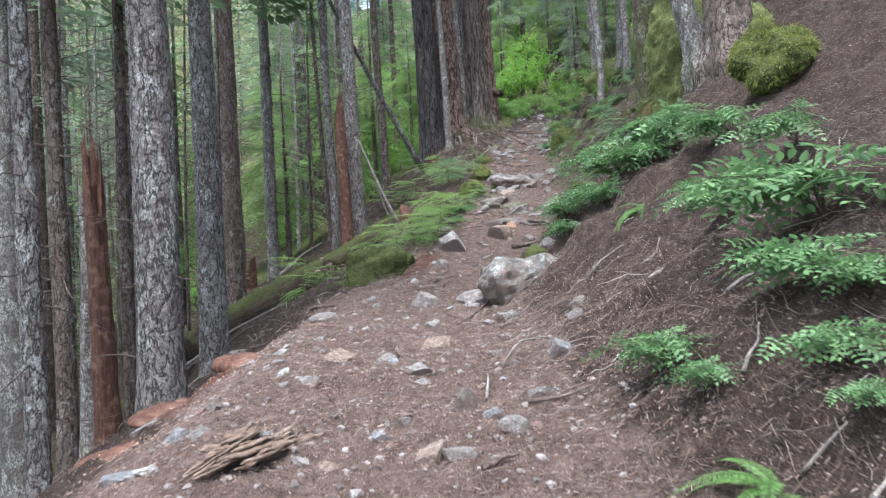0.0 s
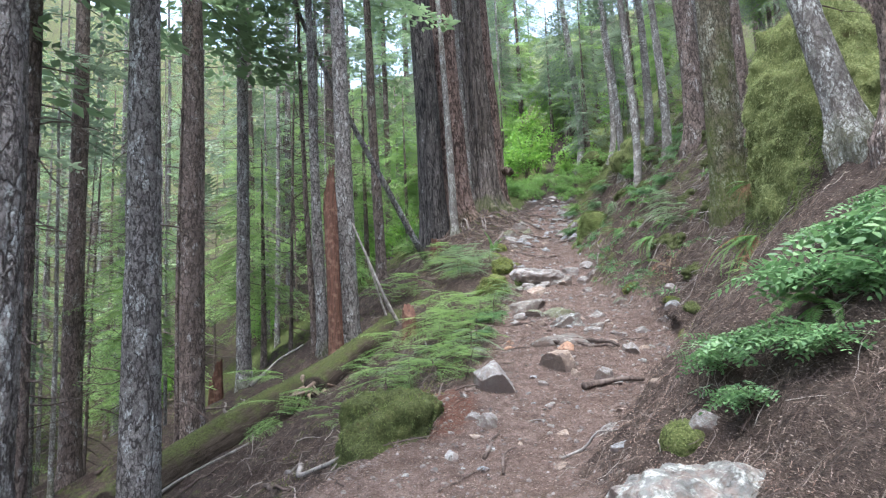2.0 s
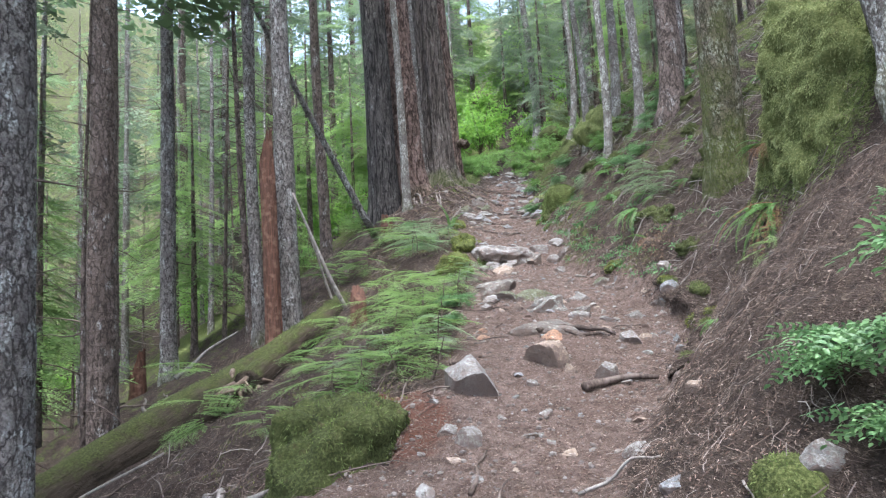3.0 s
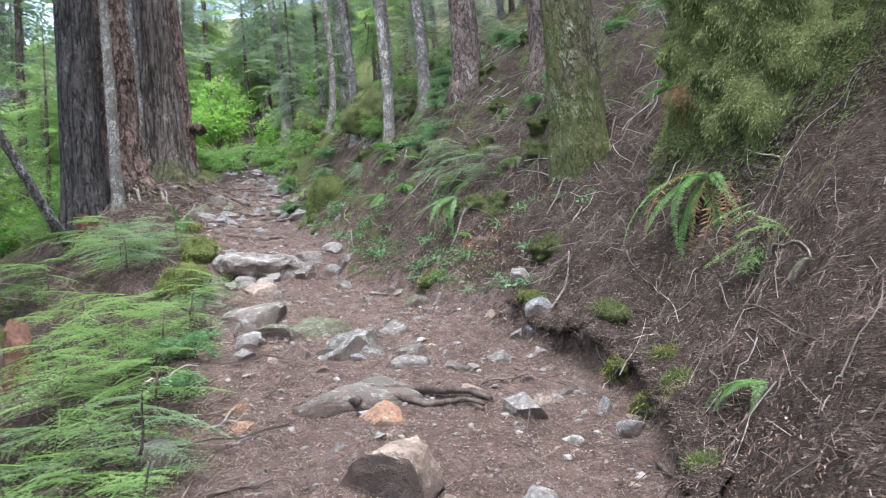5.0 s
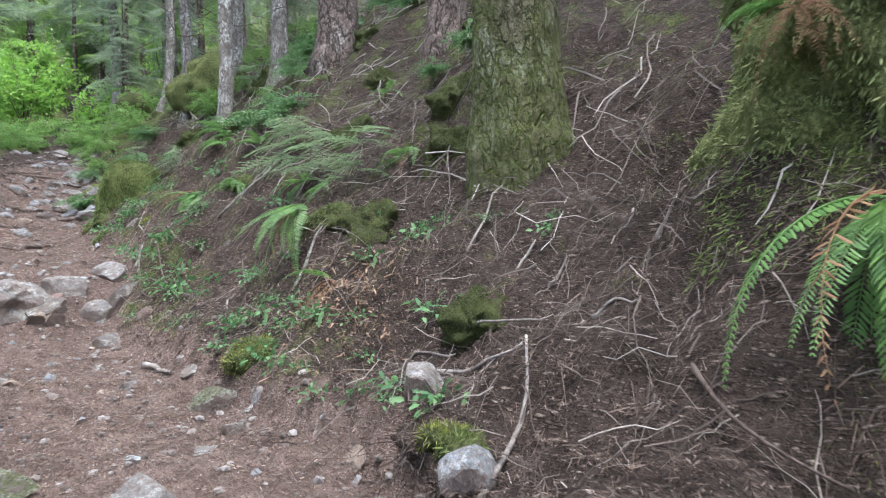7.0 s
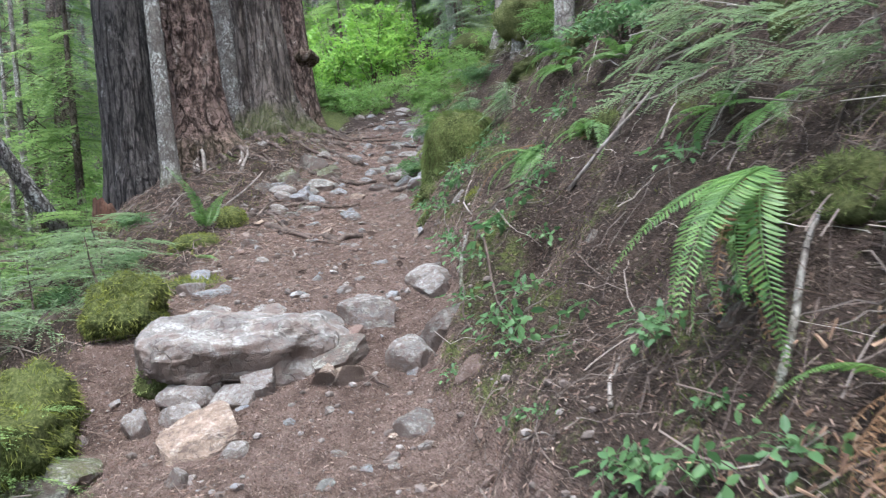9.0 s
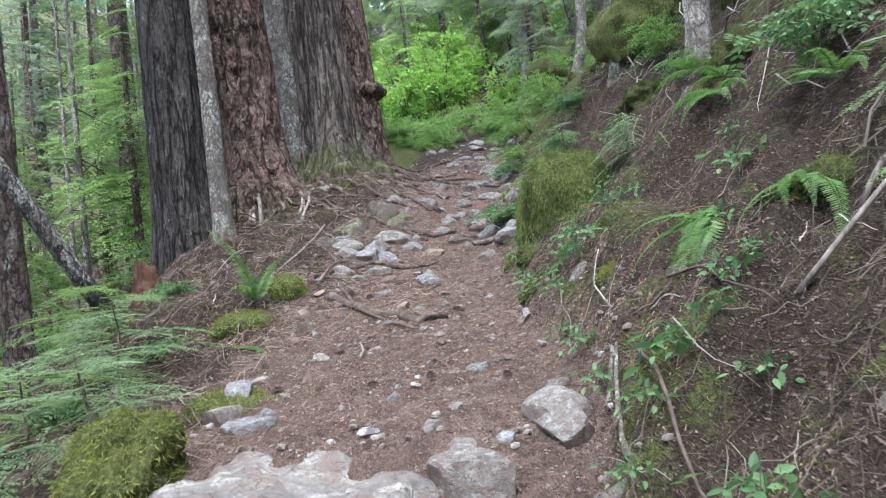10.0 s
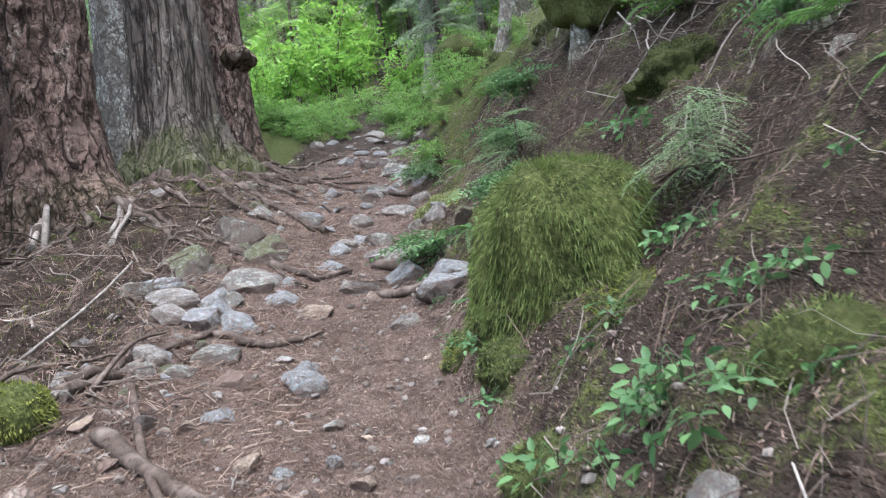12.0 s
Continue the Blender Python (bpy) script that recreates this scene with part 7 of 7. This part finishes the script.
stick(-0.37, 9.91, 0.08, 10.53, 0.024, "brown fallen branch lying on the ground", TWIG)
stick(0.20, 10.27, 0.41, 10.90, 0.025, "brown fallen branch lying on the ground", TWIG)
stick(0.27, 6.97, 1.02, 8.83, 0.034, "brown fallen branch lying on the ground", TWIG)
stick(1.39, 6.35, 1.72, 6.42, 0.023, "bleached grey fallen stick on the litter", DEADWOOD)
stick(1.68, 5.76, 1.96, 6.16, 0.017, "bleached grey fallen stick on the litter", DEADWOOD)
stick(1.49, 5.19, 1.70, 5.34, 0.020, "bleached grey fallen stick on the litter", DEADWOOD)
stick(1.55, 5.07, 1.72, 5.23, 0.019, "bleached grey fallen stick on the litter", DEADWOOD)
stick(-2.54, 13.98, -1.90, 12.09, 0.063, "brown fallen branch lying on the ground", TWIG)
stick(0.77, 10.57, 1.18, 10.18, 0.026, "bleached grey fallen stick on the litter", DEADWOOD)
stick(1.26, 9.36, 1.19, 9.13, 0.010, "bleached grey fallen stick on the litter", DEADWOOD)
stick(-2.24, 13.98, -1.26, 11.53, 0.087, "bleached grey fallen stick on the litter", DEADWOOD)
stick(-4.35, 19.51, -3.63, 17.64, 0.038, "bleached grey fallen stick on the litter", DEADWOOD)
stick(0.34, 13.51, 0.82, 13.55, 0.027, "brown fallen branch lying on the ground", TWIG)
stick(1.45, 12.46, 2.19, 12.50, 0.088, "brown fallen branch lying on the ground", TWIG)
stick(-4.75, 20.85, -4.65, 21.91, 0.053, "bleached grey fallen stick on the litter", DEADWOOD)
stick(-4.12, 54.68, -3.95, 52.69, 0.155, "bleached grey fallen stick on the litter", DEADWOOD)
stick(2.44, 14.40, 2.90, 14.44, 0.013, "brown fallen branch lying on the ground", TWIG)
stick(3.97, 15.90, 4.06, 15.36, 0.022, "bleached grey fallen stick on the litter", DEADWOOD)
stick(3.58, 15.16, 4.10, 15.37, 0.019, "bleached grey fallen stick on the litter", DEADWOOD)
stick(3.40, 14.04, 3.61, 14.19, 0.015, "bleached grey fallen stick on the litter", DEADWOOD)
stick(4.73, 19.84, 5.08, 19.77, 0.027, "bleached grey fallen stick on the litter", DEADWOOD)
stick(4.56, 15.87, 4.71, 15.86, 0.015, "bleached grey fallen stick on the litter", DEADWOOD)
stick(3.72, 13.06, 3.38, 12.41, 0.014, "bleached grey fallen stick on the litter", DEADWOOD)
stick(3.28, 18.35, 3.32, 17.90, 0.043, "bleached grey fallen stick on the litter", DEADWOOD)
stick(3.93, 20.30, 3.75, 18.90, 0.014, "brown fallen branch lying on the ground", TWIG)
stick(0.68, 14.44, 0.94, 14.82, 0.022, "bleached grey fallen stick on the litter", DEADWOOD)
stick(4.71, 15.08, 4.81, 15.01, 0.018, "bleached grey fallen stick on the litter", DEADWOOD)
stick(3.15, 12.67, 3.08, 12.44, 0.009, "brown fallen branch lying on the ground", TWIG)
stick(3.01, 12.85, 3.06, 12.58, 0.014, "brown fallen branch lying on the ground", TWIG)
stick(2.78, 12.86, 2.84, 12.73, 0.018, "brown fallen branch lying on the ground", TWIG)
stick(4.46, 15.55, 4.60, 15.54, 0.014, "bleached grey fallen stick on the litter", DEADWOOD)
stick(4.26, 15.12, 4.29, 14.89, 0.013, "bleached grey fallen stick on the litter", DEADWOOD)
stick(3.98, 16.33, 4.11, 15.90, 0.013, "bleached grey fallen stick on the litter", DEADWOOD)
stick(4.20, 15.92, 4.15, 15.28, 0.012, "bleached grey fallen stick on the litter", DEADWOOD)
stick(3.97, 14.45, 3.81, 13.90, 0.012, "brown fallen branch lying on the ground", TWIG)
stick(4.02, 13.65, 3.66, 13.01, 0.010, "brown fallen branch lying on the ground", TWIG)
stick(3.43, 12.92, 3.12, 12.38, 0.010, "brown fallen branch lying on the ground", TWIG)
stick(4.37, 19.76, 5.27, 19.58, 0.023, "bleached grey fallen stick on the litter", DEADWOOD)
stick(3.71, 19.95, 3.90, 20.48, 0.020, "white peeling birch-like stick on the bank", BARK_PALE)
stick(3.68, 19.40, 3.71, 19.95, 0.013, "brown fallen branch lying on the ground", TWIG)
stick(3.77, 18.05, 3.94, 18.32, 0.013, "bleached grey fallen stick on the litter", DEADWOOD)
stick(4.00, 17.47, 4.48, 17.69, 0.020, "white peeling birch-like stick on the bank", BARK_PALE)
stick(2.93, 19.89, 2.98, 20.05, 0.011, "bleached grey fallen stick on the litter", DEADWOOD)
stick(4.04, 20.91, 4.22, 21.54, 0.009, "bleached grey fallen stick on the litter", DEADWOOD)
stick(3.53, 18.35, 3.58, 18.08, 0.006, "bleached grey fallen stick on the litter", DEADWOOD)
stick(2.46, 24.53, 3.12, 22.45, 0.047, "brown fallen branch lying on the ground", TWIG)
stick(3.09, 19.79, 3.18, 19.66, 0.014, "brown fallen branch lying on the ground", TWIG)
stick(1.30, 27.15, 1.04, 29.13, 0.051, "bleached grey fallen stick on the litter", DEADWOOD)
stick(1.99, 26.90, 2.09, 28.84, 0.042, "bleached grey fallen stick on the litter", DEADWOOD)
stick(3.78, 18.95, 3.93, 18.81, 0.006, "bleached grey fallen stick on the litter", DEADWOOD)
stick(3.79, 20.36, 3.89, 20.61, 0.019, "white peeling birch-like stick on the bank", BARK_PALE)
stick(4.01, 20.51, 4.16, 20.38, 0.010, "brown fallen branch lying on the ground", TWIG)
stick(4.06, 20.42, 4.17, 20.30, 0.007, "bleached grey fallen stick on the litter", DEADWOOD)
stick(4.18, 20.47, 4.30, 19.78, 0.012, "brown fallen branch lying on the ground", TWIG)
stick(4.02, 21.80, 3.88, 21.23, 0.006, "bleached grey fallen stick on the litter", DEADWOOD)
stick(2.71, 21.90, 2.73, 22.35, 0.013, "bleached grey fallen stick on the litter", DEADWOOD)
stick(1.36, 27.04, 1.04, 29.02, 0.054, "bleached grey fallen stick on the litter", DEADWOOD)
stick(1.96, 27.14, 2.15, 28.73, 0.041, "bleached grey fallen stick on the litter", DEADWOOD)
stick(1.72, 24.42, 2.40, 24.77, 0.033, "brown fallen branch lying on the ground", TWIG)
stick(1.83, 24.65, 2.20, 26.08, 0.022, "bleached grey fallen stick on the litter", DEADWOOD)
stick(1.47, 26.97, 0.98, 28.91, 0.062, "bleached grey fallen stick on the litter", DEADWOOD)
stick(2.02, 26.90, 2.13, 28.05, 0.034, "bleached grey fallen stick on the litter", DEADWOOD)
stick(4.24, 25.17, 4.36, 25.37, 0.016, "bleached grey fallen stick on the litter", DEADWOOD)
stick(4.78, 23.52, 4.95, 22.28, 0.014, "brown fallen branch lying on the ground", TWIG)
stick(4.36, 21.67, 4.41, 21.75, 0.009, "bleached grey fallen stick on the litter", DEADWOOD)
stick(4.88, 24.12, 4.88, 22.66, 0.008, "brown fallen branch lying on the ground", TWIG)
stick(4.97, 23.20, 5.00, 21.95, 0.008, "brown fallen branch lying on the ground", TWIG)
stick(5.18, 23.11, 5.37, 23.37, 0.009, "bleached grey fallen stick on the litter", DEADWOOD)
stick(5.13, 22.86, 5.43, 23.23, 0.008, "bleached grey fallen stick on the litter", DEADWOOD)
stick(1.89, 24.94, 1.83, 25.38, 0.013, "bleached grey fallen stick on the litter", DEADWOOD)
stick(1.86, 24.41, 2.05, 24.76, 0.020, "brown fallen branch lying on the ground", TWIG)
stick(2.32, 24.18, 2.63, 24.97, 0.031, "brown fallen branch lying on the ground", TWIG)
stick(2.75, 24.64, 2.42, 25.36, 0.019, "brown fallen branch lying on the ground", TWIG)
stick(4.45, 22.71, 4.50, 22.71, 0.009, "bleached grey fallen stick on the litter", DEADWOOD)
stick(4.66, 22.04, 4.79, 21.79, 0.005, "brown fallen branch lying on the ground", TWIG)
stick(4.68, 22.61, 4.75, 22.27, 0.005, "brown fallen branch lying on the ground", TWIG)
stick(3.01, 23.14, 3.03, 23.31, 0.006, "bleached grey fallen stick on the litter", DEADWOOD)
stick(1.33, 26.68, 1.37, 27.20, 0.018, "brown fallen branch lying on the ground", TWIG)


# ---- litter too fine to count: needles, chips, twigs, pebbles ----
CHIPS = litter_mat("wood_chips", (0.0, (0.055, 0.034, 0.025)), (0.35, (0.14, 0.088, 0.066)), (0.7, (0.22, 0.16, 0.128)), (1.0, (0.33, 0.26, 0.215)))
NEEDLE_LITTER = litter_mat("brown_needles", (0.0, (0.050, 0.032, 0.024)), (0.5, (0.105, 0.076, 0.060)), (0.9, (0.17, 0.128, 0.103)), (1.0, (0.25, 0.20, 0.168)))
PEBBLES = litter_mat("pebbles", (0.0, (0.09, 0.075, 0.065)), (0.5, (0.15, 0.125, 0.112)), (1.0, (0.25, 0.23, 0.215)))
GREEN_BITS = litter_mat("ground_moss", (0.0, (0.035, 0.050, 0.010)), (0.5, (0.095, 0.115, 0.026)), (1.0, (0.20, 0.205, 0.055)))


def spots(rng, count, y0, y1, lo, hi):
    """Places along the trail between offsets lo and hi from its middle; denser near it."""
    y = rng.uniform(y0, y1, count)
    mid = (along(y, 1) + along(y, 2)) / 2
    u = rng.random(count)
    x = mid + lo + (hi - lo) * u
    return x, y, ground(x, y)


def slope_frame(x, y):
    e = 0.04
    nx, ny = -(ground(x + e, y) - ground(x - e, y)) / (2 * e), -(ground(x, y + e) - ground(x, y - e)) / (2 * e)
    n = np.column_stack((nx, ny, np.ones(len(x))))
    return n / np.linalg.norm(n, axis=1)[:, None]


def slivers(rng, x, y, z, length, width, thick, lift, tip=0.25):
    """Small three-sided slivers lying on the slope."""
    n = slope_frame(x, y)
    k = len(x)
    d = rng.normal(0, 1, (k, 3))
    d -= n * (d * n).sum(1)[:, None]
    d /= np.linalg.norm(d, axis=1)[:, None] + 1e-9
    d += n * rng.normal(0, tip, k)[:, None]
    s = np.cross(n, d)
    p = np.column_stack((x, y, z)) + n * lift * rng.random(k)[:, None]
    ln, w = (length * rng.uniform(0.4, 1.3, k))[:, None], (width * rng.uniform(0.5, 1.4, k))[:, None]
    v = np.stack((p - d * ln / 2 - s * w / 2, p - d * ln / 2 + s * w / 2, p + d * ln / 2 + s * w * 0.3, p + d * ln / 2 - s * w * 0.3, p - d * ln * 0.3 + n * thick, p + d * ln * 0.3 + n * thick), 1)
    b = np.arange(k)[:, None] * 6
    q = np.vstack((b + np.array([0, 4, 5, 3]), b + np.array([1, 2, 5, 4])))
    t = np.vstack((b + np.array([0, 1, 4]), b + np.array([2, 3, 5])))
    return Geo().add(v.reshape(-1, 3), q, t)


def stuff(name, geo, material, label, category):
    return tagged(new(name, geo.mesh(name, material, False)), label, category, kind="stuff")


rl = np.random.default_rng(77)
stuff("wood_chips", slivers(rl, *spots(rl, 60000, 2.2, 30, -1.7, 1.9), 0.022, 0.0055, 0.004, 0.008), CHIPS, "scattered bark chips and wood bits over the dirt", "litter")
stuff("needle_litter", EDGE_LITTER, NEEDLE_LITTER, "brown needles and twigs matted over the bank's edge", "litter")
stuff("needle_litter", slivers(rl, *spots(rl, 110000, 2.2, 27, -1.0, 3.6), 0.055, 0.0024, 0.002, 0.035, 0.4), NEEDLE_LITTER, "matted brown conifer needles and fine twigs", "litter")
stuff("twig_litter", slivers(rl, *spots(rl, 7000, 2.2, 30, 0.5, 4.6), 0.15, 0.0036, 0.003, 0.05, 0.3), NEEDLE_LITTER, "fine dry twigs strewn over the bank", "litter")
stuff("twig_litter", slivers(rl, *spots(rl, 9000, 22.5, 30, -3.6, 0.2), 0.09, 0.005, 0.004, 0.04, 0.35), CHIPS, "dry twigs and bark bits on the mound by the great trees", "litter")


x_, y_ = rl.normal(4.05, 0.20, 480), rl.normal(16.85, 0.26, 480)
DRY_LEAVES = litter_mat("dry_leaves", (0.0, (0.06, 0.036, 0.024)), (0.5, (0.16, 0.10, 0.066)), (1.0, (0.30, 0.21, 0.145)))
stuff("dry_leaves", slivers(rl, x_, y_, ground(x_, y_), 0.042, 0.011, 0.004, 0.04, 0.5), DRY_LEAVES, "drift of tan dead leaves and fern bits on the bank", "litter")


def tangle(rng, count, y0, y1, lo, hi, length, radius):
    """Thin crooked twigs lying criss-cross on the slope."""
    x, y, z = spots(rng, count, y0, y1, lo, hi)
    n = slope_frame(x, y)
    g = Geo()
    s = np.linspace(-0.5, 0.5, 6)
    for k in range(count):
        d = rng.normal(0, 1, 3)
        d -= n[k] * (d @ n[k])
        d /= np.linalg.norm(d)
        e = np.cross(n[k], d)
        ln = length * rng.uniform(0.35, 1.4)
        b1, b2 = rng.normal(0, 0.06, 2) * ln
        px, py = x[k] + s * ln * d[0] + (b1 * np.cos(3 * s) + b2 * np.sin(6 * s)) * e[0], y[k] + s * ln * d[1] + (b1 * np.cos(3 * s) + b2 * np.sin(6 * s)) * e[1]
        pz = z[k] + s * ln * d[2] + rng.uniform(0.005, 0.06) + 0.04 * ln * rng.normal(0, 1, 6)
        g.add(*tube(np.column_stack((px, py, pz)), radius * rng.uniform(0.4, 1.5) * np.linspace(1.2, 0.5, 6), 3, False)[:2])
    return g


TANGLE_PALE = litter_mat("bleached_twigs", (0.0, (0.075, 0.062, 0.053)), (0.6, (0.17, 0.148, 0.13)), (1.0, (0.40, 0.37, 0.335)))
TANGLE = litter_mat("dry_twigs", (0.0, (0.045, 0.033, 0.027)), (0.6, (0.10, 0.078, 0.066)), (0.9, (0.20, 0.17, 0.15)), (1.0, (0.36, 0.325, 0.29)))
stuff("twig_tangle", tangle(rl, 2300, 2.4, 20, 0.95, 4.0, 0.36, 0.0024), TANGLE, "tangle of thin dry twigs over the bank", "litter")
stuff("twig_tangle", tangle(rl, 1300, 18, 28, 0.95, 4.4, 0.40, 0.0020), TANGLE, "thin dry twigs over the mossy bank", "litter")
stuff("twig_tangle", tangle(rl, 1100, 12.6, 18, 1.35, 3.6, 0.42, 0.0024), TANGLE, "dense tangle of dry twigs on the bank by the ferns", "litter")
stuff("twig_tangle", tangle(rl, 2600, 13, 34, 2.4, 9.5, 0.75, 0.005), TANGLE_PALE, "grey dead twigs over the upper slope", "litter")
stuff("twig_tangle", tangle(rl, 900, 10, 28, -5.5, -0.9, 0.6, 0.006), TANGLE, "tangle of dead branches below the trail", "litter")
stuff("twig_tangle", tangle(rl, 450, 23.5, 29, -3.2, -0.4, 0.30, 0.005), TANGLE, "broken twigs on the mound by the great trees", "litter")


def pebble_field(rng, count):
    base = stone_geo(555, 1, 4)
    x, y, z = spots(rng, count, 2.2, 31, -1.25, 1.35)
    s = 0.012 + 0.05 * rng.random(count) ** 4
    mats = np.zeros((count, 4, 4))
    a = rng.uniform(0, 6.283, count)
    mats[:, 0, 0], mats[:, 0, 1], mats[:, 1, 0], mats[:, 1, 1] = s * np.cos(a), -s * np.sin(a) * 0.8, s * np.sin(a), s * np.cos(a) * 0.8
    mats[:, 2, 2], mats[:, 3, 3] = s * 0.6, 1
    mats[:, 0, 3], mats[:, 1, 3], mats[:, 2, 3] = x, y, z + s * 0.12
    return Geo().spread(base, mats)


stuff("needle_litter", slivers(rl, *spots(rl, 14000, 9, 29, -6.0, -0.7), 0.16, 0.006, 0.004, 0.05, 0.35), NEEDLE_LITTER, "brown twigs and needles below the trail", "litter")
stuff("gravel", pebble_field(rl, 9000), PEBBLES, "small grey pebbles scattered in the dirt", "gravel")


def tufts(rng, x, y, z, height, width):
    k = len(x)
    d = np.column_stack((rng.normal(0, 0.5, k), rng.normal(0, 0.5, k), np.ones(k)))
    d /= np.linalg.norm(d, axis=1)[:, None]
    s = np.cross(d, rng.normal(0, 1, (k, 3)))
    s /= np.linalg.norm(s, axis=1)[:, None]
    h = height * rng.uniform(0.4, 1.3, k)
    return Geo().add(*leaf_quads(np.column_stack((x, y, z - 0.004)), d, s, h, np.full(k, width)))


def moss_places(rng, count, y0, y1, lo, hi, side):
    x, y, z = spots(rng, count * 3, y0, y1, lo, hi)
    n = rough(np.column_stack((x, y, x * 0)), 0.55, 3, 12)
    dl, dr = sides(x, y)
    keep = (n > 0.12) & ((dl if side < 0 else dr) > 0.05)
    return x[keep], y[keep], z[keep]


stuff("ground_moss", tufts(rl, *moss_places(rl, 34000, 19, 31, 0.6, 4.2, 1), 0.022, 0.0028), GREEN_BITS, "patchy green moss over the bank", "moss")
stuff("ground_moss", tufts(rl, *moss_places(rl, 26000, 12.5, 19.5, 1.0, 4.6, 1), 0.024, 0.0028), GREEN_BITS, "patchy moss on the upper bank", "moss")
stuff("ground_moss", tufts(rl, *moss_places(rl, 9000, 12, 30, -4.5, -0.6, -1), 0.05, 0.007), GREEN_BITS, "patchy green moss below the trail", "moss")


def crag_moss(rng, count):
    x, y = rng.uniform(4.3, 5.6, count), rng.uniform(12.3, 14.7, count)
    n = slope_frame(x, y)
    keep = n[:, 2] < 0.52
    x, y, n, count = x[keep], y[keep], n[keep], int(keep.sum())
    d = n + rng.normal(0, 0.4, (count, 3)) + (0, 0, -0.9)
    d /= np.linalg.norm(d, axis=1)[:, None]
    s = np.cross(d, rng.normal(0, 1, (count, 3)))
    s /= np.linalg.norm(s, axis=1)[:, None]
    ln = 0.06 * rng.uniform(0.4, 1.3, count)
    return Geo().add(*leaf_quads(np.column_stack((x, y, ground(x, y))), d, s, ln, np.full(count, 0.007)))


tagged(new("hanging_moss", crag_moss(rl, 16000).mesh("hanging_moss", STRAND, False)), "shaggy olive moss hanging down the crag", "moss", kind="stuff")


# ---- fir cones on the trail ----
def cone_geo():
    g = Geo()
    g.add(*tube([(0, 0, 0), (0.02, 0, 0), (0.045, 0, 0), (0.07, 0, 0)], (0.006, 0.013, 0.011, 0.003), 7))
    rng = np.random.default_rng(2)
    k = 60
    f = np.linspace(0.05, 0.95, k)
    a = np.arange(k) * 2.4
    r = 0.013 * np.sin(np.pi * (0.15 + 0.8 * f))
    p = np.column_stack((f * 0.07, r * np.cos(a), r * np.sin(a)))
    d = np.column_stack((np.full(k, 0.35), np.cos(a), np.sin(a)))
    d /= np.linalg.norm(d, axis=1)[:, None]
    s = np.column_stack((np.zeros(k), -np.sin(a), np.cos(a)))
    g.add(*leaf_quads(p, d, s, np.full(k, 0.014), np.full(k, 0.014)))
    return g


CONE = cone_geo().mesh("fir_cone", TWIG)
for x_, y_ in ((2.1, 22.0), (2.25, 21.6), (2.05, 21.8), (2.45, 21.5), (2.75, 21.45), (3.1, 21.4), (2.6, 22.2), (3.3, 23.0), (2.95, 22.6), (3.5, 21.2), (2.3, 18.4), (-0.3, 5.2), (-0.25, 5.6)):
    o_ = new("fir_cone", CONE)
    o_.matrix_basis = place(x_, y_, gz(x_, y_) + 0.012, 0, 0, x_ * 900, 1.0)
    tagged(o_, "dry brown fir cone lying on the trail", "cone", "fir cones")
